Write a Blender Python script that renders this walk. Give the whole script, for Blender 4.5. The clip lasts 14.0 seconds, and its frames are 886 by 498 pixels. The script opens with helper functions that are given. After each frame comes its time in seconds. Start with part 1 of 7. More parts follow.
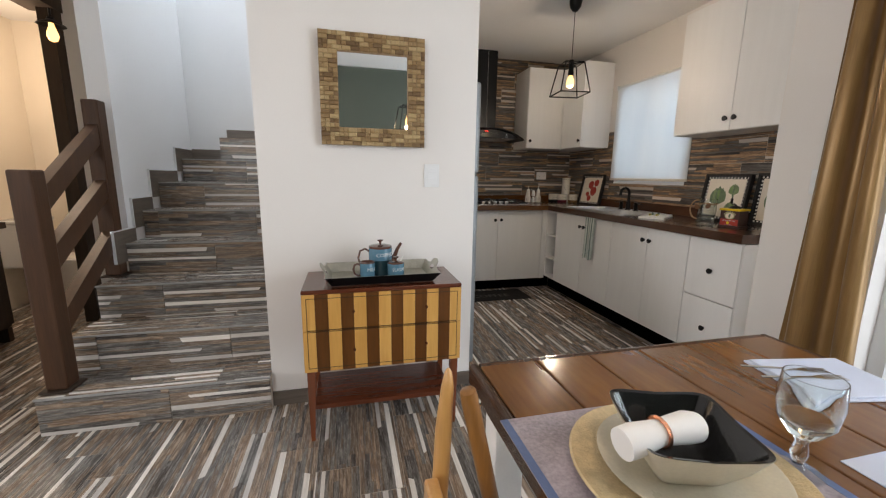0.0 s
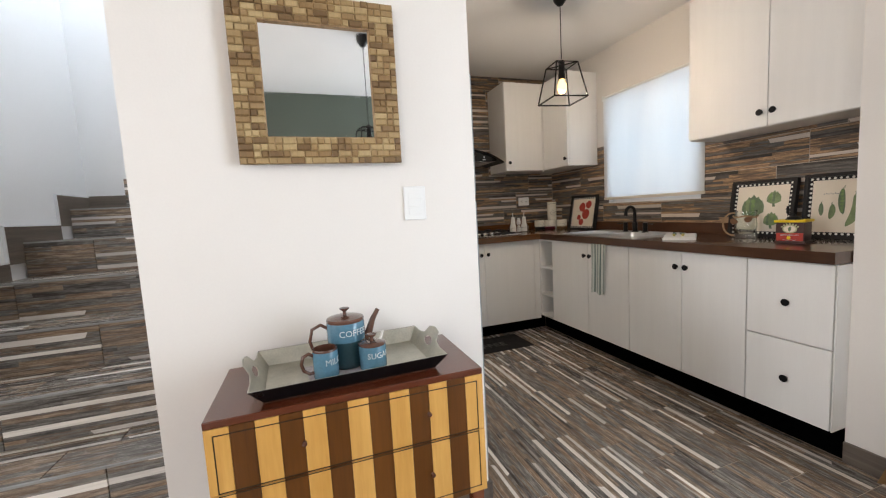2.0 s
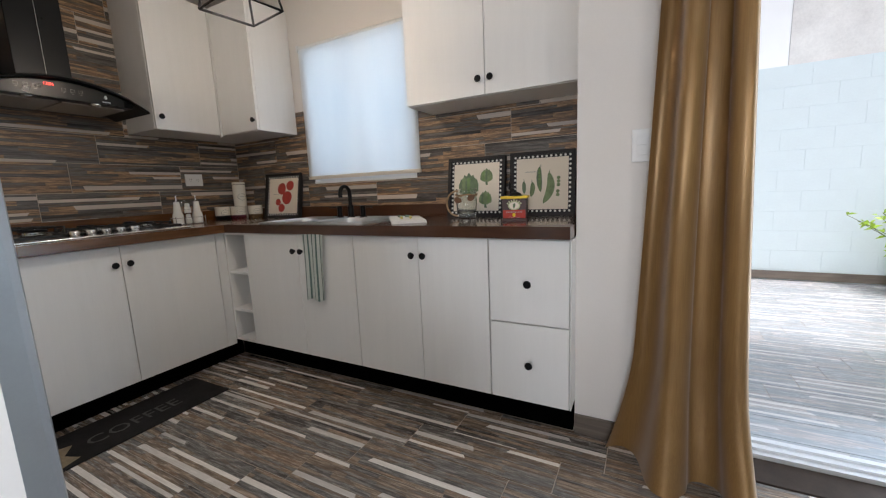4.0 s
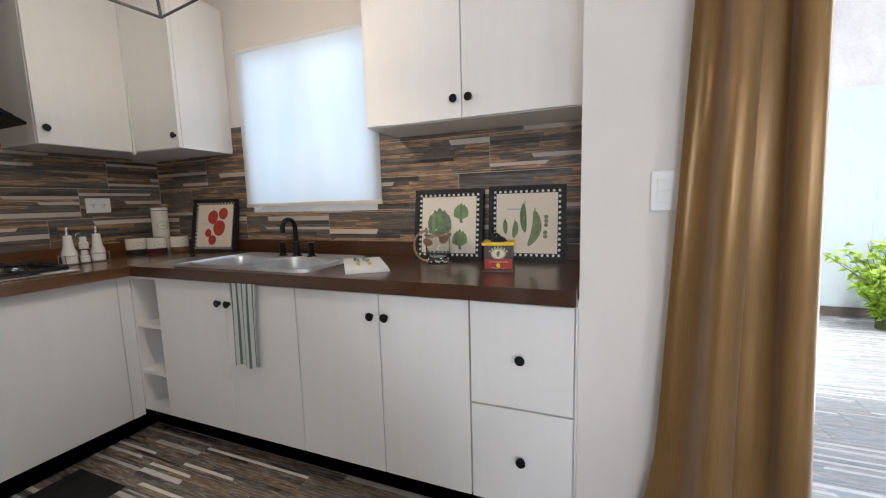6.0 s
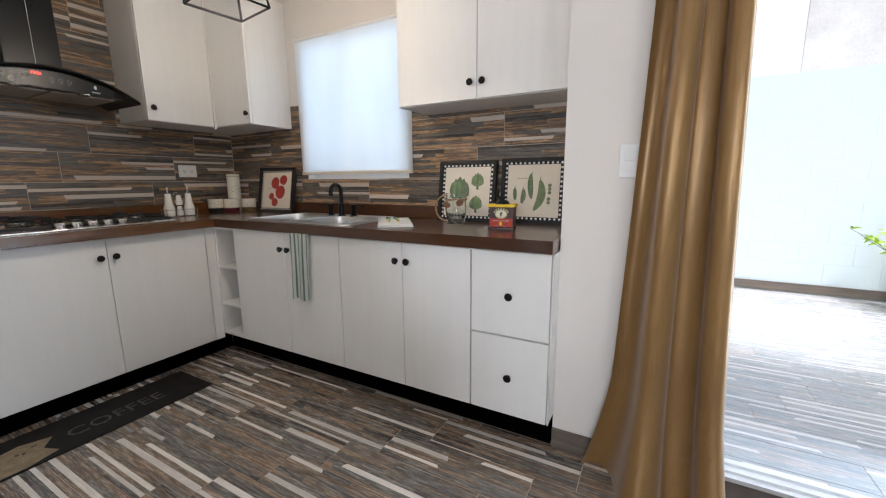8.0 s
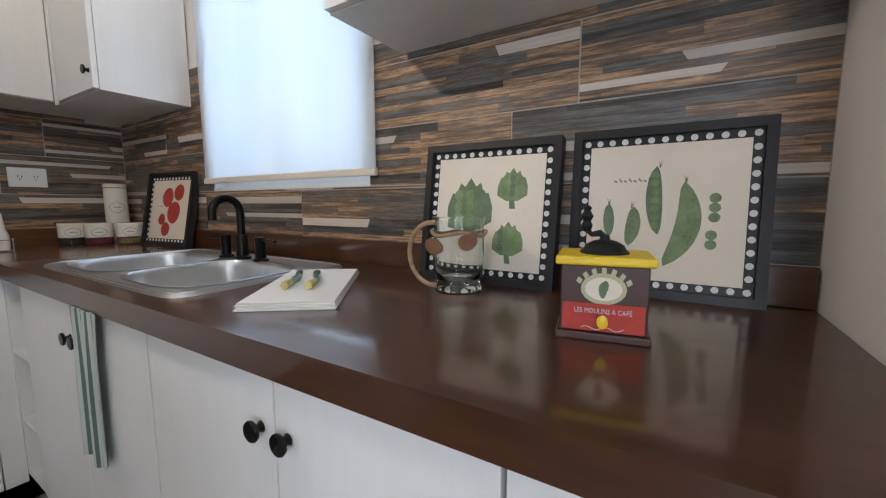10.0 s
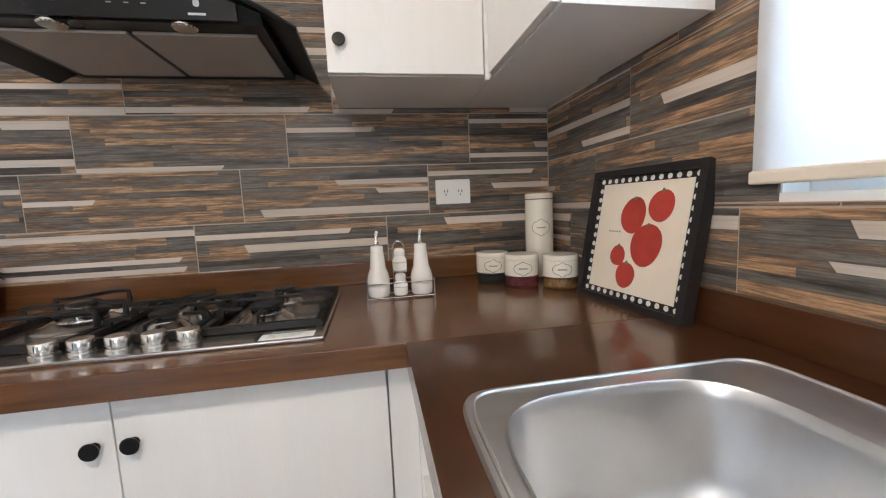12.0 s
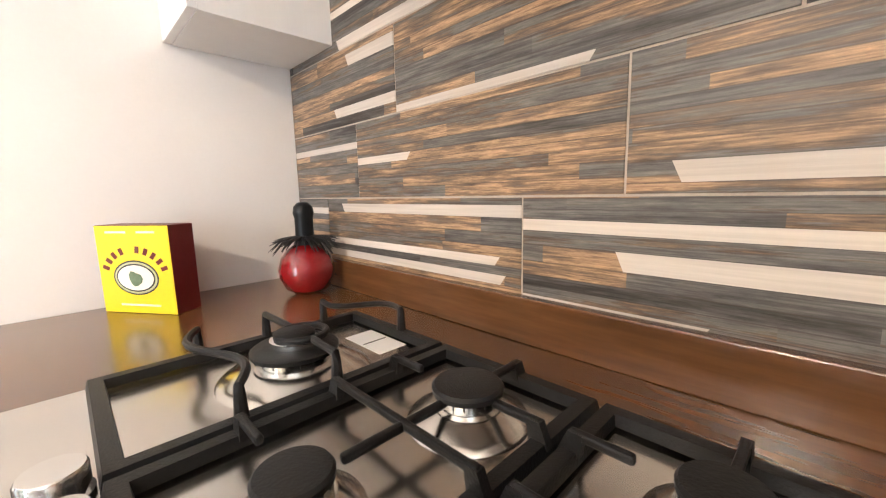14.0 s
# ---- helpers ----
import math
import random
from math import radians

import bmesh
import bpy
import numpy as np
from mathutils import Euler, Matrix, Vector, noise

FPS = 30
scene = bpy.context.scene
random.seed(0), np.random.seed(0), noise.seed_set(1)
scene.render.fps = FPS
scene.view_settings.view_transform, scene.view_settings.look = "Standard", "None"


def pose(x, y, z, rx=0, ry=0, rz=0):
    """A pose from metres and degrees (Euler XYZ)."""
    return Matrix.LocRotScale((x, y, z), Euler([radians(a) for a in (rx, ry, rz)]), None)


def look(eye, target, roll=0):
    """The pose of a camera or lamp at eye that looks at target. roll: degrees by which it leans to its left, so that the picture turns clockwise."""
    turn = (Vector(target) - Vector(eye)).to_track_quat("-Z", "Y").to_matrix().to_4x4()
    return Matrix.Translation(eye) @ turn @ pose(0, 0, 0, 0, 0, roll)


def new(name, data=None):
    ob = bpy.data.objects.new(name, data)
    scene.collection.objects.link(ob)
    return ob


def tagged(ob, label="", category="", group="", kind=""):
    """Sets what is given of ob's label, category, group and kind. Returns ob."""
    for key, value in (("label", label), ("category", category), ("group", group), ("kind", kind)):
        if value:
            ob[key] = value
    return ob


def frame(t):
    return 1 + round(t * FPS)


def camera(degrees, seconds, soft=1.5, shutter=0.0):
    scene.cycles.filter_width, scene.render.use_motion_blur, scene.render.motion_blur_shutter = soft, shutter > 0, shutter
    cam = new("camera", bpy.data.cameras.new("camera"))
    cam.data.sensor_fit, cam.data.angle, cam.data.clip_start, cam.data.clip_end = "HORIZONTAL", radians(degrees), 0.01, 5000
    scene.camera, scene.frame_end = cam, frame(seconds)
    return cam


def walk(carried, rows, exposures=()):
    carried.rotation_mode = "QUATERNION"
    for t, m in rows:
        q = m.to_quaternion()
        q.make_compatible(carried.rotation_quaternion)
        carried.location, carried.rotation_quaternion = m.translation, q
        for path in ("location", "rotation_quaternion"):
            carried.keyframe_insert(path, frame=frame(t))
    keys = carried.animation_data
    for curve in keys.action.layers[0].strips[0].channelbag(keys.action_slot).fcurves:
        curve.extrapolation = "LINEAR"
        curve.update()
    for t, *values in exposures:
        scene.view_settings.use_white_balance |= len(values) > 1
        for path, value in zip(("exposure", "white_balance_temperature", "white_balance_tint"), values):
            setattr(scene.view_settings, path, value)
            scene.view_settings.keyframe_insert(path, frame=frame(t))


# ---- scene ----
cam = camera(97.6, 14.0, 1.2)
PATH = [
    (0, (0.556, 0.5, 1.19), (1.026, 2.409, 0.821), 0.9),
    (0.5, (0.465, 0.725, 1.158), (0.731, 2.661, 0.733), -0.5),
    (1, (0.544, 0.93, 1.062), (0.814, 2.861, 0.618), -1.0),
    (1.5, (0.617, 1.077, 1.085), (1.0, 3.014, 0.768), -1.9),
    (2, (0.618, 1.167, 1.158), (1.266, 3.048, 0.964), -3.2),
    (2.5, (0.629, 1.355, 1.164), (1.823, 2.947, 0.965), -4.3),
    (3, (0.693, 1.513, 1.129), (2.239, 2.759, 0.887), -3.7),
    (3.5, (0.856, 1.684, 1.083), (2.534, 2.733, 0.79), -2.9),
    (4, (1.085, 1.852, 1.067), (2.832, 2.776, 0.762), -2.5),
    (4.2, (1.214, 1.929, 1.07), (2.992, 2.801, 0.788), -2.3),
    (6.3, (1.412, 2.051, 1.182), (3.257, 2.786, 0.939), -1.5),
    (6.5, (1.358, 1.982, 1.153), (3.174, 2.774, 0.874), -1.3),
    (7, (1.139, 1.75, 1.127), (2.869, 2.689, 0.775), -0.7),
    (7.2, (1.046, 1.686, 1.137), (2.764, 2.652, 0.794), 0.0),
    (9.3, (1.81, 2.141, 1.076), (3.603, 2.979, 0.786), -1.1),
    (9.5, (1.954, 2.191, 1.066), (3.759, 3.02, 0.832), -0.9),
    (10, (2.289, 2.314, 1.091), (3.985, 3.348, 0.859), -0.1),
    (10.5, (2.464, 2.474, 1.127), (3.638, 4.071, 0.86), 1.2),
    (11, (2.481, 2.745, 1.138), (3.25, 4.568, 0.851), -0.2),
    (11.5, (2.524, 3.092, 1.143), (3.111, 4.989, 0.909), -1.9),
    (12, (2.548, 3.468, 1.164), (2.887, 5.427, 0.942), -2.6),
    (12.5, (2.521, 3.791, 1.155), (2.505, 5.776, 0.915), -2.6),
    (13, (2.489, 4.015, 1.128), (1.993, 5.935, 0.867), -2.2),
    (13.5, (2.429, 4.223, 1.142), (1.464, 5.952, 0.859), -1.5),
    (14, (2.32, 4.332, 1.146), (0.905, 5.715, 0.857), -1.3),
]
EXPOSURES = [(0, -0.4, 6600, 12), (0.5, -0.1, 6600, 12), (1.0, 0.12, 6550, 12), (1.5, 0.14, 6550, 12), (2.0, 0.06, 6550, 12), (2.5, 0.0, 6600, 13), (3.0, -0.22, 6350, 12), (3.5, -0.3, 6150, 11), (4.0, -0.12, 6050, 11), (6.5, 0.18, 5950, 11), (7.0, 0.16, 5950, 11), (9.5, 0.27, 6050, 11), (10.0, 0.25, 5650, 10), (10.5, 0.7, 6000, 12), (11.0, 0.85, 5800, 11), (11.5, 0.76, 5400, 10), (12.0, 1.1, 5850, 11), (12.5, 1.8, 6600, 12), (13.0, 2.22, 6700, 13), (13.5, 2.15, 6200, 12), (14.0, 2.08, 6350, 13)]
walk(cam, [(t, look(eye, target, roll)) for t, eye, target, roll in PATH], EXPOSURES)

# ---- world, sun and lamps in the openings ----
world = bpy.data.worlds.new("sky")
scene.world = world
world.use_nodes = True
wn = world.node_tree
sky = wn.nodes.new("ShaderNodeTexSky")
sky.sky_type, sky.sun_disc = "NISHITA", False
sky.sun_elevation, sky.sun_rotation = radians(65), radians(233)
sky.air_density, sky.dust_density, sky.ozone_density = 1.0, 7.0, 0.5
wn.links.new(sky.outputs[0], wn.nodes["Background"].inputs[0])
wn.nodes["Background"].inputs[1].default_value = 0.15


def lamp(name, kind, matrix, energy, colour, **values):
    data = bpy.data.lights.new(name, kind)
    data.energy, data.color = energy, colour
    ob = new(name, data)
    ob.matrix_world = matrix
    if kind == "AREA":
        data.shape, data.size, data.size_y = "RECTANGLE", values["size"], values["size_y"]
    if kind == "POINT":
        data.shadow_soft_size = values["radius"]
    if kind == "SUN":
        data.angle = values["angle"]
    return ob


lamp("sun", "SUN", look((-2.0, -1.5, 5.4), (0, 0, 0)), 3.2, (1.0, 0.98, 0.96), angle=radians(10))
lamp("patio_door_daylight", "AREA", look((2.93, 0.05, 1.2), (0.0, 0.6, 0.6)), 85, (0.82, 0.91, 1.0), size=1.5, size_y=2.2)
lamp("kitchen_window_daylight", "AREA", look((3.55, 3.56, 1.65), (2.0, 3.56, 1.5)), 9.0, (0.66, 0.84, 1.0), size=0.9, size_y=0.9)
# Fill from behind the viewpoint, set in an added, unseen window.
lamp("front_fill_light", "AREA", look((-1.30, -0.80, 1.50), (-0.2, 3.0, 0.3)), 33, (1.0, 0.97, 0.93), size=1.3, size_y=1.3)
# Side fill for stairs and left floor, through an added window opening.
lamp("living_fill_light", "AREA", look((-4.16, 1.1, 1.5), (-0.9, 2.6, 0.0)), 92, (0.95, 0.97, 1.0), size=1.5, size_y=1.2)
lamp("stairwell_window_daylight", "AREA", look((-0.3, 4.2, 4.1), (-0.4, 3.6, 1.0)), 38, (0.80, 0.90, 1.0), size=0.8, size_y=0.8)
lamp("pendant_bulb_light", "POINT", pose(2.241, 3.345, 1.852), 15, (1.0, 0.82, 0.62), radius=0.02)
lamp("dining_bulb_light", "POINT", pose(1.12, 0.75, 1.615), 7, (1.0, 0.72, 0.42), radius=0.03)
# Warm fill added inside the bathroom, apart from the wall lamp's bulb.
lamp("bathroom_fill_light", "POINT", pose(-1.85, 4.05, 2.05), 24, (1.0, 0.80, 0.60), radius=0.04)

# ---- materials ----


class Nodes:
    """Short hand for a node material."""

    def __init__(self, name):
        self.mat = bpy.data.materials.new(name)
        self.mat.use_nodes = True
        self.tree = self.mat.node_tree
        self.out = self.tree.nodes["Principled BSDF"]

    def add(self, kind, **values):
        n = self.tree.nodes.new(kind)
        if "operation" in values:
            n.operation = values["operation"]
        if "data_type" in values:
            n.data_type, n.blend_type = values["data_type"], values["blend_type"]
        if "noise_dimensions" in values:
            n.noise_dimensions = values["noise_dimensions"]
        return n

    def put(self, socket, value):
        if hasattr(value, "is_output"):
            self.tree.links.new(value, socket)
        elif value is not None:
            socket.default_value = value

    def math(self, op, a, b=None, c=None):
        n = self.add("ShaderNodeMath", operation=op)
        for k, v in enumerate((a, b, c)):
            self.put(n.inputs[k], v)
        return n.outputs[0]

    def coords(self, kind="Object"):
        return self.add("ShaderNodeTexCoord").outputs[kind]

    def scaled(self, vector, s):
        n = self.add("ShaderNodeMapping")
        self.put(n.inputs[0], vector)
        n.inputs["Scale"].default_value = s
        return n.outputs[0]

    def noise(self, vector, scale, detail=4.0, rough=0.55):
        n = self.add("ShaderNodeTexNoise")
        self.put(n.inputs["Vector"], vector)
        n.inputs["Scale"].default_value, n.inputs["Detail"].default_value, n.inputs["Roughness"].default_value = scale, detail, rough
        return n.outputs["Fac"]

    def ramp(self, fac, stops, constant=False):
        n = self.add("ShaderNodeValToRGB")
        self.put(n.inputs[0], fac)
        if constant:
            n.color_ramp.interpolation = "CONSTANT"
        e = n.color_ramp.elements
        while len(e) < len(stops):
            e.new(0.5)
        for k, (p, c) in enumerate(stops):
            e[k].position, e[k].color = p, (*c, 1) if len(c) == 3 else c
        return n.outputs[0]

    def mix(self, fac, a, b, how="MIX"):
        n = self.add("ShaderNodeMix", data_type="RGBA", blend_type=how)
        self.put(n.inputs["Factor"], fac)
        self.put(n.inputs[6], a if hasattr(a, "is_output") else (*a, 1))
        self.put(n.inputs[7], b if hasattr(b, "is_output") else (*b, 1))
        return n.outputs[2]

    def bump(self, height, strength, distance=0.002):
        n = self.add("ShaderNodeBump")
        self.put(n.inputs["Height"], height)
        n.inputs["Strength"].default_value, n.inputs["Distance"].default_value = strength, distance
        self.tree.links.new(n.outputs[0], self.out.inputs["Normal"])

    def done(self, colour=None, rough=None, metal=None, coat=None):
        o = self.out.inputs
        if colour is not None:
            self.put(o["Base Color"], colour if hasattr(colour, "is_output") else (*colour, 1))
        self.put(o["Roughness"], rough)
        self.put(o["Metallic"], metal)
        if coat:
            o["Coat Weight"].default_value, o["Coat Roughness"].default_value = coat
        return self.mat


def plain(name, colour, rough=0.5, metal=0.0, vary=0.08, scale=6.0, bump=0.15, fine=180.0, coat=None, stretch=(1, 1, 1)):
    """A surface of one colour with mottling at a broad and a fine scale and a little relief."""
    m = Nodes(name)
    v = m.scaled(m.coords(), stretch)
    broad, grain = m.noise(v, scale), m.noise(v, fine, 3)
    both = m.math("ADD", m.math("MULTIPLY", broad, 0.65), m.math("MULTIPLY", grain, 0.35))
    lo, hi = [max(0, c * (1 - vary * 2)) for c in colour], [min(1, c * (1 + vary * 2)) for c in colour]
    col = m.ramp(both, [(0.25, lo), (0.75, hi)])
    r = m.math("MULTIPLY_ADD", broad, 0.16, rough - 0.08)
    m.bump(grain, bump)
    return m.done(col, r, metal, coat)


def wood(name, dark, light, rough=0.35, axis=1, coat=None, figure=14.0, relief=0.12):
    """Wood with long grain along one axis."""
    m = Nodes(name)
    s = [figure, figure, figure]
    s[axis] = 1.3
    v = m.scaled(m.coords(), s)
    broad, fine = m.noise(v, 1.0, 6, 0.6), m.noise(m.scaled(v, (7, 7, 7)), 1.0, 3)
    both = m.math("ADD", m.math("MULTIPLY", broad, 0.7), m.math("MULTIPLY", fine, 0.3))
    col = m.ramp(both, [(0.3, dark), (0.7, light)])
    if relief:
        m.bump(fine, relief)
    return m.done(col, m.math("MULTIPLY_ADD", broad, 0.06, rough - 0.03), 0, coat)


def plank_tile(name, rough, gain=1.0, glare=0.0, tan=((0.175, 0.122, 0.083), (0.31, 0.212, 0.135)), pale=((0.55, 0.485, 0.42), (0.43, 0.385, 0.34)), share=0.30):
    """Glazed tile printed with narrow reclaimed boards: slate and brown grain, torn tan streaks, one or two cream strips."""
    m = Nodes(name)
    sep = m.add("ShaderNodeSeparateXYZ")
    m.put(sep.inputs[0], m.coords())
    x, y = sep.outputs[0], sep.outputs[1]
    rnd = m.add("ShaderNodeObjectInfo").outputs["Random"]
    v = m.math("MULTIPLY", y, 9.0 / 0.174)
    v = m.math("ADD", v, m.math("MULTIPLY", m.math("SINE", m.math("MULTIPLY_ADD", rnd, 40.0, m.math("MULTIPLY", v, 0.9))), 0.30))
    i = m.math("FLOOR", v)
    across = m.math("SUBTRACT", v, i)
    u = m.math("MULTIPLY", x, 1 / 0.62)

    def white(a, b, c):
        comb = m.add("ShaderNodeCombineXYZ")
        for k, q in enumerate((a, b, c)):
            m.put(comb.inputs[k], q)
        n = m.add("ShaderNodeTexWhiteNoise", noise_dimensions="3D")
        m.put(n.inputs["Vector"], comb.outputs[0])
        return n.outputs["Value"]

    def grain(fx, fy, detail, rough_, seed=0.0):
        comb = m.add("ShaderNodeCombineXYZ")
        m.put(comb.inputs[0], m.math("MULTIPLY_ADD", x, fx, m.math("MULTIPLY", start, 7.0)))
        m.put(comb.inputs[1], m.math("MULTIPLY", y, fy))
        m.put(comb.inputs[2], m.math("MULTIPLY_ADD", rnd, 60.0, seed))
        return m.noise(comb.outputs[0], 1.0, detail, rough_)

    start = white(i, 3.0, m.math("MULTIPLY", rnd, 91.0))
    # cream strips: every third board at most, running from one end of the tile
    third = m.math("FLOOR", m.math("MULTIPLY", i, 1 / 3))
    slot = m.math("FLOOR", m.math("MULTIPLY", white(third, 11.0, m.math("MULTIPLY", rnd, 23.0)), 1.9))
    here = m.math("COMPARE", m.math("SUBTRACT", i, m.math("MULTIPLY", third, 3.0)), slot, 0.1)
    wanted = m.math("GREATER_THAN", white(third, 5.0, m.math("MULTIPLY", rnd, 31.0)), share)
    reach = m.math("MULTIPLY_ADD", white(third, 8.0, m.math("MULTIPLY", rnd, 47.0)), 0.75, m.math("MULTIPLY_ADD", across, 0.018, 0.28))
    flip = m.math("GREATER_THAN", white(third, 2.0, m.math("MULTIPLY", rnd, 71.0)), 0.5)
    end = m.math("ABSOLUTE", m.math("SUBTRACT", flip, u))
    cream = m.math("MULTIPLY", m.math("MULTIPLY", here, wanted), m.math("LESS_THAN", end, reach))
    # boards
    seg = m.math("FLOOR", m.math("MULTIPLY_ADD", u, 1.6, m.math("MULTIPLY", start, 3.0)))
    pick = white(i, seg, m.math("MULTIPLY", rnd, 57.0))
    band = m.math("ADD", grain(2.6, 32.0, 8, 0.70), m.math("MULTIPLY_ADD", pick, 0.34, -0.17))
    board = m.ramp(band, [(0.28, (0.040, 0.034, 0.030)), (0.38, (0.088, 0.083, 0.077)), (0.47, (0.140, 0.132, 0.122)), (0.52, (0.105, 0.077, 0.056)),
                          (0.575, tan[0]), (0.635, tan[1]), (0.70, (0.155, 0.102, 0.066)), (0.82, (0.120, 0.110, 0.100))])
    torn = grain(13.0, 95.0, 8, 0.76, 5.0)
    worn = m.ramp(torn, [(0.30, (0.36, 0.34, 0.32)), (0.45, (0.88, 0.88, 0.88)), (0.55, (1.05, 1.04, 1.03)), (0.70, (1.62, 1.52, 1.42))])
    board = m.mix(0.9, board, worn, "MULTIPLY")
    fine = grain(6.0, 430.0, 4, 0.6, 9.0)
    lines = m.ramp(fine, [(0.34, (0.42, 0.41, 0.40)), (0.60, (1.22, 1.21, 1.20))])
    board = m.mix(0.55, board, lines, "MULTIPLY")
    seam = m.math("LESS_THAN", m.math("MINIMUM", across, m.math("SUBTRACT", 1.0, across)), 0.045)
    board = m.mix(m.math("MULTIPLY", seam, 0.55), board, (0.045, 0.034, 0.026))
    strip = m.mix(0.5, m.mix(start, pale[0], pale[1]), m.ramp(grain(5.0, 160.0, 5, 0.6, 2.0), [(0.3, (0.72, 0.70, 0.68)), (0.6, (1.06, 1.06, 1.06))]), "MULTIPLY")
    col = m.mix(cream, board, strip)
    col = m.mix(1.0, col, (gain, gain, gain), "MULTIPLY")
    # Pale bluish veil: sky glare mixed into the printed colour.
    if glare:
        col = m.mix(glare, col, (0.60, 0.66, 0.72))
    m.bump(fine, 0.22, 0.0012)
    return m.done(col, m.math("MULTIPLY_ADD", torn, 0.25, rough - 0.12))


def glass(name, tint=(0.95, 0.98, 0.98), rough=0.0):
    m = Nodes(name)
    m.out.inputs["Transmission Weight"].default_value = 1.0
    m.out.inputs["IOR"].default_value = 1.45
    return m.done(tint, rough, 0)


def glow(name, colour, strength):
    m = Nodes(name)
    m.put(m.out.inputs["Emission Color"], (*colour, 1))
    m.out.inputs["Emission Strength"].default_value = strength
    return m.done(colour, 0.4, 0)


def blind_cloth(name):
    m = Nodes(name)
    weave = m.noise(m.scaled(m.coords(), (1, 90, 260)), 1.0, 2)
    folds = m.noise(m.scaled(m.coords(), (1, 4, 0.6)), 1.0, 2)
    col = m.ramp(m.math("ADD", m.math("MULTIPLY", weave, 0.3), m.math("MULTIPLY", folds, 0.7)), [(0.3, (0.80, 0.82, 0.84)), (0.7, (0.90, 0.90, 0.90))])
    t = m.add("ShaderNodeBsdfTranslucent")
    m.put(t.inputs[0], col)
    mixed = m.add("ShaderNodeMixShader")
    mixed.inputs[0].default_value = 0.6
    m.done(col, 0.8, 0)
    m.tree.links.new(m.out.outputs[0], mixed.inputs[1])
    m.tree.links.new(t.outputs[0], mixed.inputs[2])
    m.tree.links.new(mixed.outputs[0], m.tree.nodes["Material Output"].inputs[0])
    return m.mat


def satin(name):
    m = Nodes(name)
    v = m.scaled(m.coords(), (60, 60, 2.5))
    fine, broad = m.noise(v, 5.0, 3), m.noise(m.coords(), 3.0, 3)
    col = m.ramp(m.math("ADD", m.math("MULTIPLY", fine, 0.5), m.math("MULTIPLY", broad, 0.5)), [(0.3, (0.21, 0.115, 0.034)), (0.7, (0.32, 0.182, 0.058))])
    m.bump(fine, 0.12, 0.001)
    m.out.inputs["Sheen Weight"].default_value = 0.25
    m.out.inputs["Anisotropic"].default_value = 0.5
    return m.done(col, 0.33, 0.3)


def brushed(name, colour=(0.58, 0.57, 0.55), rough=0.28, stretch=(3, 120, 3)):
    m = Nodes(name)
    broad = m.noise(m.scaled(m.coords(), [0.2 * s ** 0.5 for s in stretch]), 9.0, 3)
    col = m.ramp(broad, [(0.3, [c * 0.95 for c in colour]), (0.7, [min(1, c * 1.04) for c in colour])])
    return m.done(col, m.math("MULTIPLY_ADD", broad, 0.06, rough - 0.03), 1.0)


def dotted_paper(name):
    return plain(name, (0.78, 0.70, 0.58), 0.7, vary=0.03, scale=9)


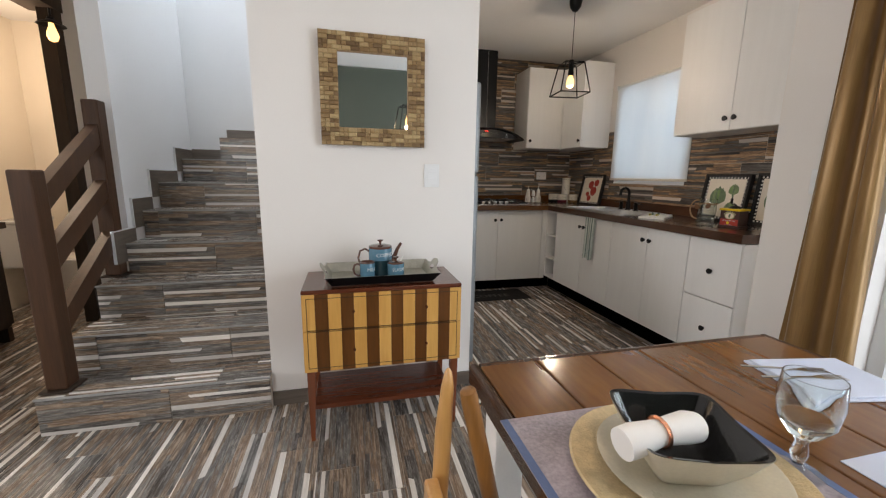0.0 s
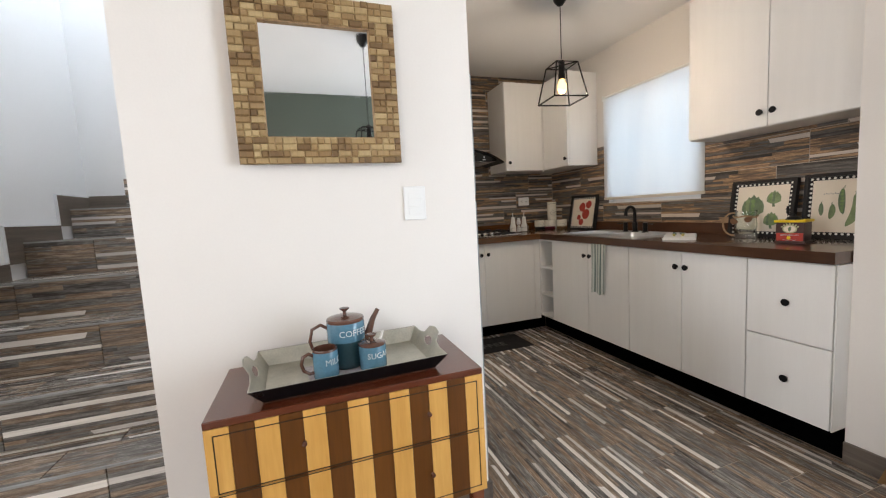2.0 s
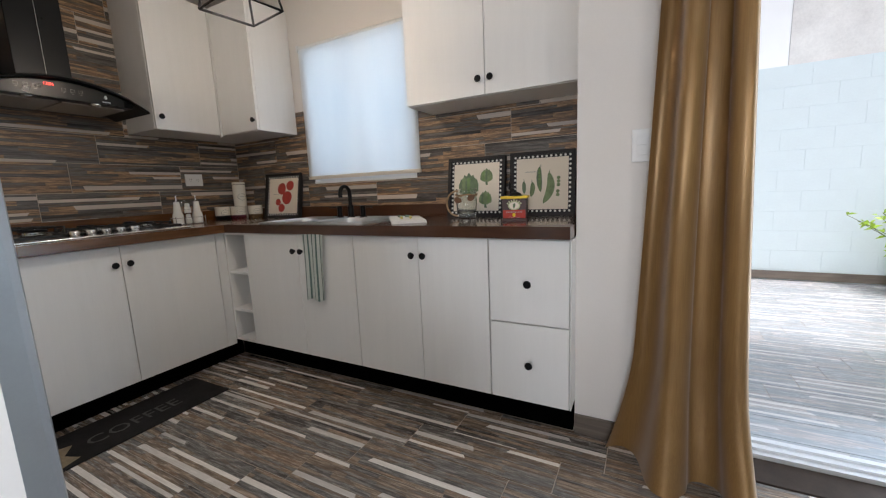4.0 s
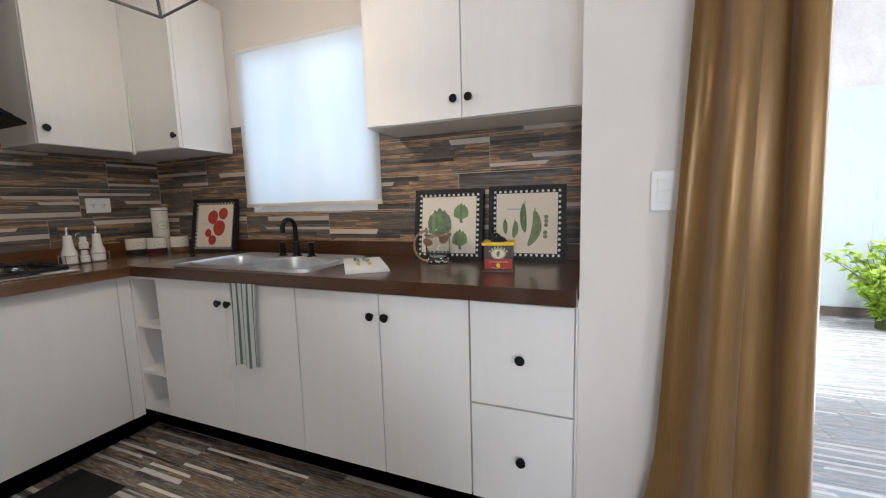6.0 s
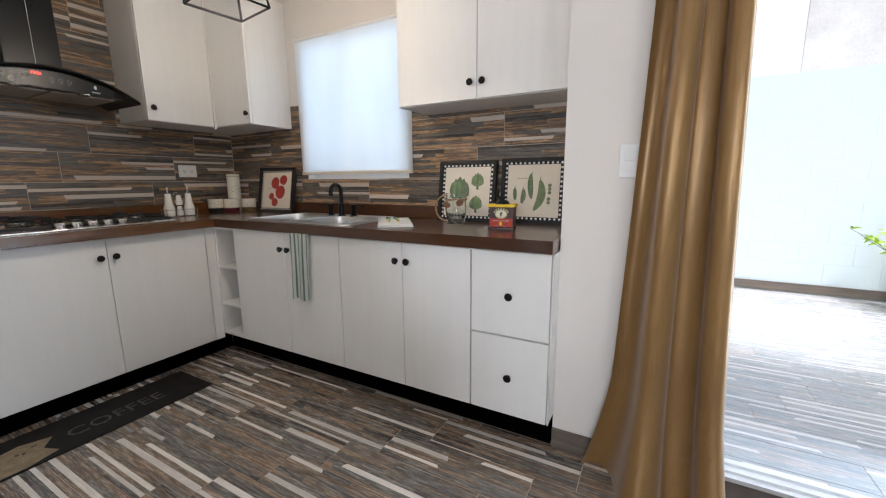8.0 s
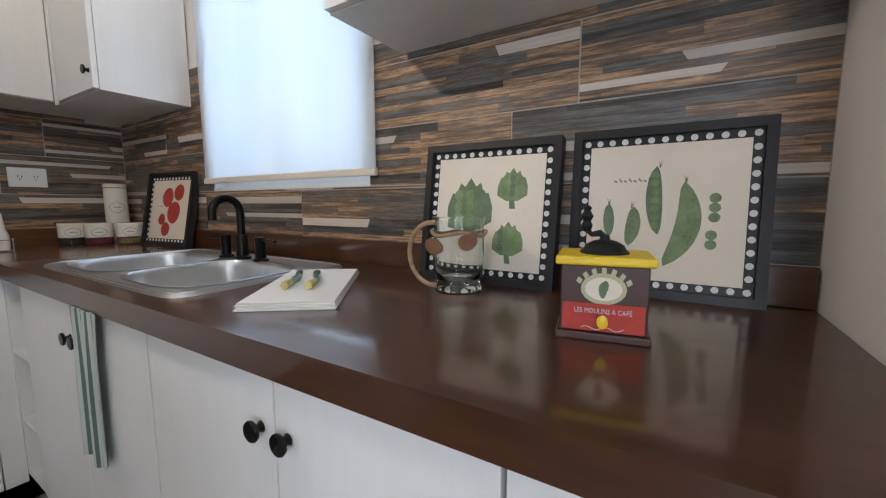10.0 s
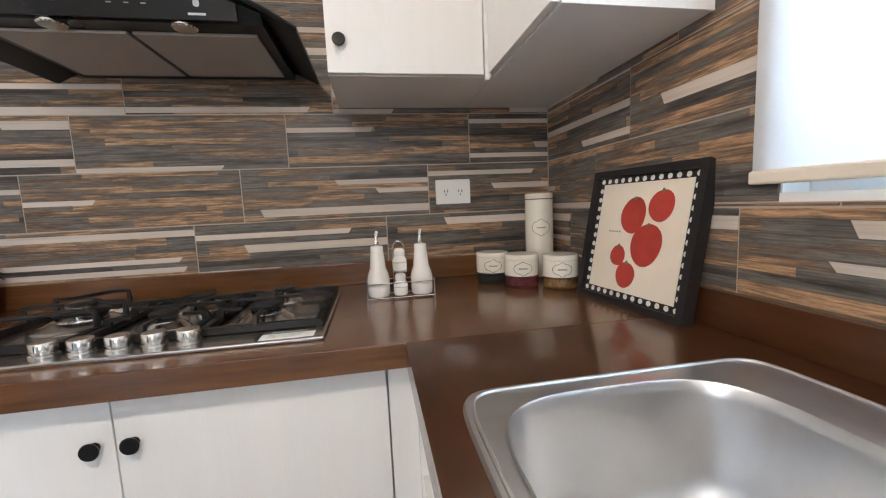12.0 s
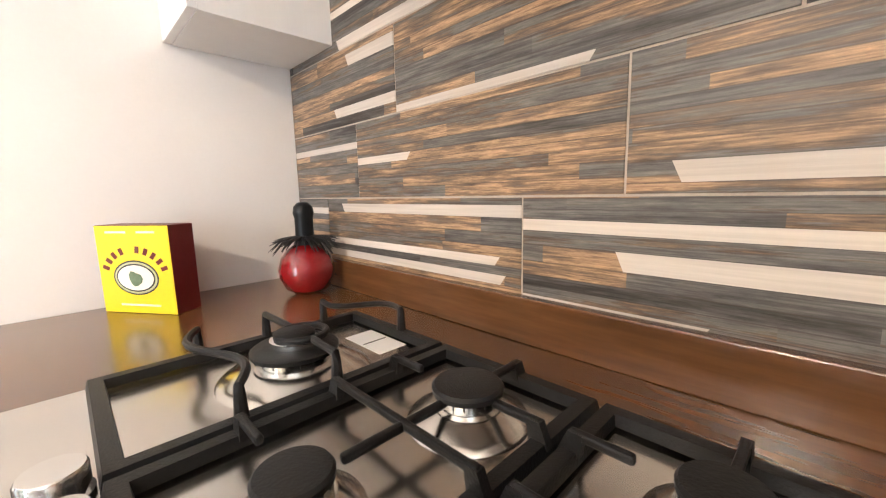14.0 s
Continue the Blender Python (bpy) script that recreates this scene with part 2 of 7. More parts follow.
M = {
    "wall": plain("warm_white_paint", (0.78, 0.742, 0.700), 0.62, vary=0.015, scale=1.4, bump=0.10, fine=140),
    "stairwall": plain("white_paint", (0.80, 0.80, 0.80), 0.62, vary=0.015, scale=1.4, bump=0.10, fine=140),
    "bathwall": plain("cream_paint", (0.80, 0.72, 0.61), 0.6, vary=0.02, scale=1.4, bump=0.1, fine=140),
    "green": plain("dark_green_paint", (0.085, 0.105, 0.085), 0.6, vary=0.04, scale=1.2, bump=0.1),
    "ceiling": plain("ceiling_paint", (0.78, 0.77, 0.755), 0.75, vary=0.02, scale=1.2, bump=0.15, fine=90),
    "tile_wall": plank_tile("wood_print_wall_tile", 0.42, 1.22, 0.0, ((0.20, 0.130, 0.080), (0.40, 0.255, 0.145)), share=0.42),
    "tile_floor": plank_tile("wood_print_floor_tile", 0.26, 1.72, 0.0, ((0.140, 0.108, 0.082), (0.205, 0.158, 0.118)), ((0.54, 0.51, 0.47), (0.32, 0.30, 0.28)), 0.42),
    # Outdoor copy of the floor tile, with daylight glare painted into its colour.
    "tile_patio": plank_tile("wood_print_tile_with_glare", 0.26, 2.0, 0.55),
    "skirting": plain("wood_print_skirting_tile", (0.135, 0.108, 0.086), 0.4, vary=0.28, scale=1.0, bump=0.2, stretch=(3, 3, 60)),
    "house_white": plain("white_house_paint", (0.80, 0.81, 0.82), 0.8, vary=0.03, scale=1.5),
    "grout": plain("pale_grout", (0.46, 0.39, 0.32), 0.85, vary=0.1, scale=20),
    "cabinet": plain("white_lacquered_wood", (0.82, 0.81, 0.79), 0.42, vary=0.015, scale=3, bump=0.12, fine=40, stretch=(9, 9, 0.5)),
    "cabinet_in": plain("white_board", (0.72, 0.71, 0.69), 0.55, vary=0.02),
    "black": plain("matt_black_metal", (0.007, 0.007, 0.008), 0.30, 0.3, vary=0.1, bump=0.05),
    "plinth": plain("black_plinth", (0.0015, 0.0015, 0.0015), 0.95, vary=0.2),
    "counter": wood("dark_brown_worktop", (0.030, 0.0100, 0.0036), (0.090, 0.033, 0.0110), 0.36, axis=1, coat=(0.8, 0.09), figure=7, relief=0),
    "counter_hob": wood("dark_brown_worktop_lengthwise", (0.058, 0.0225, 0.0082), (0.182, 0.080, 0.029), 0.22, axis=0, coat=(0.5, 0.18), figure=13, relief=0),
    "steel": brushed("brushed_steel", (0.72, 0.725, 0.73), 0.34),
    "steel_hob": brushed("brushed_steel_hob", (0.60, 0.57, 0.53), 0.22, (120, 3, 3)),
    "knob_steel": brushed("brushed_steel_knob", (0.66, 0.64, 0.61), 0.20, (3, 3, 60)),
    "chrome": plain("polished_metal", (0.75, 0.74, 0.72), 0.14, 1.0, vary=0.03, bump=0.02),
    "iron": plain("cast_iron", (0.009, 0.009, 0.0095), 0.45, 0.0, vary=0.15, bump=0.3, fine=400),
    "hood": plain("black_enamel", (0.005, 0.006, 0.007), 0.30, 0.0, vary=0.1, bump=0.01),
    "filter": plain("grey_mesh_filter", (0.42, 0.38, 0.34), 0.5, 0.3, vary=0.05, bump=0.5, fine=600),
    "blind": blind_cloth("roller_blind_cloth"),
    "blind_bar": plain("cream_fabric_bar", (0.74, 0.66, 0.55), 0.6, vary=0.03),
    "satin": satin("gold_satin"),
    "alu": plain("white_aluminium", (0.75, 0.76, 0.77), 0.35, 0.2, vary=0.03, bump=0.03),
    "pane": glass("window_glass"),
    "glass": glass("clear_glass", (0.93, 0.97, 0.96)),
    "maple": wood("light_maple_veneer", (0.50, 0.25, 0.052), (0.70, 0.40, 0.115), 0.34, axis=2, coat=(0.15, 0.15), figure=16),
    "walnut": wood("brown_veneer", (0.066, 0.021, 0.0028), (0.140, 0.049, 0.006), 0.34, axis=2, coat=(0.15, 0.15), figure=16),
    "mahogany": wood("red_mahogany", (0.070, 0.016, 0.007), (0.140, 0.036, 0.014), 0.22, axis=0, coat=(0.4, 0.1), figure=18),
    "mahogany_leg": wood("red_mahogany_leg", (0.11, 0.03, 0.012), (0.19, 0.055, 0.02), 0.25, axis=2, coat=(0.5, 0.08), figure=24),
    "line": plain("black_inlay", (0.02, 0.011, 0.006), 0.4, vary=0.1),
    "newel": wood("dark_stained_timber", (0.042, 0.0195, 0.0095), (0.095, 0.045, 0.023), 0.38, axis=2, figure=20),
    "dark_timber": wood("blackened_timber", (0.022, 0.014, 0.009), (0.050, 0.032, 0.021), 0.5, axis=2, figure=16),
    "table": wood("oiled_table_wood", (0.092, 0.034, 0.009), (0.225, 0.095, 0.026), 0.22, axis=1, coat=(0.5, 0.1), figure=11),
    "table_edge": wood("dark_table_edge", (0.030, 0.012, 0.005), (0.075, 0.030, 0.010), 0.21, axis=1, coat=(0.5, 0.1), figure=14),
    "white_wood": plain("white_painted_wood", (0.76, 0.74, 0.71), 0.5, vary=0.03),
    "chair": wood("honey_bent_wood", (0.42, 0.20, 0.055), (0.62, 0.34, 0.11), 0.3, axis=2, coat=(0.4, 0.12), figure=22),
    "chair_dark": wood("amber_bent_wood", (0.20, 0.085, 0.02), (0.33, 0.155, 0.04), 0.3, axis=2, coat=(0.4, 0.12), figure=22),
    "plastic": plain("white_plastic", (0.80, 0.80, 0.79), 0.35, vary=0.01, bump=0.02),
    "dark_slot": plain("dark_slot", (0.02, 0.02, 0.02), 0.6),
    "mirror": plain("silvered_mirror", (0.93, 0.94, 0.94), 0.02, 1.0, vary=0.0, bump=0.0),
    "teal": plain("blue_glaze", (0.085, 0.20, 0.28), 0.22, vary=0.15, scale=14, coat=(0.5, 0.08)),
    "teal_dark": plain("dark_teal_glaze", (0.020, 0.055, 0.068), 0.22, vary=0.15, scale=14, coat=(0.5, 0.08)),
    "brown_glaze": plain("brown_glaze", (0.095, 0.040, 0.026), 0.2, vary=0.15, scale=14, coat=(0.5, 0.08)),
    "zinc": plain("galvanised_zinc", (0.44, 0.43, 0.37), 0.36, 0.9, vary=0.16, scale=16, bump=0.1),
    "ink_white": plain("white_ink", (0.50, 0.56, 0.58), 0.5, vary=0.05),
    "ink_black": plain("black_ink", (0.025, 0.025, 0.025), 0.5, vary=0.05),
    "frame_black": plain("black_frame", (0.020, 0.018, 0.018), 0.45, vary=0.15, bump=0.15),
    "paper": dotted_paper("cream_paper"),
    "paper_dot": plain("off_white_dot", (0.74, 0.72, 0.66), 0.7, vary=0.03),
    "tomato": plain("tomato_red_ink", (0.42, 0.045, 0.03), 0.65, vary=0.12, scale=25),
    "leaf_ink": plain("artichoke_green_ink", (0.19, 0.25, 0.12), 0.65, vary=0.22, scale=30),
    "leaf_dark": plain("dark_green_ink", (0.13, 0.18, 0.10), 0.65, vary=0.2, scale=30),
    "leaf_light": plain("light_green_ink", (0.16, 0.25, 0.09), 0.65, vary=0.2, scale=30),
    "ceramic": plain("white_ceramic", (0.80, 0.78, 0.73), 0.22, vary=0.02, bump=0.03, coat=(0.4, 0.06)),
    "enamel": plain("cream_enamel", (0.76, 0.72, 0.62), 0.25, vary=0.02, bump=0.03, coat=(0.4, 0.06)),
    "beans": plain("dark_beans", (0.035, 0.036, 0.038), 0.5, vary=0.4, scale=90),
    "beets": plain("red_lentils", (0.24, 0.04, 0.065), 0.5, vary=0.4, scale=90),
    "nuts": plain("tan_pulses", (0.42, 0.24, 0.09), 0.5, vary=0.4, scale=90),
    "red_glass": plain("red_glaze", (0.25, 0.006, 0.008), 0.08, vary=0.1, coat=(0.8, 0.03)),
    "feather": plain("black_raffia", (0.008, 0.008, 0.009), 0.6, vary=0.3, bump=0.6),
    "yellow": plain("yellow_print", (0.80, 0.56, 0.01), 0.4, vary=0.04),
    "maroon": plain("maroon_print", (0.14, 0.012, 0.012), 0.4, vary=0.08),
    "brown_box": plain("dark_brown_paint", (0.055, 0.020, 0.014), 0.4, vary=0.1),
    "olive": plain("pale_green_print", (0.46, 0.46, 0.26), 0.5, vary=0.06),
    "linen": plain("white_linen", (0.80, 0.79, 0.77), 0.85, vary=0.02, bump=0.4, fine=700),
    "sprout": plain("green_stalk", (0.22, 0.36, 0.27), 0.5, vary=0.25, scale=70),
    "sprout_tip": plain("dark_green_tip", (0.04, 0.075, 0.05), 0.5, vary=0.25, scale=70),
    "sprout_end": plain("yellow_stalk_end", (0.62, 0.52, 0.17), 0.5, vary=0.2, scale=70),
    "rope": plain("jute_rope", (0.34, 0.22, 0.12), 0.8, vary=0.25, scale=60, bump=0.8, fine=300),
    "tag": plain("brown_wood_tag", (0.17, 0.085, 0.04), 0.6, vary=0.2, scale=40),
    "towel_light": plain("pale_towel", (0.56, 0.60, 0.56), 0.9, vary=0.05, bump=0.5, fine=500),
    "towel_stripe": plain("grey_green_towel", (0.11, 0.165, 0.15), 0.9, vary=0.08, bump=0.5, fine=500),
    "mat": plain("charcoal_mat", (0.022, 0.021, 0.021), 0.9, vary=0.25, scale=10, bump=0.8, fine=350),
    "burlap": plain("burlap_print", (0.27, 0.215, 0.135), 0.9, vary=0.25, scale=22, bump=0.8, fine=350),
    "mat_text": plain("faded_grey_print", (0.075, 0.072, 0.068), 0.9, vary=0.3, scale=30),
    "fridge": plain("silver_fridge_enamel", (0.30, 0.315, 0.325), 0.32, 0.55, vary=0.03, bump=0.03),
    "grey_gasket": plain("grey_gasket", (0.10, 0.10, 0.105), 0.6),
    "block": plain("pale_blue_block_paint", (0.60, 0.68, 0.70), 0.8, vary=0.02, scale=5, bump=0.6, fine=60),
    "mortar": plain("painted_mortar", (0.59, 0.67, 0.69), 0.9, vary=0.05, bump=0.4),
    "stucco": plain("rough_grey_stucco", (0.66, 0.65, 0.63), 0.9, vary=0.08, scale=4, bump=1.0, fine=50),
    "earth": plain("dry_ground", (0.22, 0.19, 0.15), 0.95, vary=0.2, scale=0.8, bump=0.8, fine=20),
    "leaf": plain("yellow_green_leaf", (0.30, 0.46, 0.03), 0.45, vary=0.3, scale=20),
    "stem": plain("green_stem", (0.10, 0.13, 0.03), 0.6),
    "bulb": glow("warm_bulb", (1.0, 0.58, 0.22), 3.0),
    "led": glow("red_digits", (1.0, 0.05, 0.03), 4.0),
    "label_grey": plain("grey_print", (0.30, 0.30, 0.29), 0.6, vary=0.1),
    "charger": plain("woven_straw", (0.56, 0.44, 0.26), 0.7, vary=0.12, scale=60, bump=0.6, fine=250),
    "stone_plate": plain("beige_stoneware", (0.55, 0.50, 0.39), 0.3, vary=0.08, scale=15, coat=(0.3, 0.1)),
    "black_gloss": plain("black_glaze", (0.008, 0.008, 0.009), 0.1, vary=0.1, coat=(0.6, 0.05)),
    "copper": plain("copper", (0.80, 0.38, 0.24), 0.25, 1.0, vary=0.05),
    "placemat": plain("printed_placemat", (0.33, 0.29, 0.33), 0.4, vary=0.35, scale=9),
    "doily": plain("printed_paper", (0.36, 0.33, 0.35), 0.7, vary=0.3, scale=18),
    "placemat_blue": plain("blue_border", (0.10, 0.15, 0.30), 0.45, vary=0.1),
    "napkin_blue": plain("pale_blue_napkin", (0.58, 0.63, 0.76), 0.85, vary=0.04, bump=0.4, fine=500),
    "porcelain": plain("white_porcelain", (0.80, 0.79, 0.77), 0.12, vary=0.01, coat=(0.5, 0.04)),
    "picture_sky": plain("pale_print", (0.60, 0.56, 0.42), 0.6, vary=0.12, scale=9),
    "picture_grey": plain("grey_print_figure", (0.12, 0.11, 0.095), 0.6, vary=0.3, scale=30),
}


def weave_material():
    m = Nodes("woven_leaf_strip")
    rnd = m.add("ShaderNodeObjectInfo").outputs["Random"]
    base = m.ramp(rnd, [(0.0, (0.15, 0.085, 0.035)), (0.35, (0.27, 0.165, 0.07)), (0.7, (0.37, 0.25, 0.115)), (1.0, (0.50, 0.37, 0.19))])
    grain = m.noise(m.scaled(m.coords(), (90, 20, 420)), 1.0, 3)
    col = m.mix(0.5, base, m.ramp(grain, [(0.3, (0.55, 0.55, 0.55)), (0.7, (1.1, 1.1, 1.1))]), "MULTIPLY")
    m.bump(grain, 0.3)
    return m.done(col, 0.45)


for key, level in (("newel", 0.4), ("dark_timber", 0.25), ("plinth", 0.0), ("black", 0.35), ("iron", 0.3), ("frame_black", 0.3), ("mat", 0.1), ("table", 0.35), ("grey_gasket", 0.1), ("tile_wall", 0.4), ("hood", 0.3), ("counter", 0.3), ("black_gloss", 0.3)):
    M[key].node_tree.nodes["Principled BSDF"].inputs["Specular IOR Level"].default_value = level
M["weave"] = weave_material()

# ---- mesh helpers ----


def finish(name, bm, material, smooth=False):
    me = bpy.data.meshes.new(name)
    bmesh.ops.recalc_face_normals(bm, faces=bm.faces)
    bm.to_mesh(me)
    bm.free()
    me.materials.append(M[material])
    if smooth:
        for p in me.polygons:
            p.use_smooth = True
        me.set_sharp_from_angle(angle=radians(38))
    return me


def part(name, bm, material, parent, label="", smooth=False):
    ob = new(name, finish(name, bm, material, smooth))
    ob.parent = parent
    if label:
        tagged(ob, label)
    return ob


def thing(name, x, y, z, label, category, group="", turn=0.0):
    ob = new(name)
    ob.empty_display_size = 0.05
    ob.matrix_world = pose(x, y, z, 0, 0, turn)
    return tagged(ob, label, category, group)


def setting(name, bm, material, label, category="", smooth=False):
    return tagged(new(name, finish(name, bm, material, smooth)), label, category or name.split("_")[0], kind="structure")


def add_box(bm, x0, x1, y0, y1, z0, z1, bevel=0.0, m=None):
    r = bmesh.ops.create_cube(bm, size=1.0)
    vs = r["verts"]
    for v in vs:
        v.co = Vector(((x0 + x1) / 2 + v.co.x * (x1 - x0), (y0 + y1) / 2 + v.co.y * (y1 - y0), (z0 + z1) / 2 + v.co.z * (z1 - z0)))
    if bevel:
        edges = list({e for v in vs for e in v.link_edges})
        r = bmesh.ops.bevel(bm, geom=edges, offset=bevel, segments=2, profile=0.5, affect="EDGES")
        vs = list({v for f in r["faces"] for v in f.verts} | {v for v in vs if v.is_valid})
    if m is not None:
        bmesh.ops.transform(bm, matrix=m, verts=vs)
    return bm


def box(x0, x1, y0, y1, z0, z1, bevel=0.0, m=None):
    return add_box(bmesh.new(), x0, x1, y0, y1, z0, z1, bevel, m)


def boxes(*rows):
    bm = bmesh.new()
    for r in rows:
        add_box(bm, *r)
    return bm


def add_lathe(bm, profile, n=28, m=None, squash=1.0):
    """A turned body from (radius, height) pairs."""
    rings = []
    for r, z in profile:
        if r < 1e-5:
            rings.append([bm.verts.new((0, 0, z))])
        else:
            rings.append([bm.verts.new((r * math.cos(2 * math.pi * k / n), squash * r * math.sin(2 * math.pi * k / n), z)) for k in range(n)])
    for a, b in zip(rings, rings[1:]):
        for k in range(n):
            q = [a[k % len(a)], a[(k + 1) % len(a)], b[(k + 1) % len(b)], b[k % len(b)]]
            q = list(dict.fromkeys(q))
            if len(q) > 2:
                bm.faces.new(q)
    if m is not None:
        bmesh.ops.transform(bm, matrix=m, verts=[v for r in rings for v in r])
    return bm


def lathe(profile, n=28, m=None, squash=1.0):
    return add_lathe(bmesh.new(), profile, n, m, squash)


def add_tube(bm, points, radius, n=10, closed=False):
    """A round bar along points; radius may be one number or one for each point."""
    pts = [Vector(p) for p in points]
    rs = radius if isinstance(radius, (list, tuple)) else [radius] * len(pts)
    rings, up = [], None
    for k, p in enumerate(pts):
        a = pts[k - 1] if (k or closed) else p
        b = pts[(k + 1) % len(pts)] if (k + 1 < len(pts) or closed) else p
        d = (b - a).normalized()
        if up is None:
            up = d.orthogonal().normalized()
        up = (up - d * up.dot(d)).normalized()
        side = d.cross(up)
        rings.append([bm.verts.new(p + rs[k] * (math.cos(2 * math.pi * q / n) * up + math.sin(2 * math.pi * q / n) * side)) for q in range(n)])
    pairs = list(zip(rings, rings[1:])) + ([(rings[-1], rings[0])] if closed else [])
    for a, b in pairs:
        for q in range(n):
            bm.faces.new((a[q], a[(q + 1) % n], b[(q + 1) % n], b[q]))
    if not closed:
        bm.faces.new(rings[0][::-1])
        bm.faces.new(rings[-1])
    return bm


def tube(points, radius, n=10, closed=False):
    return add_tube(bmesh.new(), points, radius, n, closed)


def arc(cx, cy, r, a0, a1, n):
    return [(cx + r * math.cos(radians(a0 + (a1 - a0) * k / n)), cy + r * math.sin(radians(a0 + (a1 - a0) * k / n))) for k in range(n + 1)]


def add_prism(bm, outline, z0, z1, m=None):
    """A slab with the given outline in x and y."""
    lo, hi = [bm.verts.new((x, y, z0)) for x, y in outline], [bm.verts.new((x, y, z1)) for x, y in outline]
    bm.faces.new(lo[::-1])
    bm.faces.new(hi)
    n = len(outline)
    for k in range(n):
        bm.faces.new((lo[k], lo[(k + 1) % n], hi[(k + 1) % n], hi[k]))
    if m is not None:
        bmesh.ops.transform(bm, matrix=m, verts=lo + hi)
    return bm


def prism(outline, z0, z1, m=None):
    return add_prism(bmesh.new(), outline, z0, z1, m)


def blob(cx, cy, rx, ry, n=20, turn=0.0, wobble=0.0, seed=0):
    rng = random.Random(seed)
    ph = [rng.uniform(0, 6.28) for _ in range(3)]
    out = []
    for k in range(n):
        a = 2 * math.pi * k / n
        f = 1 + wobble * (math.sin(2 * a + ph[0]) + math.sin(3 * a + ph[1]) * 0.7)
        x, y = rx * f * math.cos(a), ry * f * math.sin(a)
        t = radians(turn)
        out.append((cx + x * math.cos(t) - y * math.sin(t), cy + x * math.sin(t) + y * math.cos(t)))
    return out


def words(body, size, depth=0.0006, m=None, bend=0.0):
    """Lettering as a mesh, centred, in x and z facing -y; bend wraps it round a cylinder of that radius."""
    cu = bpy.data.curves.new("lettering", "FONT")
    cu.body, cu.size, cu.extrude, cu.align_x, cu.align_y, cu.resolution_u = body, size, depth, "CENTER", "CENTER", 2
    ob = new("lettering", cu)
    bpy.context.view_layer.update()
    me = bpy.data.meshes.new_from_object(ob.evaluated_get(bpy.context.evaluated_depsgraph_get()))
    bpy.data.objects.remove(ob)
    bpy.data.curves.remove(cu)
    bm = bmesh.new()
    bm.from_mesh(me)
    bpy.data.meshes.remove(me)
    for v in bm.verts:
        x, y, z = v.co
        if bend:
            a = x / bend
            v.co = ((bend + z) * math.sin(a), -(bend + z) * math.cos(a), y)
        else:
            v.co = (x, -z, y)
    if m is not None:
        bmesh.ops.transform(bm, matrix=m, verts=bm.verts)
    return bm


def superellipse(cx, cy, a, b, power, n=40):
    out = []
    for k in range(n):
        t = 2 * math.pi * k / n
        c, s = math.cos(t), math.sin(t)
        out.append((cx + a * math.copysign(abs(c) ** (2 / power), c), cy + b * math.copysign(abs(s) ** (2 / power), s)))
    return out


PIECES = {}


def piece_mesh(name, a0, a1, b0, b1, material, thick, gap, edge):
    key = (name, round(a0, 3), round(a1, 3), round(b0, 3), round(b1, 3), material, thick)
    if key not in PIECES:
        g, e = gap / 2, edge
        x0, x1, y0, y1 = a0 + g, a1 - g, b0 + g, b1 - g
        base = [(x0, y0, 0), (x1, y0, 0), (x1, y1, 0), (x0, y1, 0)]
        mid = [(x, y, thick - e) for x, y, _ in base]
        top = [(x0 + e, y0 + e, thick), (x1 - e, y0 + e, thick), (x1 - e, y1 - e, thick), (x0 + e, y1 - e, thick)]
        faces = [(8, 9, 10, 11)]
        for k in range(4):
            n = (k + 1) % 4
            faces += [(k, n, 4 + n, 4 + k), (4 + k, 4 + n, 8 + n, 8 + k)]
        me = bpy.data.meshes.new(name)
        me.from_pydata(base + mid + top, [], faces)
        me.materials.append(M[material])
        PIECES[key] = me
    return PIECES[key]


def cut(rect, hole):
    """What is left of a rectangle outside another."""
    a0, a1, b0, b1 = rect
    c0, c1, d0, d1 = hole
    if c0 >= a1 or c1 <= a0 or d0 >= b1 or d1 <= b0:
        return [rect]
    out = []
    if d0 > b0:
        out.append((a0, a1, b0, d0))
    if d1 < b1:
        out.append((a0, a1, d1, b1))
    lo, hi = max(b0, d0), min(b1, d1)
    if c0 > a0:
        out.append((a0, c0, lo, hi))
    if c1 < a1:
        out.append((c1, a1, lo, hi))
    return out


def lay(name, parent, origin, u, v, u0, u1, v0, v1, material, length=0.62, width=0.174, ref=(0.0, 0.0), step=0.25, holes=(), thick=0.007, gap=0.0035, edge=0.0006):
    """Lays tiles or blocks in rows over a rectangle of a plane, each an object under parent."""
    u, v = Vector(u), Vector(v)
    n = u.cross(v)
    turn = Matrix((u, v, n)).transposed().to_4x4()
    k = math.floor((v0 - ref[1]) / width)
    while ref[1] + k * width < v1 - 0.004:
        row = ref[1] + k * width
        s = ref[0] + k * step * length
        j = math.floor((u0 - s) / length)
        while s + j * length < u1 - 0.004:
            a = s + j * length
            rects = [(max(a, u0), min(a + length, u1), max(row, v0), min(row + width, v1))]
            for h in holes:
                rects = [q for r in rects for q in cut(r, h)]
            for r in rects:
                if r[1] - r[0] < 0.008 or r[3] - r[2] < 0.008:
                    continue
                ob = new(name, piece_mesh(name, r[0] - a, r[1] - a, r[2] - row, r[3] - row, material, thick, gap, edge))
                ob.parent = parent
                ob.matrix_basis = Matrix.Translation(Vector(origin) + u * a + v * row) @ turn
            j += 1
        k += 1

# ---- the large structure ----
CEIL = 2.49
XW, YH = 3.20, 4.85          # faces of the tiled window wall and hood wall
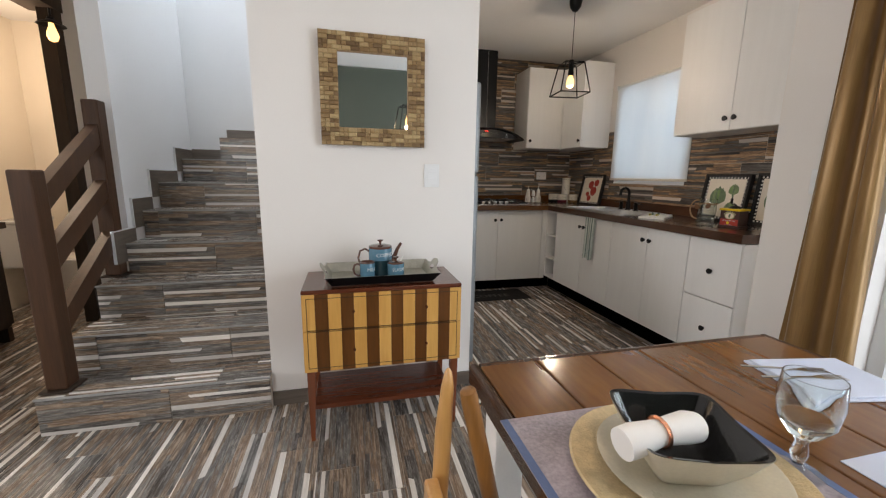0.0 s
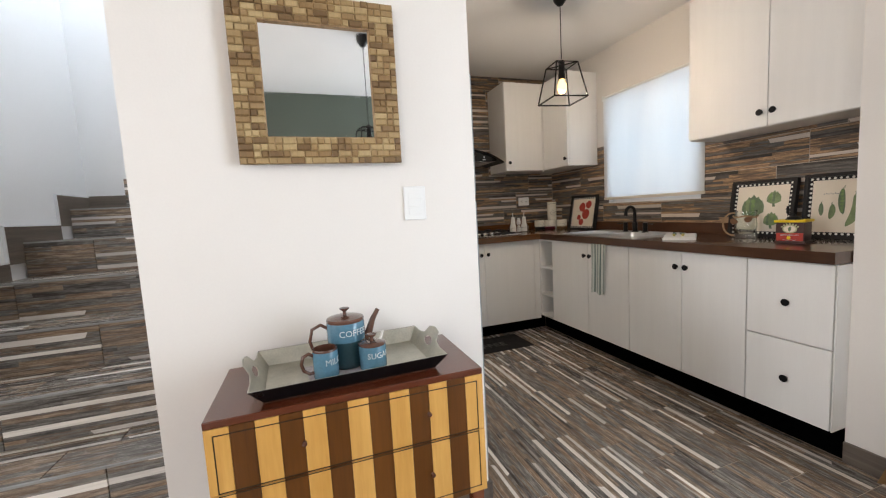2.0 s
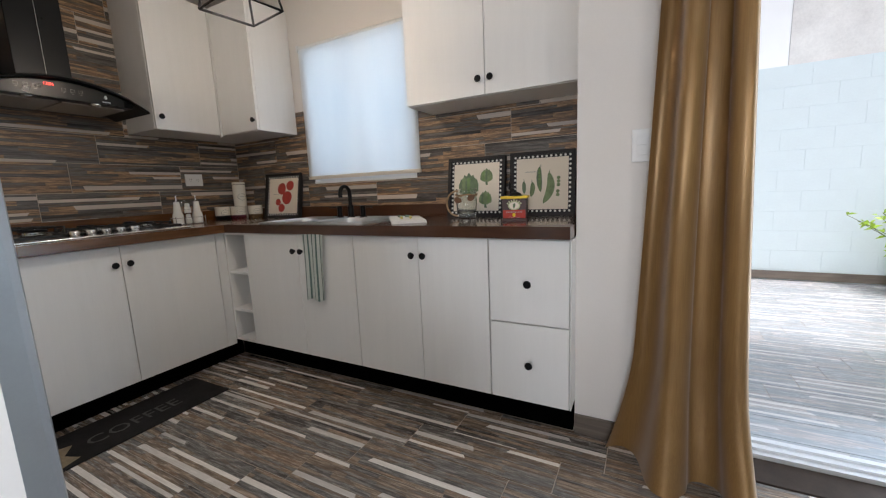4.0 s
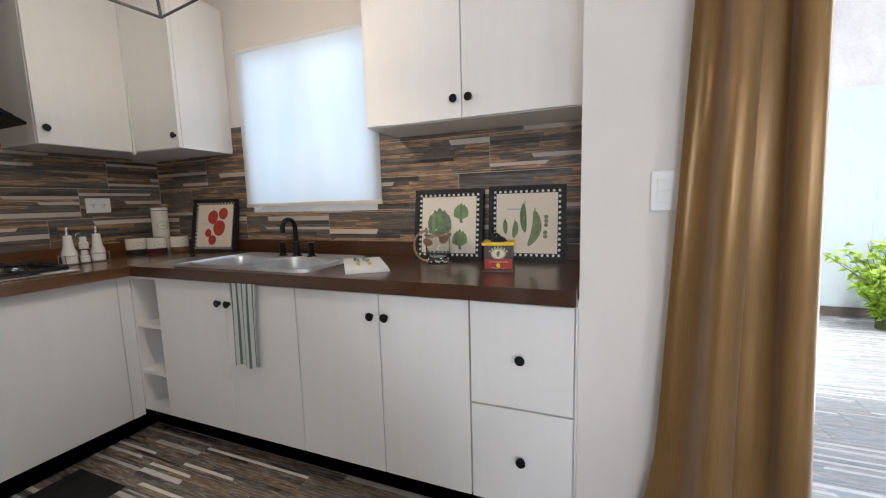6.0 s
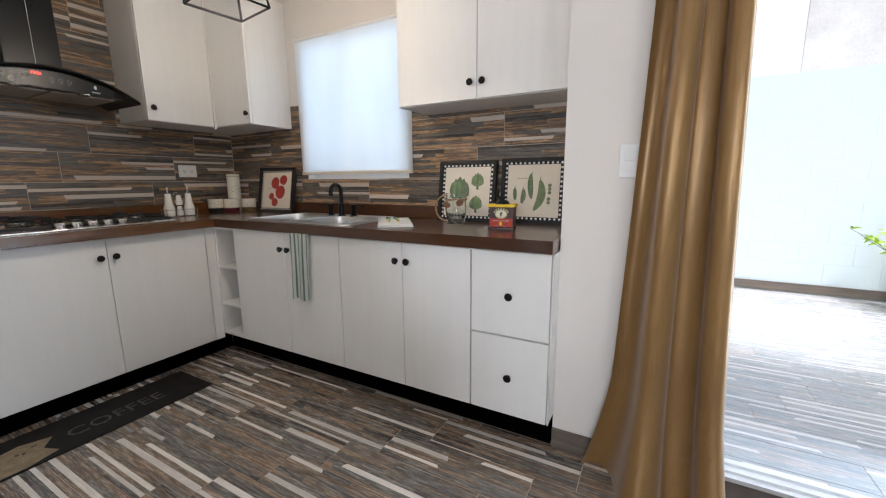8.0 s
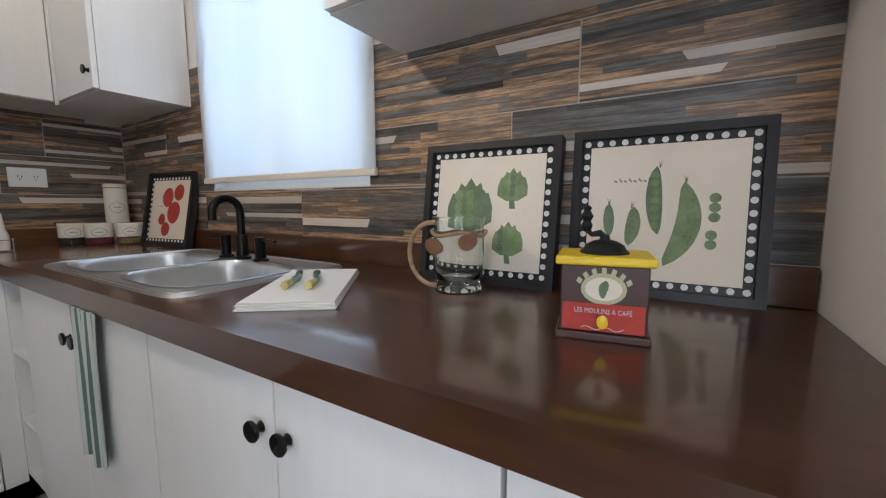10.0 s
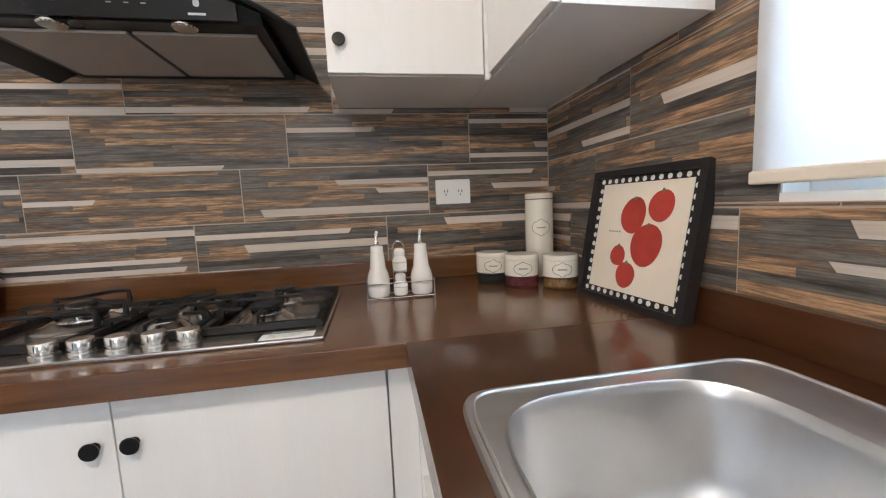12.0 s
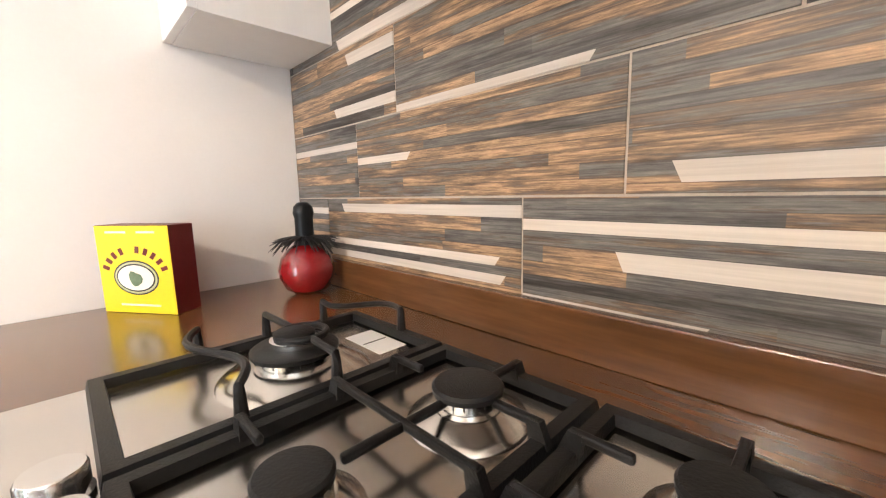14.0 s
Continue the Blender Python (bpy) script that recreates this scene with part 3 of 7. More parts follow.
STEPS = ((2.45, 0.182), (2.715, 0.367), (2.985, 0.555), (3.285, 0.745), (3.54, 0.93), (3.815, 1.115), (4.29, 1.30))

setting("ground", box(-40, 60, -50, 50, -0.30, -0.10), "earth", "dry bare ground round the house", "ground")
floor = setting("floor", box(-4.2, 2.92, -0.73, 5.6, -0.10, -0.0022), "grout", "floor of wood-print tiles with pale grout", "floor")
patio = setting("pavement", boxes((2.92, 6.15, -4.0, 1.99, -0.10, -0.013), (3.36, 6.15, 1.99, 4.6, -0.10, -0.013)), "grout", "patio paved with wood-print tiles", "pavement")
setting("ceiling", boxes((-4.2, -0.83, -0.73, 5.6, CEIL, CEIL + 0.12), (-0.83, 0.21, -0.73, 2.75, CEIL, CEIL + 0.12), (0.21, 3.3, -0.73, 5.6, CEIL, CEIL + 0.12)), "ceiling", "plain white painted ceiling")

# divider with the mirror, stair wall, kitchen side wall
setting("wall_divider", box(0.15, 1.215, 2.50, 2.62, 0, CEIL), "wall", "warm white plastered wall with the mirror", "wall")
setting("wall_stair_side", box(0.15, 0.27, 2.62, 4.85, 0, CEIL), "wall", "white wall between stairs and kitchen", "wall")
setting("wall_kitchen_side", box(1.06, 1.175, 3.42, 4.85, 0, CEIL), "wall", "white wall beside the hob worktop", "wall")
setting("wall_niche", box(0.27, 1.06, 3.42, 3.54, 0, CEIL), "wall", "white wall of the fridge niche", "wall")
wall_hood = setting("wall_hood", box(0.27, 3.36, YH + 0.0022, 4.99, 0, CEIL), "grout", "kitchen wall covered with wood-print tiles", "wall")
wall_window = setting("wall_window", boxes((XW + 0.006, 3.36, 2.00, 3.132, 0, CEIL), (XW + 0.006, 3.36, 4.000, YH + 0.006, 0, CEIL), (XW + 0.006, 3.36, 3.132, 4.000, 0, 1.160), (XW + 0.006, 3.36, 3.132, 4.000, 2.06, CEIL)), "wall", "kitchen window wall, tiled below and painted above", "wall")
grout_panel = setting("wall_window_tiling", boxes((XW + 0.0022, XW + 0.006, 2.10, 3.132, 0.9, 1.66), (XW + 0.0022, XW + 0.006, 4.000, YH, 0.9, 1.66), (XW + 0.0022, XW + 0.006, 3.132, 4.000, 0.9, 1.145)), "grout", "wood-print tiling of the window wall", "wall")
setting("wall_pilaster", boxes((2.705, XW + 0.006, 1.62, 2.10, 0, CEIL),), "wall", "plain white wall pier between kitchen and patio door", "wall")
setting("wall_patio", boxes((2.76, 3.02, -0.75, 1.62, 2.20, CEIL), (2.76, 3.02, -2.0, -0.75, 0, CEIL)), "wall", "white wall above the patio door", "wall")
setting("wall_green", boxes((-0.45, 2.76, -0.85, -0.73, 0, CEIL), (-4.2, -2.1, -0.85, -0.73, 0, CEIL), (-2.1, -0.45, -0.85, -0.73, 0, 0.85), (-2.1, -0.45, -0.85, -0.73, 2.25, CEIL)), "green", "dark green painted dining wall", "wall")
setting("wall_west", boxes((-4.32, -4.2, -0.85, 0.3, 0, CEIL), (-4.32, -4.2, 1.9, 5.6, 0, CEIL), (-4.32, -4.2, 0.3, 1.9, 0, 0.85), (-4.32, -4.2, 0.3, 1.9, 2.15, CEIL)), "wall", "plain white side wall", "wall")
# stairwell shaft
for nm, r in (("outer", (-0.93, -0.81, 3.36, 4.67, 0, 4.3)), ("end", (-0.81, 0.15, 4.55, 4.67, 0, 4.3)), ("inner", (0.15, 0.27, 2.75, 4.67, CEIL + 0.12, 4.3)), ("front", (-0.93, 0.27, 2.63, 2.75, CEIL + 0.12, 4.3)), ("rail_side", (-0.93, -0.83, 2.75, 3.36, CEIL, 4.3))):
    setting("wall_stairs_" + nm, box(*r), "stairwall", "plain white stairwell wall", "wall")
setting("ceiling_stairs", boxes((-0.93, 0.27, 2.63, 4.67, 4.3, 4.4),), "ceiling", "white ceiling above the stairwell", "ceiling")
# bathroom
setting("wall_bath", box(-2.42, -2.30, 2.2, 5.17, 0, CEIL), "bathwall", "cream bathroom wall with a picture", "wall")
setting("wall_bath_end", box(-2.30, -1.56, 5.05, 5.17, 0, CEIL), "bathwall", "cream end wall of the bathroom", "wall")
setting("wall_bath_front", box(-2.30, -1.56, 2.2, 2.32, 0, CEIL), "bathwall", "cream front wall of the bathroom", "wall")
setting("wall_hall", box(-1.56, -1.44, 4.13, 5.17, 0, CEIL), "stairwall", "white hall wall beside the doorway", "wall")
setting("wall_hall_side", box(-1.56, -1.44, 2.2, 2.66, 0, CEIL), "stairwall", "white wall on the near side of the doorway", "wall")
setting("wall_hall_end", box(-1.44, -0.93, 4.55, 4.67, 0, CEIL), "stairwall", "white end wall of the hall", "wall")

frame_door = setting("door_1", boxes((-1.505, -1.415, 4.03, 4.128, 0, 2.30), (-1.58, -1.42, 2.66, 2.80, 0, 2.30), (-1.60, -1.40, 2.66, 4.125, 2.30, 2.47)), "dark_timber", "open bathroom doorway framed in dark timber beams", "door")

# patio door: frame, track, fixed and sliding pane
door = setting("door_2", boxes((2.80, 2.92, 1.56, 1.62, 0, 2.20), (2.80, 2.92, -0.75, -0.69, 0, 2.20), (2.80, 2.92, -0.69, 1.56, 2.13, 2.20), (2.80, 2.92, -0.69, 1.56, 0.0, 0.022)), "alu", "white aluminium sliding patio door, half open", "door")
part("track", boxes((2.825, 2.835, -0.69, 1.56, 0.022, 0.034), (2.875, 2.885, -0.69, 1.56, 0.022, 0.034)), "alu", door)
part("door_frame", boxes((2.845, 2.875, -0.68, -0.62, 0.034, 2.13), (2.845, 2.875, 0.30, 0.36, 0.034, 2.13), (2.845, 2.875, -0.62, 0.30, 0.034, 0.10), (2.845, 2.875, -0.62, 0.30, 2.06, 2.13)), "alu", door)
pane = part("pane", box(2.857, 2.863, -0.62, 0.30, 0.10, 2.06), "pane", door)
pane.visible_shadow = False
setting("threshold", box(2.66, 2.80, -0.69, 1.62, -0.006, 0.006, 0.002), "dark_timber", "dark wood-print threshold strip of the patio door", "threshold")

# kitchen window with its roller blind
window = setting("window_1", boxes((3.26, 3.31, 3.132, 3.172, 1.160, 2.06), (3.26, 3.31, 3.960, 4.000, 1.160, 2.06), (3.26, 3.31, 3.172, 3.960, 1.160, 1.200), (3.26, 3.31, 3.172, 3.960, 2.02, 2.06), (3.265, 3.305, 3.55, 3.585, 1.200, 2.02)), "alu", "kitchen window behind a lowered blind", "window")
for y0, y1 in ((3.172, 3.55), (3.585, 3.960)):
    pane = part("pane", box(3.283, 3.287, y0, y1, 1.200, 2.02), "pane", window)
    pane.visible_shadow = False
part("window_sill", box(3.20, 3.26, 3.132, 4.000, 1.145, 1.160), "plastic", window)
blind = thing("roller_blind", 3.187, 3.56, 2.06, "lowered white roller blind glowing with daylight", "blind")
part("cloth", box(-0.0015, 0.0015, -0.465, 0.475, -0.865, 0.0), "blind", blind)
part("bottom_bar", box(-0.008, 0.008, -0.468, 0.478, -0.885, -0.862, 0.004), "blind_bar", blind, "cream fabric-covered bottom bar")
part("roller", tube([(0.012, -0.465, 0.012), (0.012, 0.475, 0.012)], 0.014, 14), "plastic", blind, smooth=True)
for yy in (-0.474, 0.484):
    part("bracket", box(-0.005, 0.03, yy - 0.006, yy + 0.006, -0.012, 0.03), "plastic", blind)

# unseen front window, added in the green wall to hold a fill lamp
front = setting("window_2", boxes((-2.1, -2.05, -0.83, -0.75, 0.85, 2.25), (-0.50, -0.45, -0.83, -0.75, 0.85, 2.25), (-2.05, -0.50, -0.83, -0.75, 0.85, 0.90), (-2.05, -0.50, -0.83, -0.75, 2.20, 2.25)), "alu", "white framed front window, unseen, added round a fill lamp", "window")

# Frame of the added west window, out of view, round the side fill.
setting("window_3", boxes((-4.30, -4.22, 0.3, 0.35, 0.85, 2.15), (-4.30, -4.22, 1.85, 1.9, 0.85, 2.15), (-4.30, -4.22, 0.35, 1.85, 0.85, 0.90), (-4.30, -4.22, 0.35, 1.85, 2.10, 2.15)), "alu", "white framed living room window, unseen, added for fill light", "window")

# staircase
stairs = setting("stairs", bmesh.new(), "grout", "staircase faced with wood-print tiles", "stairs")
bm = bmesh.new()
edges_y = [s[0] for s in STEPS] + [4.55]
for k, (y, z) in enumerate(STEPS):
    x0 = -0.825 if k < 3 else -0.81
    add_box(bm, x0 + 0.007, 0.15, y + 0.007, edges_y[k + 1] + (0.007 if k < 6 else 0), 0 if k == 0 else STEPS[k - 1][1] - 0.06, z - 0.007)
add_box(bm, -0.818, 0.15, 2.50, 3.40, 0, 0.15)
add_box(bm, -0.80, 0.15, 3.30, 4.55, 0, 0.53)
add_box(bm, -0.50, 0.15, 4.306, 4.55, 1.29, 1.48)
bm.to_mesh(stairs.data)
bm.free()

setting("baseboard", boxes((0.15, 1.218, 2.488, 2.50, 0, 0.075), (2.693, 2.705, 1.62, 2.10, 0, 0.085), (1.215, 1.227, 2.488, 2.62, 0, 0.075)), "skirting", "wood-print skirting tiles", "baseboard")

# back yard wall and neighbour
yard = setting("wall_yard", boxes((6.16, 6.35, -4.0, 4.6, -0.1, 2.10), (3.36, 6.35, 4.6, 4.75, -0.1, 2.10), (2.92, 6.35, -4.15, -4.0, -0.1, 2.10)), "mortar", "pale blue painted concrete block wall", "wall")
setting("wall_neighbour", box(6.45, 7.4, -6.0, 0.62, -0.1, 4.6), "stucco", "rough grey stucco wall of the neighbouring house", "wall")
setting("trim_yard", box(6.135, 6.152, -4.0, 4.6, 0, 0.085), "skirting", "wood-print skirting along the yard wall", "trim")
setting("wall_neighbour_white", box(6.455, 7.4, 0.622, 9.0, -0.1, 5.6), "house_white", "white painted wall of a house behind the yard", "wall")
setting("wall_north", boxes((-4.2, 0.27, 5.6, 5.72, 0, CEIL),), "wall", "plain white rear wall", "wall")
setting("wall_north_side", box(0.27, 0.39, 4.99, 5.72, 0, CEIL), "wall", "plain white side wall at the rear", "wall")

# ---- kitchen: base cabinets, worktop ----
FX, FY = 2.608, 4.235        # faces of the cabinet fronts
TOP, KICK = 0.852, 0.145


def knob(parent, m):
    """A round black cabinet knob whose neck points along local -y."""
    turn = m @ pose(0, 0, 0, 90, 0, 0)
    return part("knob", lathe([(0.0, 0), (0.009, 0), (0.006, 0.006), (0.006, 0.011), (0.0155, 0.0135), (0.0165, 0.017), (0.015, 0.0195), (0.0, 0.0205)], 20, turn), "black", parent, "round matt black knob", True)


def front_y(name, parent, y0, y1, z0, z1, knob_at, x=None):
    """A cabinet front that faces -x, with its knob."""
    f = FX if x is None else x
    ob = part(name, box(f, f + 0.018, y0 + 0.002, y1 - 0.002, z0 + 0.0025, z1 - 0.0025, 0.0012), "cabinet", parent)
    knob(ob, pose(f, knob_at[0], knob_at[1], 0, 0, -90))
    return ob


def front_x(name, parent, x0, x1, z0, z1, knob_at, y=None):
    f = FY if y is None else y
    ob = part(name, box(x0 + 0.0015, x1 - 0.0015, f, f + 0.018, z0 + 0.0015, z1 - 0.0015, 0.0012), "cabinet", parent)
    if knob_at:
        knob(ob, pose(knob_at[0], f, knob_at[1]))
    return ob


unit = thing("drawer_cabinet", 0, 0, 0, "white base cabinet with two deep drawers and black knobs", "cabinet", "base cabinets")
part("body", boxes((FX + 0.02, XW, 2.105, 2.441, KICK, TOP - 0.004)), "cabinet_in", unit)
part("end_panel", box(FX + 0.003, XW - 0.6 + 0.25, 2.1005, 2.105, KICK, TOP), "cabinet", unit)
front_y("drawer_front", unit, 2.107, 2.441, 0.496, TOP, (2.272, 0.669))
front_y("drawer_front", unit, 2.107, 2.441, KICK, 0.494, (2.270, 0.318))

unit = thing("base_cabinet", 0, 0, 0, "white two-door base cabinet with black knobs under the worktop", "cabinet", "base cabinets")
part("body", box(FX + 0.02, XW, 2.443, 3.177, KICK, TOP - 0.26), "cabinet_in", unit)
front_y("door", unit, 2.443, 2.790, KICK, TOP, (2.761, 0.766))
front_y("door", unit, 2.790, 3.177, KICK, TOP, (2.822, 0.766))

unit = thing("base_cabinet", 0, 0, 0, "white two-door sink cabinet with black knobs", "cabinet", "base cabinets")
part("body", box(FX + 0.02, XW, 3.179, 4.026, KICK, TOP - 0.26), "cabinet_in", unit)
front_y("door", unit, 3.179, 3.579, KICK, TOP, (3.550, 0.758))
front_y("door", unit, 3.579, 4.026, KICK, TOP, (3.608, 0.758))

unit = thing("shelf_unit", 0, 0, 0, "narrow open white shelf niche between two cabinets", "shelf")
part("body", boxes((FX + 0.004, 2.90, 4.028, 4.038, KICK, TOP), (FX + 0.004, 2.90, 4.218, 4.234, KICK, TOP), (2.888, 2.90, 4.038, 4.218, KICK, TOP), (FX + 0.004, 2.888, 4.038, 4.218, KICK, KICK + 0.016), (FX + 0.004, 2.888, 4.038, 4.218, TOP - 0.012, TOP)), "cabinet", unit)
for z in (0.352, 0.598):
    part("shelf", box(FX + 0.006, 2.888, 4.038, 4.218, z - 0.008, z + 0.008), "cabinet", unit)

unit = thing("base_cabinet", 0, 0, 0, "white two-door base cabinet under the hob", "cabinet", "base cabinets")
part("body", box(1.177, 2.606, FY + 0.02, YH, 0.125, TOP - 0.004), "cabinet_in", unit)
front_x("door", unit, 1.47, 2.054, 0.115, TOP, (2.021, 0.755))
front_x("door", unit, 2.054, 2.553, 0.115, TOP, (2.086, 0.757))
part("filler_panel", box(1.178, 1.468, FY, FY + 0.018, 0.115, TOP), "cabinet", unit)
part("filler_panel", box(2.555, 2.6115, FY, FY + 0.018, 0.115, TOP), "cabinet", unit)

setting("plinth", boxes((FX + 0.10, 2.76, 2.108, 4.31, 0, KICK - 0.001), (1.18, FX + 0.10, FY + 0.08, 4.36, 0, 0.114)), "plinth", "recessed black plinth under the base cabinets", "plinth")

worktop = thing("worktop", 0, 0, 0.856, "L-shaped glossy dark brown worktop with low upstand", "worktop")
SX0, SX1, SY0, SY1 = 2.660, 3.095, 3.166, 3.940
bm = bmesh.new()
ring = [(2.592, 2.104), (XW - 0.001, 2.104), (XW - 0.001, 4.188), (2.592, 4.188)]
hole = [(SX0, SY0), (SX1, SY0), (SX1, SY1), (SX0, SY1)]
tops = [[bm.verts.new((x, y, z)) for x, y in loop] for loop in (ring, hole) for z in (0.0, 0.050)]
for k in range(4):
    n = (k + 1) % 4
    bm.faces.new((tops[1][k], tops[1][n], tops[3][n], tops[3][k]))
    bm.faces.new((tops[0][k], tops[2][k], tops[2][n], tops[0][n]))
    bm.faces.new((tops[0][k], tops[0][n], tops[1][n], tops[1][k]))
    bm.faces.new((tops[2][k], tops[3][k], tops[3][n], tops[2][n]))
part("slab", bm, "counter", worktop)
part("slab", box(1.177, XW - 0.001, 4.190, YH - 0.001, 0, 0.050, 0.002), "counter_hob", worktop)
part("edge_strip", box(2.604, 2.612, 2.104, 4.188, -0.0035, 0.0), "alu", worktop, "thin pale edge under the worktop")
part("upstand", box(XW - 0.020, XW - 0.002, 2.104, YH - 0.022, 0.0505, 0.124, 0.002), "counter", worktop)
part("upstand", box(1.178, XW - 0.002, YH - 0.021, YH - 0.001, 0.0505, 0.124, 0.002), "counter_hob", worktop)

# ---- kitchen: wall cabinets ----
UZ, UT = 1.505, 2.33
unit = thing("wall_cabinet", 0, 0, UZ, "white two-door wall cabinet above the worktop", "cabinet", "wall cabinets")
part("body", box(2.936, XW, 2.102, 3.0, 0, UT - UZ), "cabinet", unit)
front_y("door", unit, 2.102, 2.557, 0, UT - UZ, (2.526, 0.076), 2.917)
front_y("door", unit, 2.557, 3.0, 0, UT - UZ, (2.588, 0.076), 2.917)

unit = thing("wall_cabinet", 0, 0, UZ, "white one-door wall cabinet beside the cooker hood", "cabinet", "wall cabinets")
part("body", box(2.456, 2.89, 4.528, YH, 0, UT - UZ), "cabinet", unit)
front_x("door", unit, 2.456, 2.862, 0, UT - UZ, (2.490, 0.076), 4.510)

unit = thing("wall_cabinet", 0, 0, UZ, "white corner wall cabinet beside the window", "cabinet", "wall cabinets")
part("body", boxes((2.892, XW, 4.135, YH, 0, UT - UZ)), "cabinet", unit)
front_y("door", unit, 4.135, 4.505, 0, UT - UZ, (4.16, 0.065), 2.872)
part("filler_panel", box(2.864, 2.876, 4.508, 4.526, -0.012, UT - UZ), "cabinet", unit)

unit = thing("wall_cabinet", 0, 0, UZ, "narrow white wall cabinet on the far side of the hood", "cabinet", "wall cabinets")
part("body", box(1.177, 1.42, 4.566, YH, 0, UT - UZ), "cabinet", unit)
front_x("door", unit, 1.177, 1.42, 0, UT - UZ, (1.39, 0.076), 4.548)

# ---- sink and tap ----
sink = thing("sink", 2.877, 3.553, 0.906, "double-bowl brushed steel sink set in the worktop", "sink")
bm = bmesh.new()
sink.scale = (1.0, 1.026, 1.0)
outer = superellipse(0, 0, 0.236, 0.396, 14, 64)
bowls = [superellipse(-0.037, 0.185, 0.172, 0.170, 3.6, 48), superellipse(-0.037, -0.185, 0.172, 0.178, 3.6, 48)]
loops = []
for pts in [outer] + bowls:
    vs = [bm.verts.new((x, y, 0.006)) for x, y in pts]
    loops.append([bm.edges.new((vs[k], vs[(k + 1) % len(vs)])) for k in range(len(vs))])
bmesh.ops.triangle_fill(bm, edges=[e for l in loops for e in l], use_beauty=True)
lip = [e.verts[0] for e in loops[0]]
low = [bm.verts.new((v.co.x * 1.012, v.co.y * 1.008, -0.0003)) for v in lip]
for k in range(len(lip)):
    bm.faces.new((lip[k], lip[(k + 1) % len(lip)], low[(k + 1) % len(lip)], low[k]))
part("rim", bm, "steel", sink)
for cy, b in ((0.185, 0.170), (-0.185, 0.178)):
    bm = bmesh.new()
    rings = []
    for f, z in ((1.012, 0.0085), (1.0, 0.0095), (0.985, 0.006), (0.975, -0.01), (0.962, -0.05), (0.948, -0.085), (0.925, -0.112), (0.885, -0.134), (0.825, -0.148), (0.74, -0.156), (0.6, -0.1605), (0.4, -0.162), (0.2, -0.1625)):
        rings.append([bm.verts.new((x, y, z)) for x, y in superellipse(-0.037, cy, 0.172 * f, b * f, 3.6 if f > 0.93 else 2.2 + 1.4 * (f - 0.2) / 0.73, 48)])
    for a, c in zip(rings, rings[1:]):
        for k in range(48):
            bm.faces.new((a[k], a[(k + 1) % 48], c[(k + 1) % 48], c[k]))
    bm.faces.new(rings[-1])
    bowl = part("bowl", bm, "steel", sink, smooth=True)
    part("drain", lathe([(0.0, 0.003), (0.018, 0.003), (0.03, 0.002), (0.04, 0.0035), (0.043, 0.0)], 24, pose(-0.037, cy, -0.161)), "chrome", bowl, "round drain strainer", True)
part("rim_bead", tube([(x, y, 0.0062) for x, y in superellipse(0, 0, 0.228, 0.388, 14, 64)], 0.0028, 6, True), "steel", sink, smooth=True)

tap = thing("tap", 3.026, 3.535, 0.913, "matt black gooseneck tap with two lever handles", "tap")
part("base", lathe([(0.0, 0), (0.026, 0), (0.026, 0.006), (0.019, 0.009), (0.019, 0.075), (0.0175, 0.078), (0, 0.078)], 24), "black", tap, smooth=True)
neck = [(0, 0, 0.07), (0, 0, 0.14)] + [(-0.046 + 0.046 * math.cos(radians(a)), -0.004 * a / 180, 0.15 + 0.046 * math.sin(radians(a))) for a in range(0, 181, 15)] + [(-0.093, -0.006, 0.128)]
part("spout", tube(neck, 0.0125, 14), "black", tap, smooth=True)
for dy in (0.094, -0.098):
    h = part("handle", lathe([(0.0, 0), (0.024, 0), (0.024, 0.005), (0.016, 0.008), (0.016, 0.058), (0.017, 0.06), (0.017, 0.074), (0.0, 0.076)], 22, pose(0, dy, 0)), "black", tap, smooth=True)
    s = 1 if dy > 0 else -1
    part("lever", tube([(0, dy + s * 0.012, 0.067), (-0.004, dy + s * 0.082, 0.064)], 0.0045, 8), "black", h, smooth=True)

# ---- hob ----
hob = thing("hob", 2.06, 4.488, 0.906, "five-burner steel gas hob with black iron grates", "hob")
part("plate", box(-0.376, 0.373, -0.234, 0.236, 0, 0.009, 0.003), "steel_hob", hob)
for k in range(5):
    x = -0.146 + k * 0.0632
    kn = part("knob", lathe([(0.0, 0.0), (0.023, 0.0), (0.0235, 0.004), (0.0195, 0.006), (0.0195, 0.009), (0.0215, 0.010), (0.0215, 0.025), (0.020, 0.0272), (0.0, 0.0276)], 28, pose(x, -0.184, 0.009)), "knob_steel", hob, "round brushed steel knob", True)
    part("pointer", box(x - 0.0008, x + 0.0008, -0.2061, -0.2052, 0.021, 0.033), "ink_black", kn)
    part("mark", box(x - 0.001, x + 0.001, -0.157, -0.151, 0.009, 0.0095), "ink_black", hob)
BURNERS = ((-0.225, 0.043, 1.50), (0.005, -0.060, 0.80), (0.009, 0.120, 1.0), (0.223, -0.057, 1.02), (0.225, 0.128, 0.79))
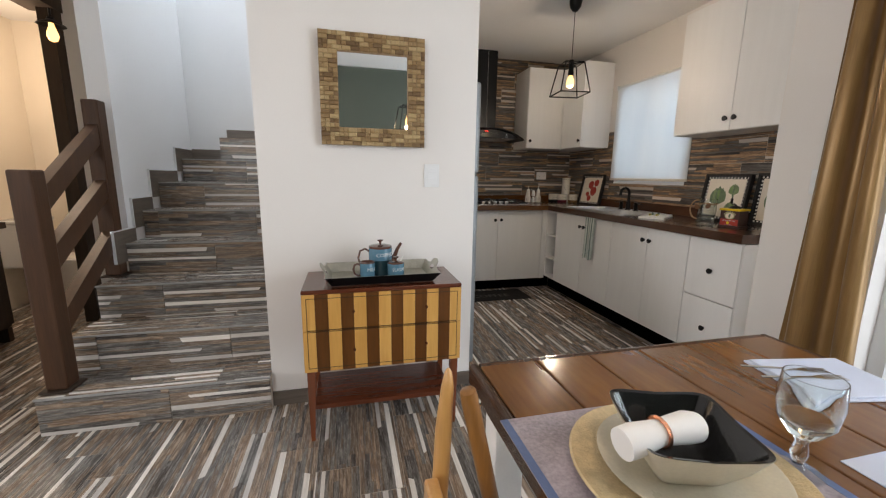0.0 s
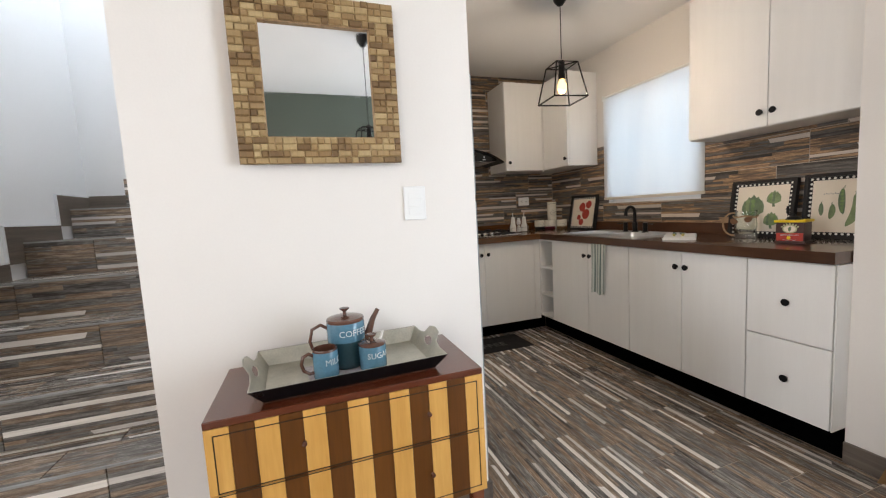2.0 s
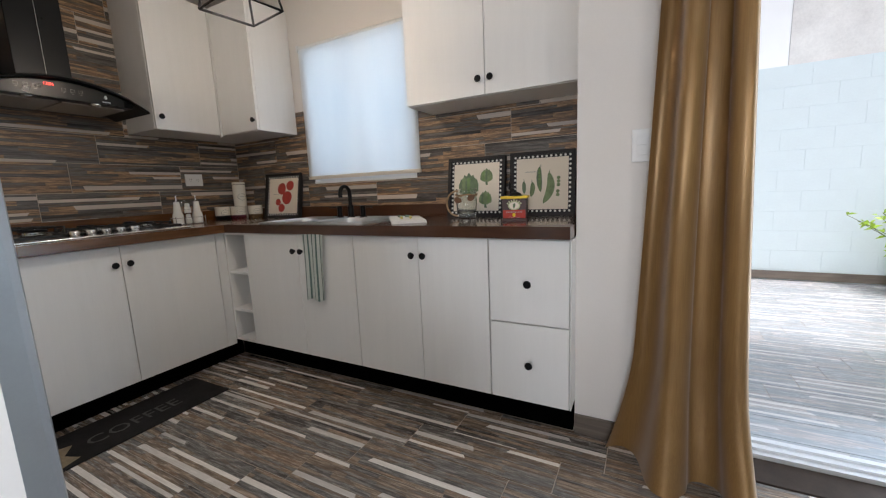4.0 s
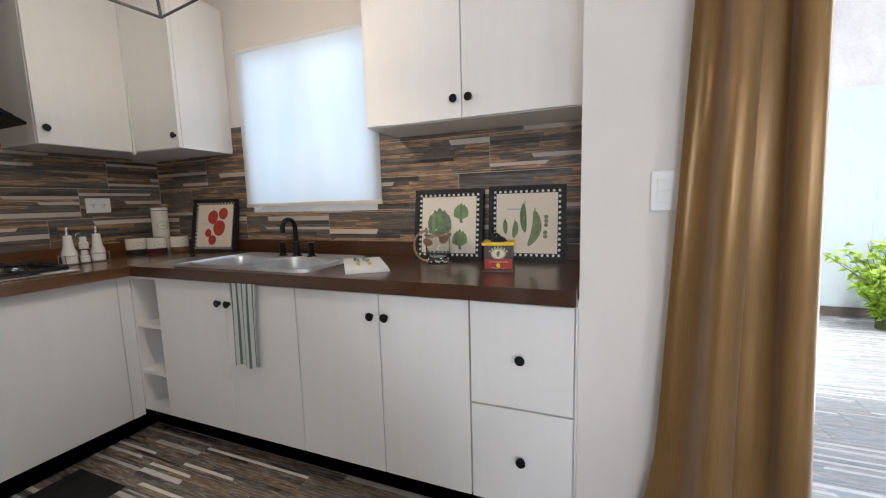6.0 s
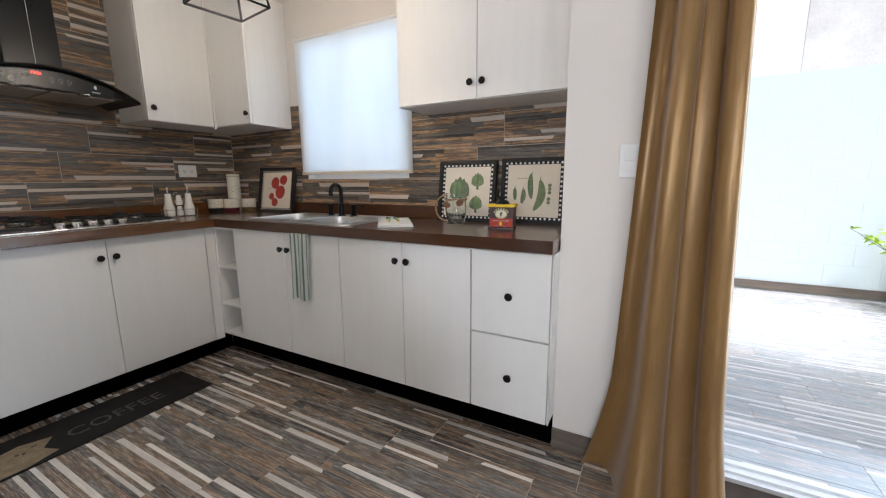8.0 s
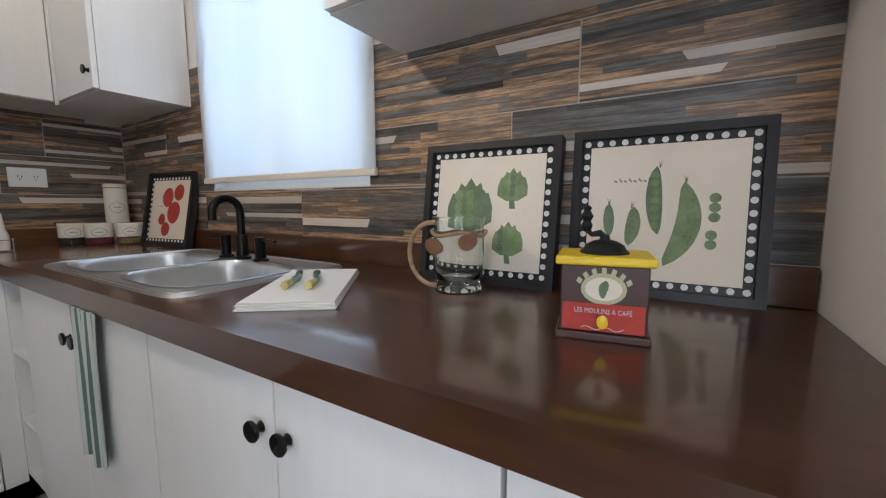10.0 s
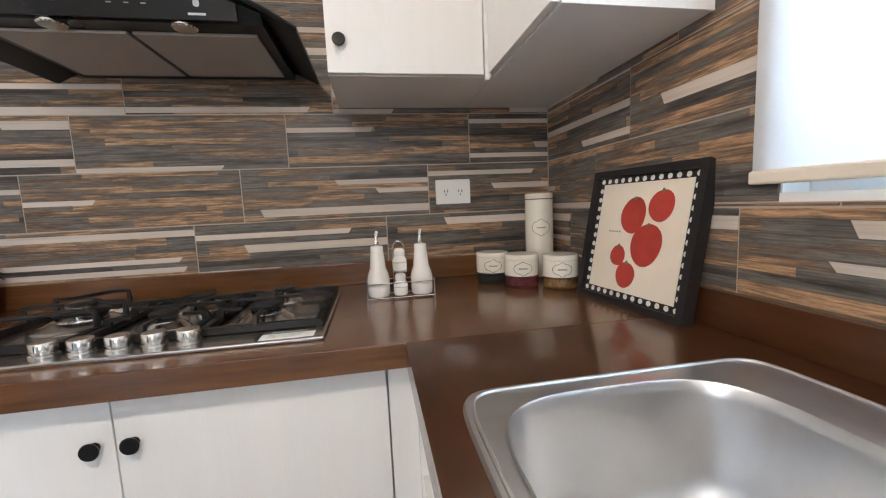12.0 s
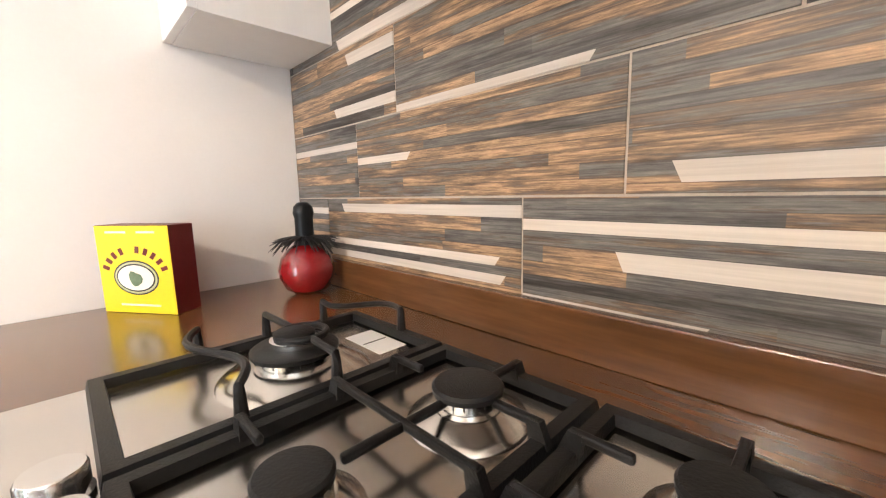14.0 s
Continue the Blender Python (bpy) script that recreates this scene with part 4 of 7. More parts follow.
for x, y, f in BURNERS:
    b = part("burner", lathe([(0.064 * f, 0.0), (0.062 * f, 0.003), (0.056 * f, 0.006), (0.040 * f, 0.017), (0.036 * f, 0.018), (0.030 * f, 0.017)], 32, pose(x, y, 0.009)), "steel_hob", hob, "brushed steel burner bowl", True)
    part("flame_ring", lathe([(0.028 * f, 0.012), (0.0335 * f, 0.015), (0.0335 * f, 0.029), (0.030 * f, 0.0295), (0, 0.0295)], 32, pose(x, y, 0.009)), "chrome", b, smooth=True)
    bm = bmesh.new()
    for q in range(20):
        a = q * 18
        add_box(bm, 0.0325 * f, 0.0339 * f, -0.0008, 0.0008, 0.0255, 0.0295, 0, pose(x, y, 0.009, 0, 0, a))
    tagged(part("flame_slots", bm, "dark_slot", b), kind="stuff")
    part("cap", lathe([(0.034 * f, 0.0297), (0.0365 * f, 0.031), (0.0368 * f, 0.036), (0.034 * f, 0.039), (0.012 * f, 0.040), (0, 0.040)], 32, pose(x, y, 0.009)), "iron", b, "black enamelled burner cap", True)
x, y, f = BURNERS[0]
part("inner_ring", lathe([(0.020, 0.040), (0.031, 0.041), (0.031, 0.048), (0.028, 0.049), (0, 0.049)], 28, pose(x, y, 0.009)), "chrome", hob, "inner chrome flame ring", True)
part("inner_cap", lathe([(0.024, 0.0492), (0.026, 0.050), (0.026, 0.055), (0.023, 0.057), (0, 0.0575)], 28, pose(x, y, 0.009)), "iron", hob, smooth=True)
GZ0, GZ1, BAR = 0.0115, 0.043, 0.0078


def bar_piece(ob, name, ax, ay, bx, by, post_a=False, post_b=False, sink=0.0):
    """A top bar from a to b with sloping posts down to the frame at the ends that stand on it."""
    d = Vector((bx - ax, by - ay, 0))
    run, ang = d.length, math.degrees(math.atan2(d.y, d.x))
    fb = bmesh.new()
    add_box(fb, 0, run, -BAR / 2, BAR / 2, GZ1 - 0.009 - sink, GZ1 - sink, 0.0028)
    for on, at, way in ((post_a, 0.0, 1), (post_b, run, -1)):
        if on:
            r = bmesh.ops.create_cube(fb, size=1.0)["verts"]
            for q in r:
                up = q.co.z > 0
                lean = 0.0 if up else -0.006 * way
                q.co = Vector((at + way * 0.006 + q.co.x * (0.013 if up else 0.020) + lean, q.co.y * (BAR + 0.001), GZ1 - 0.0015 if up else GZ0 + 0.008))
    bmesh.ops.transform(fb, matrix=pose(ax, ay, 0, 0, 0, ang), verts=fb.verts)
    return part(name, fb, "iron", ob)


def grate(x0, x1, y0, y1, burners):
    """A cast-iron grate: a broad low frame on feet, with raised fingers that point at the burners."""
    bm = bmesh.new()
    w = 0.019
    ring = [[(x0 + a, y0 + a), (x1 - a, y0 + a), (x1 - a, y1 - a), (x0 + a, y1 - a)] for a in (0.0, 0.003, w - 0.002, w)]
    heights = (GZ0, GZ0 + 0.013, GZ0 + 0.013, GZ0 + 0.001)
    loops = [[bm.verts.new((px, py, z)) for px, py in loop] for loop, z in zip(ring, heights)]
    for a, b in zip(loops, loops[1:] + loops[:1]):
        for k in range(4):
            bm.faces.new((a[k], a[(k + 1) % 4], b[(k + 1) % 4], b[k]))
    for cx in (x0 + 0.003, x1 - 0.015):
        for cy in (y0 + 0.003, y1 - 0.015):
            add_box(bm, cx, cx + 0.012, cy, cy + 0.012, 0.009, GZ0 + 0.002)
    ob = part("grate", bm, "iron", hob, "black cast-iron pan grate")
    e = w / 2
    if len(burners) == 1:
        return ob
    (fx, fy, _), (kx, ky, _) = burners
    ym = (fy + ky) / 2 + 0.008
    bar_piece(ob, "cross_bar", x0 + e, ym, x1 - e, ym, True, True)
    bar_piece(ob, "centre_bar", (fx + kx) / 2, fy + 0.036, (fx + kx) / 2, ky - 0.030, sink=0.0012)
    bar_piece(ob, "finger", fx, y0 + e, fx, fy - 0.030, True)
    bar_piece(ob, "finger", kx, y1 - e, kx, ky + 0.032, True)
    for by in (fy, ky):
        bar_piece(ob, "finger", x0 + e, by, x0 + 0.062, by, True)
        bar_piece(ob, "finger", x1 - e, by, x1 - 0.062, by, True)
    return ob


wok = grate(-0.364, -0.127, -0.160, 0.220, BURNERS[:1])
grate(-0.123, 0.104, -0.160, 0.220, BURNERS[1:3])
grate(0.108, 0.364, -0.160, 0.220, BURNERS[3:])
part("wok_ring", tube([(x + 0.031 * math.cos(a * math.pi / 14), y + 0.010 + 0.031 * math.sin(a * math.pi / 14), 0.060) for a in range(28)], 0.0050, 8, True), "iron", wok, smooth=True)
for ex, ix in ((-0.3545, x - 0.031), (-0.1365, x + 0.031)):
    part("wok_arm", tube([(ix, y + 0.010, 0.060), (ex, y + 0.010, 0.058), (ex, y + 0.010, 0.048), (ex, y + 0.010, 0.022)], [0.0050, 0.0050, 0.0058, 0.0075], 8), "iron", wok, smooth=True)
for ax, ay, bx, by in ((-0.3545, -0.040, -0.1365, -0.052), (-0.3545, 0.150, -0.215, 0.2105)):
    d = Vector((bx - ax, by - ay, 0))
    side = Vector((-d.y, d.x, 0)).normalized()
    pts = [(ax, ay, 0.022), (ax, ay, 0.050)]
    for t in range(15):
        f = t / 14
        p = Vector((ax, ay, 0)) + d * f - side * 0.019 * math.sin(f * 2 * math.pi)
        pts.append((p.x, p.y, 0.058))
    pts += [(bx, by, 0.050), (bx, by, 0.022)]
    part("bowed_arm", tube(pts, [0.0075, 0.0058] + [0.0050] * 15 + [0.0058, 0.0075], 8), "iron", wok, "curved pan support", True)
part("sticker", box(0.246, 0.352, -0.224, -0.176, 0.009, 0.0096), "plastic", hob, "white warning sticker with a black heading")
part("sticker_heading", box(0.246, 0.352, -0.190, -0.176, 0.0096, 0.0100), "ink_black", hob)
part("heading_text", words("PRECAUCIÓN", 0.0115, 0.0003, pose(0.299, -0.183, 0.0103, -90, 0, 0)), "ink_white", hob)
for k in range(3):
    part("text_line", box(0.260, 0.338 - 0.012 * k, -0.199 - 0.008 * k, -0.197 - 0.008 * k, 0.0096, 0.0099), "label_grey", hob)
part("sticker", box(-0.285, -0.190, 0.150, 0.200, 0.009, 0.0096), "plastic", hob, "white label with a black line")
part("text_line", box(-0.239, -0.236, 0.154, 0.196, 0.0096, 0.0099), "ink_black", hob)

# ---- cooker hood ----
hood = thing("cooker_hood", 2.025, 4.85, 1.575, "black curved cooker hood with a red clock and steel chimney", "cooker hood")
W, D = 0.375, 0.45


def bow(x):
    return 0.105 * (1 - (x / W) ** 2)


bm = bmesh.new()
rows = []
for k in range(29):
    x = -W + 2 * W * k / 28
    z = bow(x)
    yf = -D + 0.05 * (x / W) ** 2
    rows.append([bm.verts.new(p) for p in ((x, -0.002, z + 0.012), (x, yf, z + 0.012), (x, yf - 0.004, z + 0.006), (x, yf, z), (x, -0.002, z))])
for a, b in zip(rows, rows[1:]):
    for k in range(5):
        bm.faces.new((a[k], a[(k + 1) % 5], b[(k + 1) % 5], b[k]))
bm.faces.new(rows[0])
bm.faces.new(rows[-1][::-1])
part("visor", bm, "hood", hood, "curved black glass visor", True)
bm = bmesh.new()
n = 17
cols = []
for k in range(n):
    x = -0.30 + 0.60 * k / (n - 1)
    cols.append([bm.verts.new(p) for p in ((x, -0.40, bow(x) - 0.001), (x, -0.385, 0.018), (x, -0.004, 0.018), (x, -0.004, bow(x) - 0.001))])
for a, b in zip(cols, cols[1:]):
    for k in range(4):
        bm.faces.new((a[k], a[(k + 1) % 4], b[(k + 1) % 4], b[k]))
bm.faces.new(cols[0])
bm.faces.new(cols[-1][::-1])
part("body", bm, "hood", hood)
for x0, x1 in ((-0.275, -0.006), (0.006, 0.275)):
    part("filter", box(x0, x1, -0.340, -0.05, 0.010, 0.0175, 0.002), "filter", hood, "grey metal mesh grease filter")
for x in (-0.13, 0.13):
    part("lamp", lathe([(0, 0.0), (0.024, 0.0), (0.027, 0.003), (0.027, 0.008)], 20, pose(x, -0.372, 0.010)), "chrome", hood, "small round hood lamp", True)
edge = [(-0.25 + 0.025 * k, bow(-0.25 + 0.025 * k) - 0.004) for k in range(21)]
panel = part("control_panel", prism([(-0.25, 0.018)] + edge + [(0.25, 0.018)], 0, 0.004, pose(0, -0.400, 0, 90, 0, 0)), "hood", hood)
part("clock", words("12:06", 0.019, 0.0004, pose(-0.055, -0.4046, 0.080)), "led", panel, "glowing red clock digits")
for x in (-0.17, -0.137, -0.104, 0.0, 0.033, 0.066):
    part("button", boxes((x - 0.008, x + 0.008, -0.4044, -0.404, 0.0545, 0.0555), (x - 0.008, x + 0.008, -0.4044, -0.404, 0.0685, 0.0695), (x - 0.008, x - 0.007, -0.4044, -0.404, 0.0555, 0.0685), (x + 0.007, x + 0.008, -0.4044, -0.404, 0.0555, 0.0685), (x - 0.005, x + 0.005, -0.4044, -0.404, 0.047, 0.049)), "label_grey", panel)
part("emblem", prism(blob(0, 0.004, 0.006, 0.011, 14, 0, 0.1, 3), 0, 0.0005, pose(0.17, -0.4041, 0.050, 90, 0, 0)), "ink_white", panel, "small white flame emblem")
part("emblem_bar", box(0.152, 0.188, -0.4046, -0.404, 0.027, 0.032), "ink_white", panel)
ch = part("chimney", box(-0.115, 0.105, -0.24, -0.002, 0.085, CEIL - 1.575 - 0.002, 0.004), "hood", hood, "tall black chimney")
part("seam", box(0.0, 0.002, -0.2415, -0.240, 0.10, CEIL - 1.585), "chrome", ch)

# ---- things on the worktop ----
CT = 0.906


def canister(x, y, content, turn):
    c = thing("canister", x, y, CT, "cream enamel canister with a glass foot showing its contents", "canister", "canisters in the corner", turn)
    part("glass_foot", lathe([(0, 0.001), (0.049, 0.001), (0.054, 0.006), (0.054, 0.034), (0.052, 0.036)], 32), "glass", c, smooth=True)
    part("contents", lathe([(0, 0.004), (0.046, 0.004), (0.051, 0.009), (0.051, 0.031), (0, 0.033)], 24), content, c)
    part("sleeve", lathe([(0.0525, 0.0355), (0.055, 0.0365), (0.055, 0.084), (0.0535, 0.0855), (0.0535, 0.087), (0.055, 0.088), (0.055, 0.098), (0.053, 0.101), (0, 0.102)], 36), "enamel", c, smooth=True)
    diamond_label(c, 0.0555, 0.060, 0.021)
    c.scale = (0.95, 0.95, 0.99)
    return c


def diamond_label(c, r, z, h):
    """A thin curly diamond drawn round the front of a canister."""
    pts = []
    for k in range(33):
        a = 2 * math.pi * k / 32
        u = math.copysign(abs(math.cos(a)) ** 1.25, math.cos(a)) * 0.030
        v = math.copysign(abs(math.sin(a)) ** 1.1, math.sin(a)) * h * (0.8 + 0.2 * abs(math.sin(3 * a)))
        pts.append((r * math.sin(u / r), -r * math.cos(u / r), z + v))
    part("label_outline", tube(pts[:-1], 0.0007, 5, True), "ink_black", c)
    part("label_text", prism([(-0.014, -0.002), (0.014, -0.002), (0.014, 0.002), (-0.014, 0.002)], 0, 0.0012, pose(0, -r + 0.0005, z, 90, 0, 0)), "label_grey", c)


canister(2.924, 4.695, "beans", -14)
canister(2.990, 4.604, "beets", -16)
canister(3.088, 4.541, "nuts", -20)
tall = thing("tall_canister", 3.112, 4.742, CT, "tall cream enamel canister with a diamond label", "canister")
part("body", lathe([(0, 0.0), (0.044, 0.0), (0.046, 0.002), (0.046, 0.255), (0.045, 0.257), (0.045, 0.259), (0.0465, 0.26), (0.0465, 0.274), (0.044, 0.277), (0, 0.278)], 36), "enamel", tall, smooth=True)
part("lid_line", lathe([(0.0455, 0.2565), (0.0463, 0.257), (0.0463, 0.259), (0.0455, 0.2595)], 36), "ink_black", tall)
diamond_label(tall, 0.0465, 0.165, 0.028)
tall.rotation_euler[2] = radians(-16)
tall.scale = (1.03, 1.03, 1.03)

cruet = thing("cruet_set", 2.612, 4.592, CT, "white marbled oil and vinegar set in a wire rack", "cruet set")
cruet.scale = (0.98, 0.98, 1.04)
for x in (-0.064, 0.064):
    b = part("bottle", lathe([(0, 0.006), (0.029, 0.006), (0.0315, 0.010), (0.0325, 0.030), (0.0315, 0.034), (0.0325, 0.038), (0.0325, 0.056), (0.029, 0.070), (0.0235, 0.083), (0.0210, 0.110), (0.0185, 0.132), (0.0182, 0.143), (0.016, 0.146), (0, 0.1465)], 28, pose(x, 0, 0)), "ceramic", cruet, "white marbled bottle", True)
    part("cork", lathe([(0.006, 0.145), (0.008, 0.150), (0.006, 0.158), (0.004, 0.172), (0, 0.173)], 14, pose(x, 0, 0)), "chrome", b, smooth=True)
    part("spout", tube([(x, 0, 0.165), (x, 0, 0.178), (x + 0.003, -0.001, 0.186)], 0.004, 8), "plastic", b, smooth=True)
    for z in (0.028, 0.05):
        part("marbling", tube([(x + 0.0312 * math.sin(t), -0.0312 * math.cos(t), z + 0.004 * math.sin(3 * t + x * 90)) for t in [k * 0.16 - 0.9 for k in range(12)]], 0.0006, 4), "label_grey", b)
for z in (0.006, 0.075):
    s = part("shaker", lathe([(0, 0), (0.019, 0), (0.021, 0.004), (0.021, 0.028), (0.017, 0.036), (0.014, 0.040), (0.0155, 0.043), (0.0155, 0.054), (0.012, 0.060), (0, 0.062)], 24, pose(0, -0.004, z)), "ceramic", cruet, "small white shaker", True)
    part("shaker_ring", lathe([(0.0212, 0.022), (0.0222, 0.023), (0.0212, 0.024)], 24, pose(0, -0.004, z)), "chrome", s)
wire = [(-0.098, -0.036, 0.004), (0.098, -0.036, 0.004), (0.098, 0.036, 0.004), (-0.098, 0.036, 0.004)]
rack = part("rack", tube(wire, 0.0018, 6, True), "chrome", cruet)
part("rail", tube([(x, y, 0.045) for x, y in superellipse(0, 0, 0.1, 0.038, 8, 32)], 0.0016, 6, True), "chrome", rack)
for x in (-0.098, 0.098):
    for y in (-0.034, 0.034):
        part("post", tube([(x, y, 0.0), (x, y, 0.052)], 0.0018, 6), "chrome", rack)
part("carry_loop", tube([(-0.018, 0.026, 0.004), (-0.018, 0.026, 0.13)] + [(-0.018 * math.cos(radians(a)), 0.026, 0.13 + 0.024 * math.sin(radians(a))) for a in range(20, 170, 20)] + [(0.018, 0.026, 0.13), (0.018, 0.026, 0.004)], 0.0018, 6), "chrome", rack)
part("shaker_cradle", tube([(0.0225 * math.cos(a * 0.5236), -0.004 + 0.0225 * math.sin(a * 0.5236), 0.073) for a in range(12)], 0.0014, 6, True), "chrome", rack)


def framed_print(x, y, lean, turn, size, height, label, draw):
    """A black frame with a dotted border, leaning back; local front faces -y."""
    f = thing("framed_print", x, y, CT, label, "picture", "framed kitchen prints", turn)
    m = pose(0, 0, 0, -lean, 0, 0)
    w, d, b = size / 2, 0.030, 0.017
    part("frame", boxes((-w, -w + b, 0, d, 0, height, 0.0, m), (w - b, w, 0, d, 0, height, 0.0, m), (-w + b, w - b, 0, d, 0, b, 0.0, m), (-w + b, w - b, 0, d, height - b, height, 0.0, m), (-w + b, w - b, d - 0.008, d - 0.001, b, height - b, 0.0, m)), "frame_black", f)
    mat = part("border", box(-w + b, w - b, 0.0125, 0.0135, b, height - b, 0, m), "frame_black", f)
    i = b + 0.017
    part("sheet", box(-w + i, w - i, 0.0110, 0.0124, i, height - i, 0, m), "paper", f, "cream printed sheet")
    dot = lathe([(0, 0), (0.0062, 0), (0.0062, 0.0007), (0, 0.0008)], 12, pose(0, 0, 0, 90, 0, 0))
    dots = finish("dot", dot, "paper_dot")
    n = 13
    for k in range(n):
        t = -w + b + 0.010 + (size - 2 * b - 0.020) * k / (n - 1)
        tz = b + 0.010 + (height - 2 * b - 0.020) * k / (n - 1)
        spots = [(t, b + 0.009), (t, height - b - 0.009)] + ([(-w + b + 0.009, tz), (w - b - 0.009, tz)] if 0 < k < n - 1 else [])
        for px, pz in spots:
            ob = new("dot", dots)
            ob.parent = f
            ob.matrix_basis = m @ Matrix.Translation((px, 0.0122, pz))
    for shape, ink, level in draw(w - i, height / 2):
        part("figure", prism(shape, 0, 0.0004, m @ pose(0, 0.0109 - 0.0004 * level, height / 2, 90, 0, 0)), ink, f)
    return f


def tomatoes(w, h):
    out = []
    for k, (cx, cy, r) in enumerate(((-0.016, 0.054, 0.043), (0.062, 0.076, 0.037), (0.036, -0.014, 0.049), (-0.046, -0.046, 0.026), (-0.012, -0.090, 0.032))):
        out.append((blob(cx, cy, r * 0.92, r, 26, 0, 0.03, k), "tomato", 0))
        out.append((blob(cx, cy + r * 0.94, 0.004, 0.005, 8), "leaf_dark", 1))
    for k in range(5):
        out.append(([(-0.09 + k * 0.009, 0.012), (-0.085 + k * 0.009, 0.010), (-0.084 + k * 0.009, 0.014), (-0.089 + k * 0.009, 0.016)], "label_grey", 0))
    return out


def artichokes(w, h):
    out = []
    for s, (cx, cy, r) in enumerate(((-0.045, 0.015, 0.060), (0.062, 0.062, 0.036), (0.058, -0.062, 0.037))):
        tip = [(cx - r, cy - r * 0.6), (cx - r * 1.0, cy), (cx - r * 0.8, cy + r * 0.55), (cx - r * 0.62, cy + r * 0.5), (cx - r * 0.45, cy + r * 0.95), (cx - r * 0.25, cy + r * 0.8),
               (cx, cy + r * 1.15), (cx + r * 0.25, cy + r * 0.8), (cx + r * 0.45, cy + r * 0.95), (cx + r * 0.62, cy + r * 0.5), (cx + r * 0.8, cy + r * 0.55), (cx + r, cy), (cx + r, cy - r * 0.6), (cx + r * 0.4, cy - r * 0.95), (cx - r * 0.4, cy - r * 0.95)]
        out.append((tip, "leaf_ink" if s else "leaf_dark", 0))
        out.append(([(cx - 0.006, cy - r * 0.9), (cx - 0.004, cy - r * 1.45), (cx + 0.010, cy - r * 1.45), (cx + 0.006, cy - r * 0.9)], "leaf_dark", 0.5))
        for k in range(9):
            a, q = (k % 3 - 1) * 0.5, (k // 3 - 1) * 0.45
            out.append((blob(cx + a * r, cy + q * r, r * 0.20, r * 0.24, 10), ("leaf_ink", "leaf_light", "leaf_dark")[(k + s) % 3], 1))
    return out


def pea_pods(w, h):
    def pod(cx, cy, ln, wd, turn, curve):
        top, low = [], []
        for k in range(13):
            t = -1 + k / 6
            b = wd * (1 - t * t) ** 0.6 if abs(t) < 1 else 0.001
            c = curve * (1 - t * t)
            top.append((c + b, t * ln))
            low.append((c - b, t * ln))
        a = radians(turn)
        return [(cx + x * math.cos(a) - y * math.sin(a), cy + x * math.sin(a) + y * math.cos(a)) for x, y in top + low[::-1][1:-1]]

    out = [(pod(0.022, -0.022, 0.084, 0.021, -10, 0.024), "leaf_ink", 0), (pod(-0.008, 0.024, 0.068, 0.0145, 3, -0.005), "leaf_dark", 0.5), (pod(-0.052, -0.028, 0.040, 0.0135, -6, 0.004), "leaf_ink", 0), (pod(-0.094, -0.016, 0.034, 0.0105, 3, 0.0), "leaf_dark", 0)]
    for px, py, lean in ((-0.094, 0.018, -1), (-0.052, 0.012, 1), (-0.006, 0.092, 1), (0.040, 0.062, -1)):
        for q in (-1, 0, 1):
            out.append(([(px - 0.001, py - 0.004), (px + 0.001, py - 0.004), (px + 0.004 * q + 0.002 * lean, py + 0.012)], "leaf_dark", 1))
    for k in range(7):
        out.append((blob(-0.013 + 0.0005 * k, 0.074 - k * 0.0165, 0.0072, 0.0075, 12), "leaf_light", 1.5))
    for k in range(5):
        out.append((blob(0.087 - 0.003 * (k > 2), 0.028 - k * 0.018 - (0.015 if k > 2 else 0), 0.0095, 0.0092, 12), "leaf_ink", 0))
    for k in range(8):
        x = -0.088 + k * 0.009
        out.append(([(x, 0.062 + 0.003 * (k % 2)), (x + 0.006, 0.060), (x + 0.007, 0.063), (x + 0.001, 0.066 + 0.004 * (k % 2))], "label_grey", 0))
    return out


framed_print(3.093, 2.706, 8, -90, 0.340, 0.333, "black framed artichoke print with a dotted border", artichokes)
framed_print(3.138, 2.347, 5, -90, 0.340, 0.337, "black framed pea pod print with a dotted border", pea_pods)
framed_print(3.106, 4.282, 11, -84, 0.337, 0.334, "black framed tomato print with a dotted border", tomatoes)

jug = thing("glass_jar", 3.006, 2.712, CT, "clear glass jar with a rope handle and wooden tags", "jar", turn=0)
jug.scale = (1.05, 1.05, 1.05)
part("jar", lathe([(0, 0.004), (0.044, 0.004), (0.046, 0.012), (0.043, 0.022), (0.050, 0.04), (0.053, 0.075), (0.050, 0.12), (0.0515, 0.146), (0.054, 0.150), (0.0505, 0.150), (0.048, 0.12), (0.050, 0.075), (0.047, 0.042), (0.038, 0.026), (0, 0.022)], 36), "glass", jug, smooth=True)
part("foot", lathe([(0, 0), (0.046, 0), (0.049, 0.003), (0.047, 0.0038), (0, 0.0039)], 36), "glass", jug, smooth=True)
part("rope_handle", tube([(-0.045, 0.035 + 0.055 * math.sin(radians(a)), 0.078 + 0.062 * math.cos(radians(a))) for a in range(-10, 200, 14)], 0.0047, 8), "rope", jug, "twisted jute rope handle", True)
part("rope_band", tube([(0.0545 * math.cos(k * 0.2618), 0.0545 * math.sin(k * 0.2618), 0.118 + 0.004 * math.sin(k)) for k in range(24)], 0.004, 6, True), "rope", jug, smooth=True)
for a, y in ((20, 0.02), (-20, -0.045)):
    part("tag", prism(blob(0, 0, 0.019, 0.016, 18, 0, 0.06, 4), 0, 0.004, pose(-0.060 if y > 0 else -0.045, y, 0.095 if y > 0 else 0.105, 90, a, -90)), "tag", jug, "brown wooden heart tag")

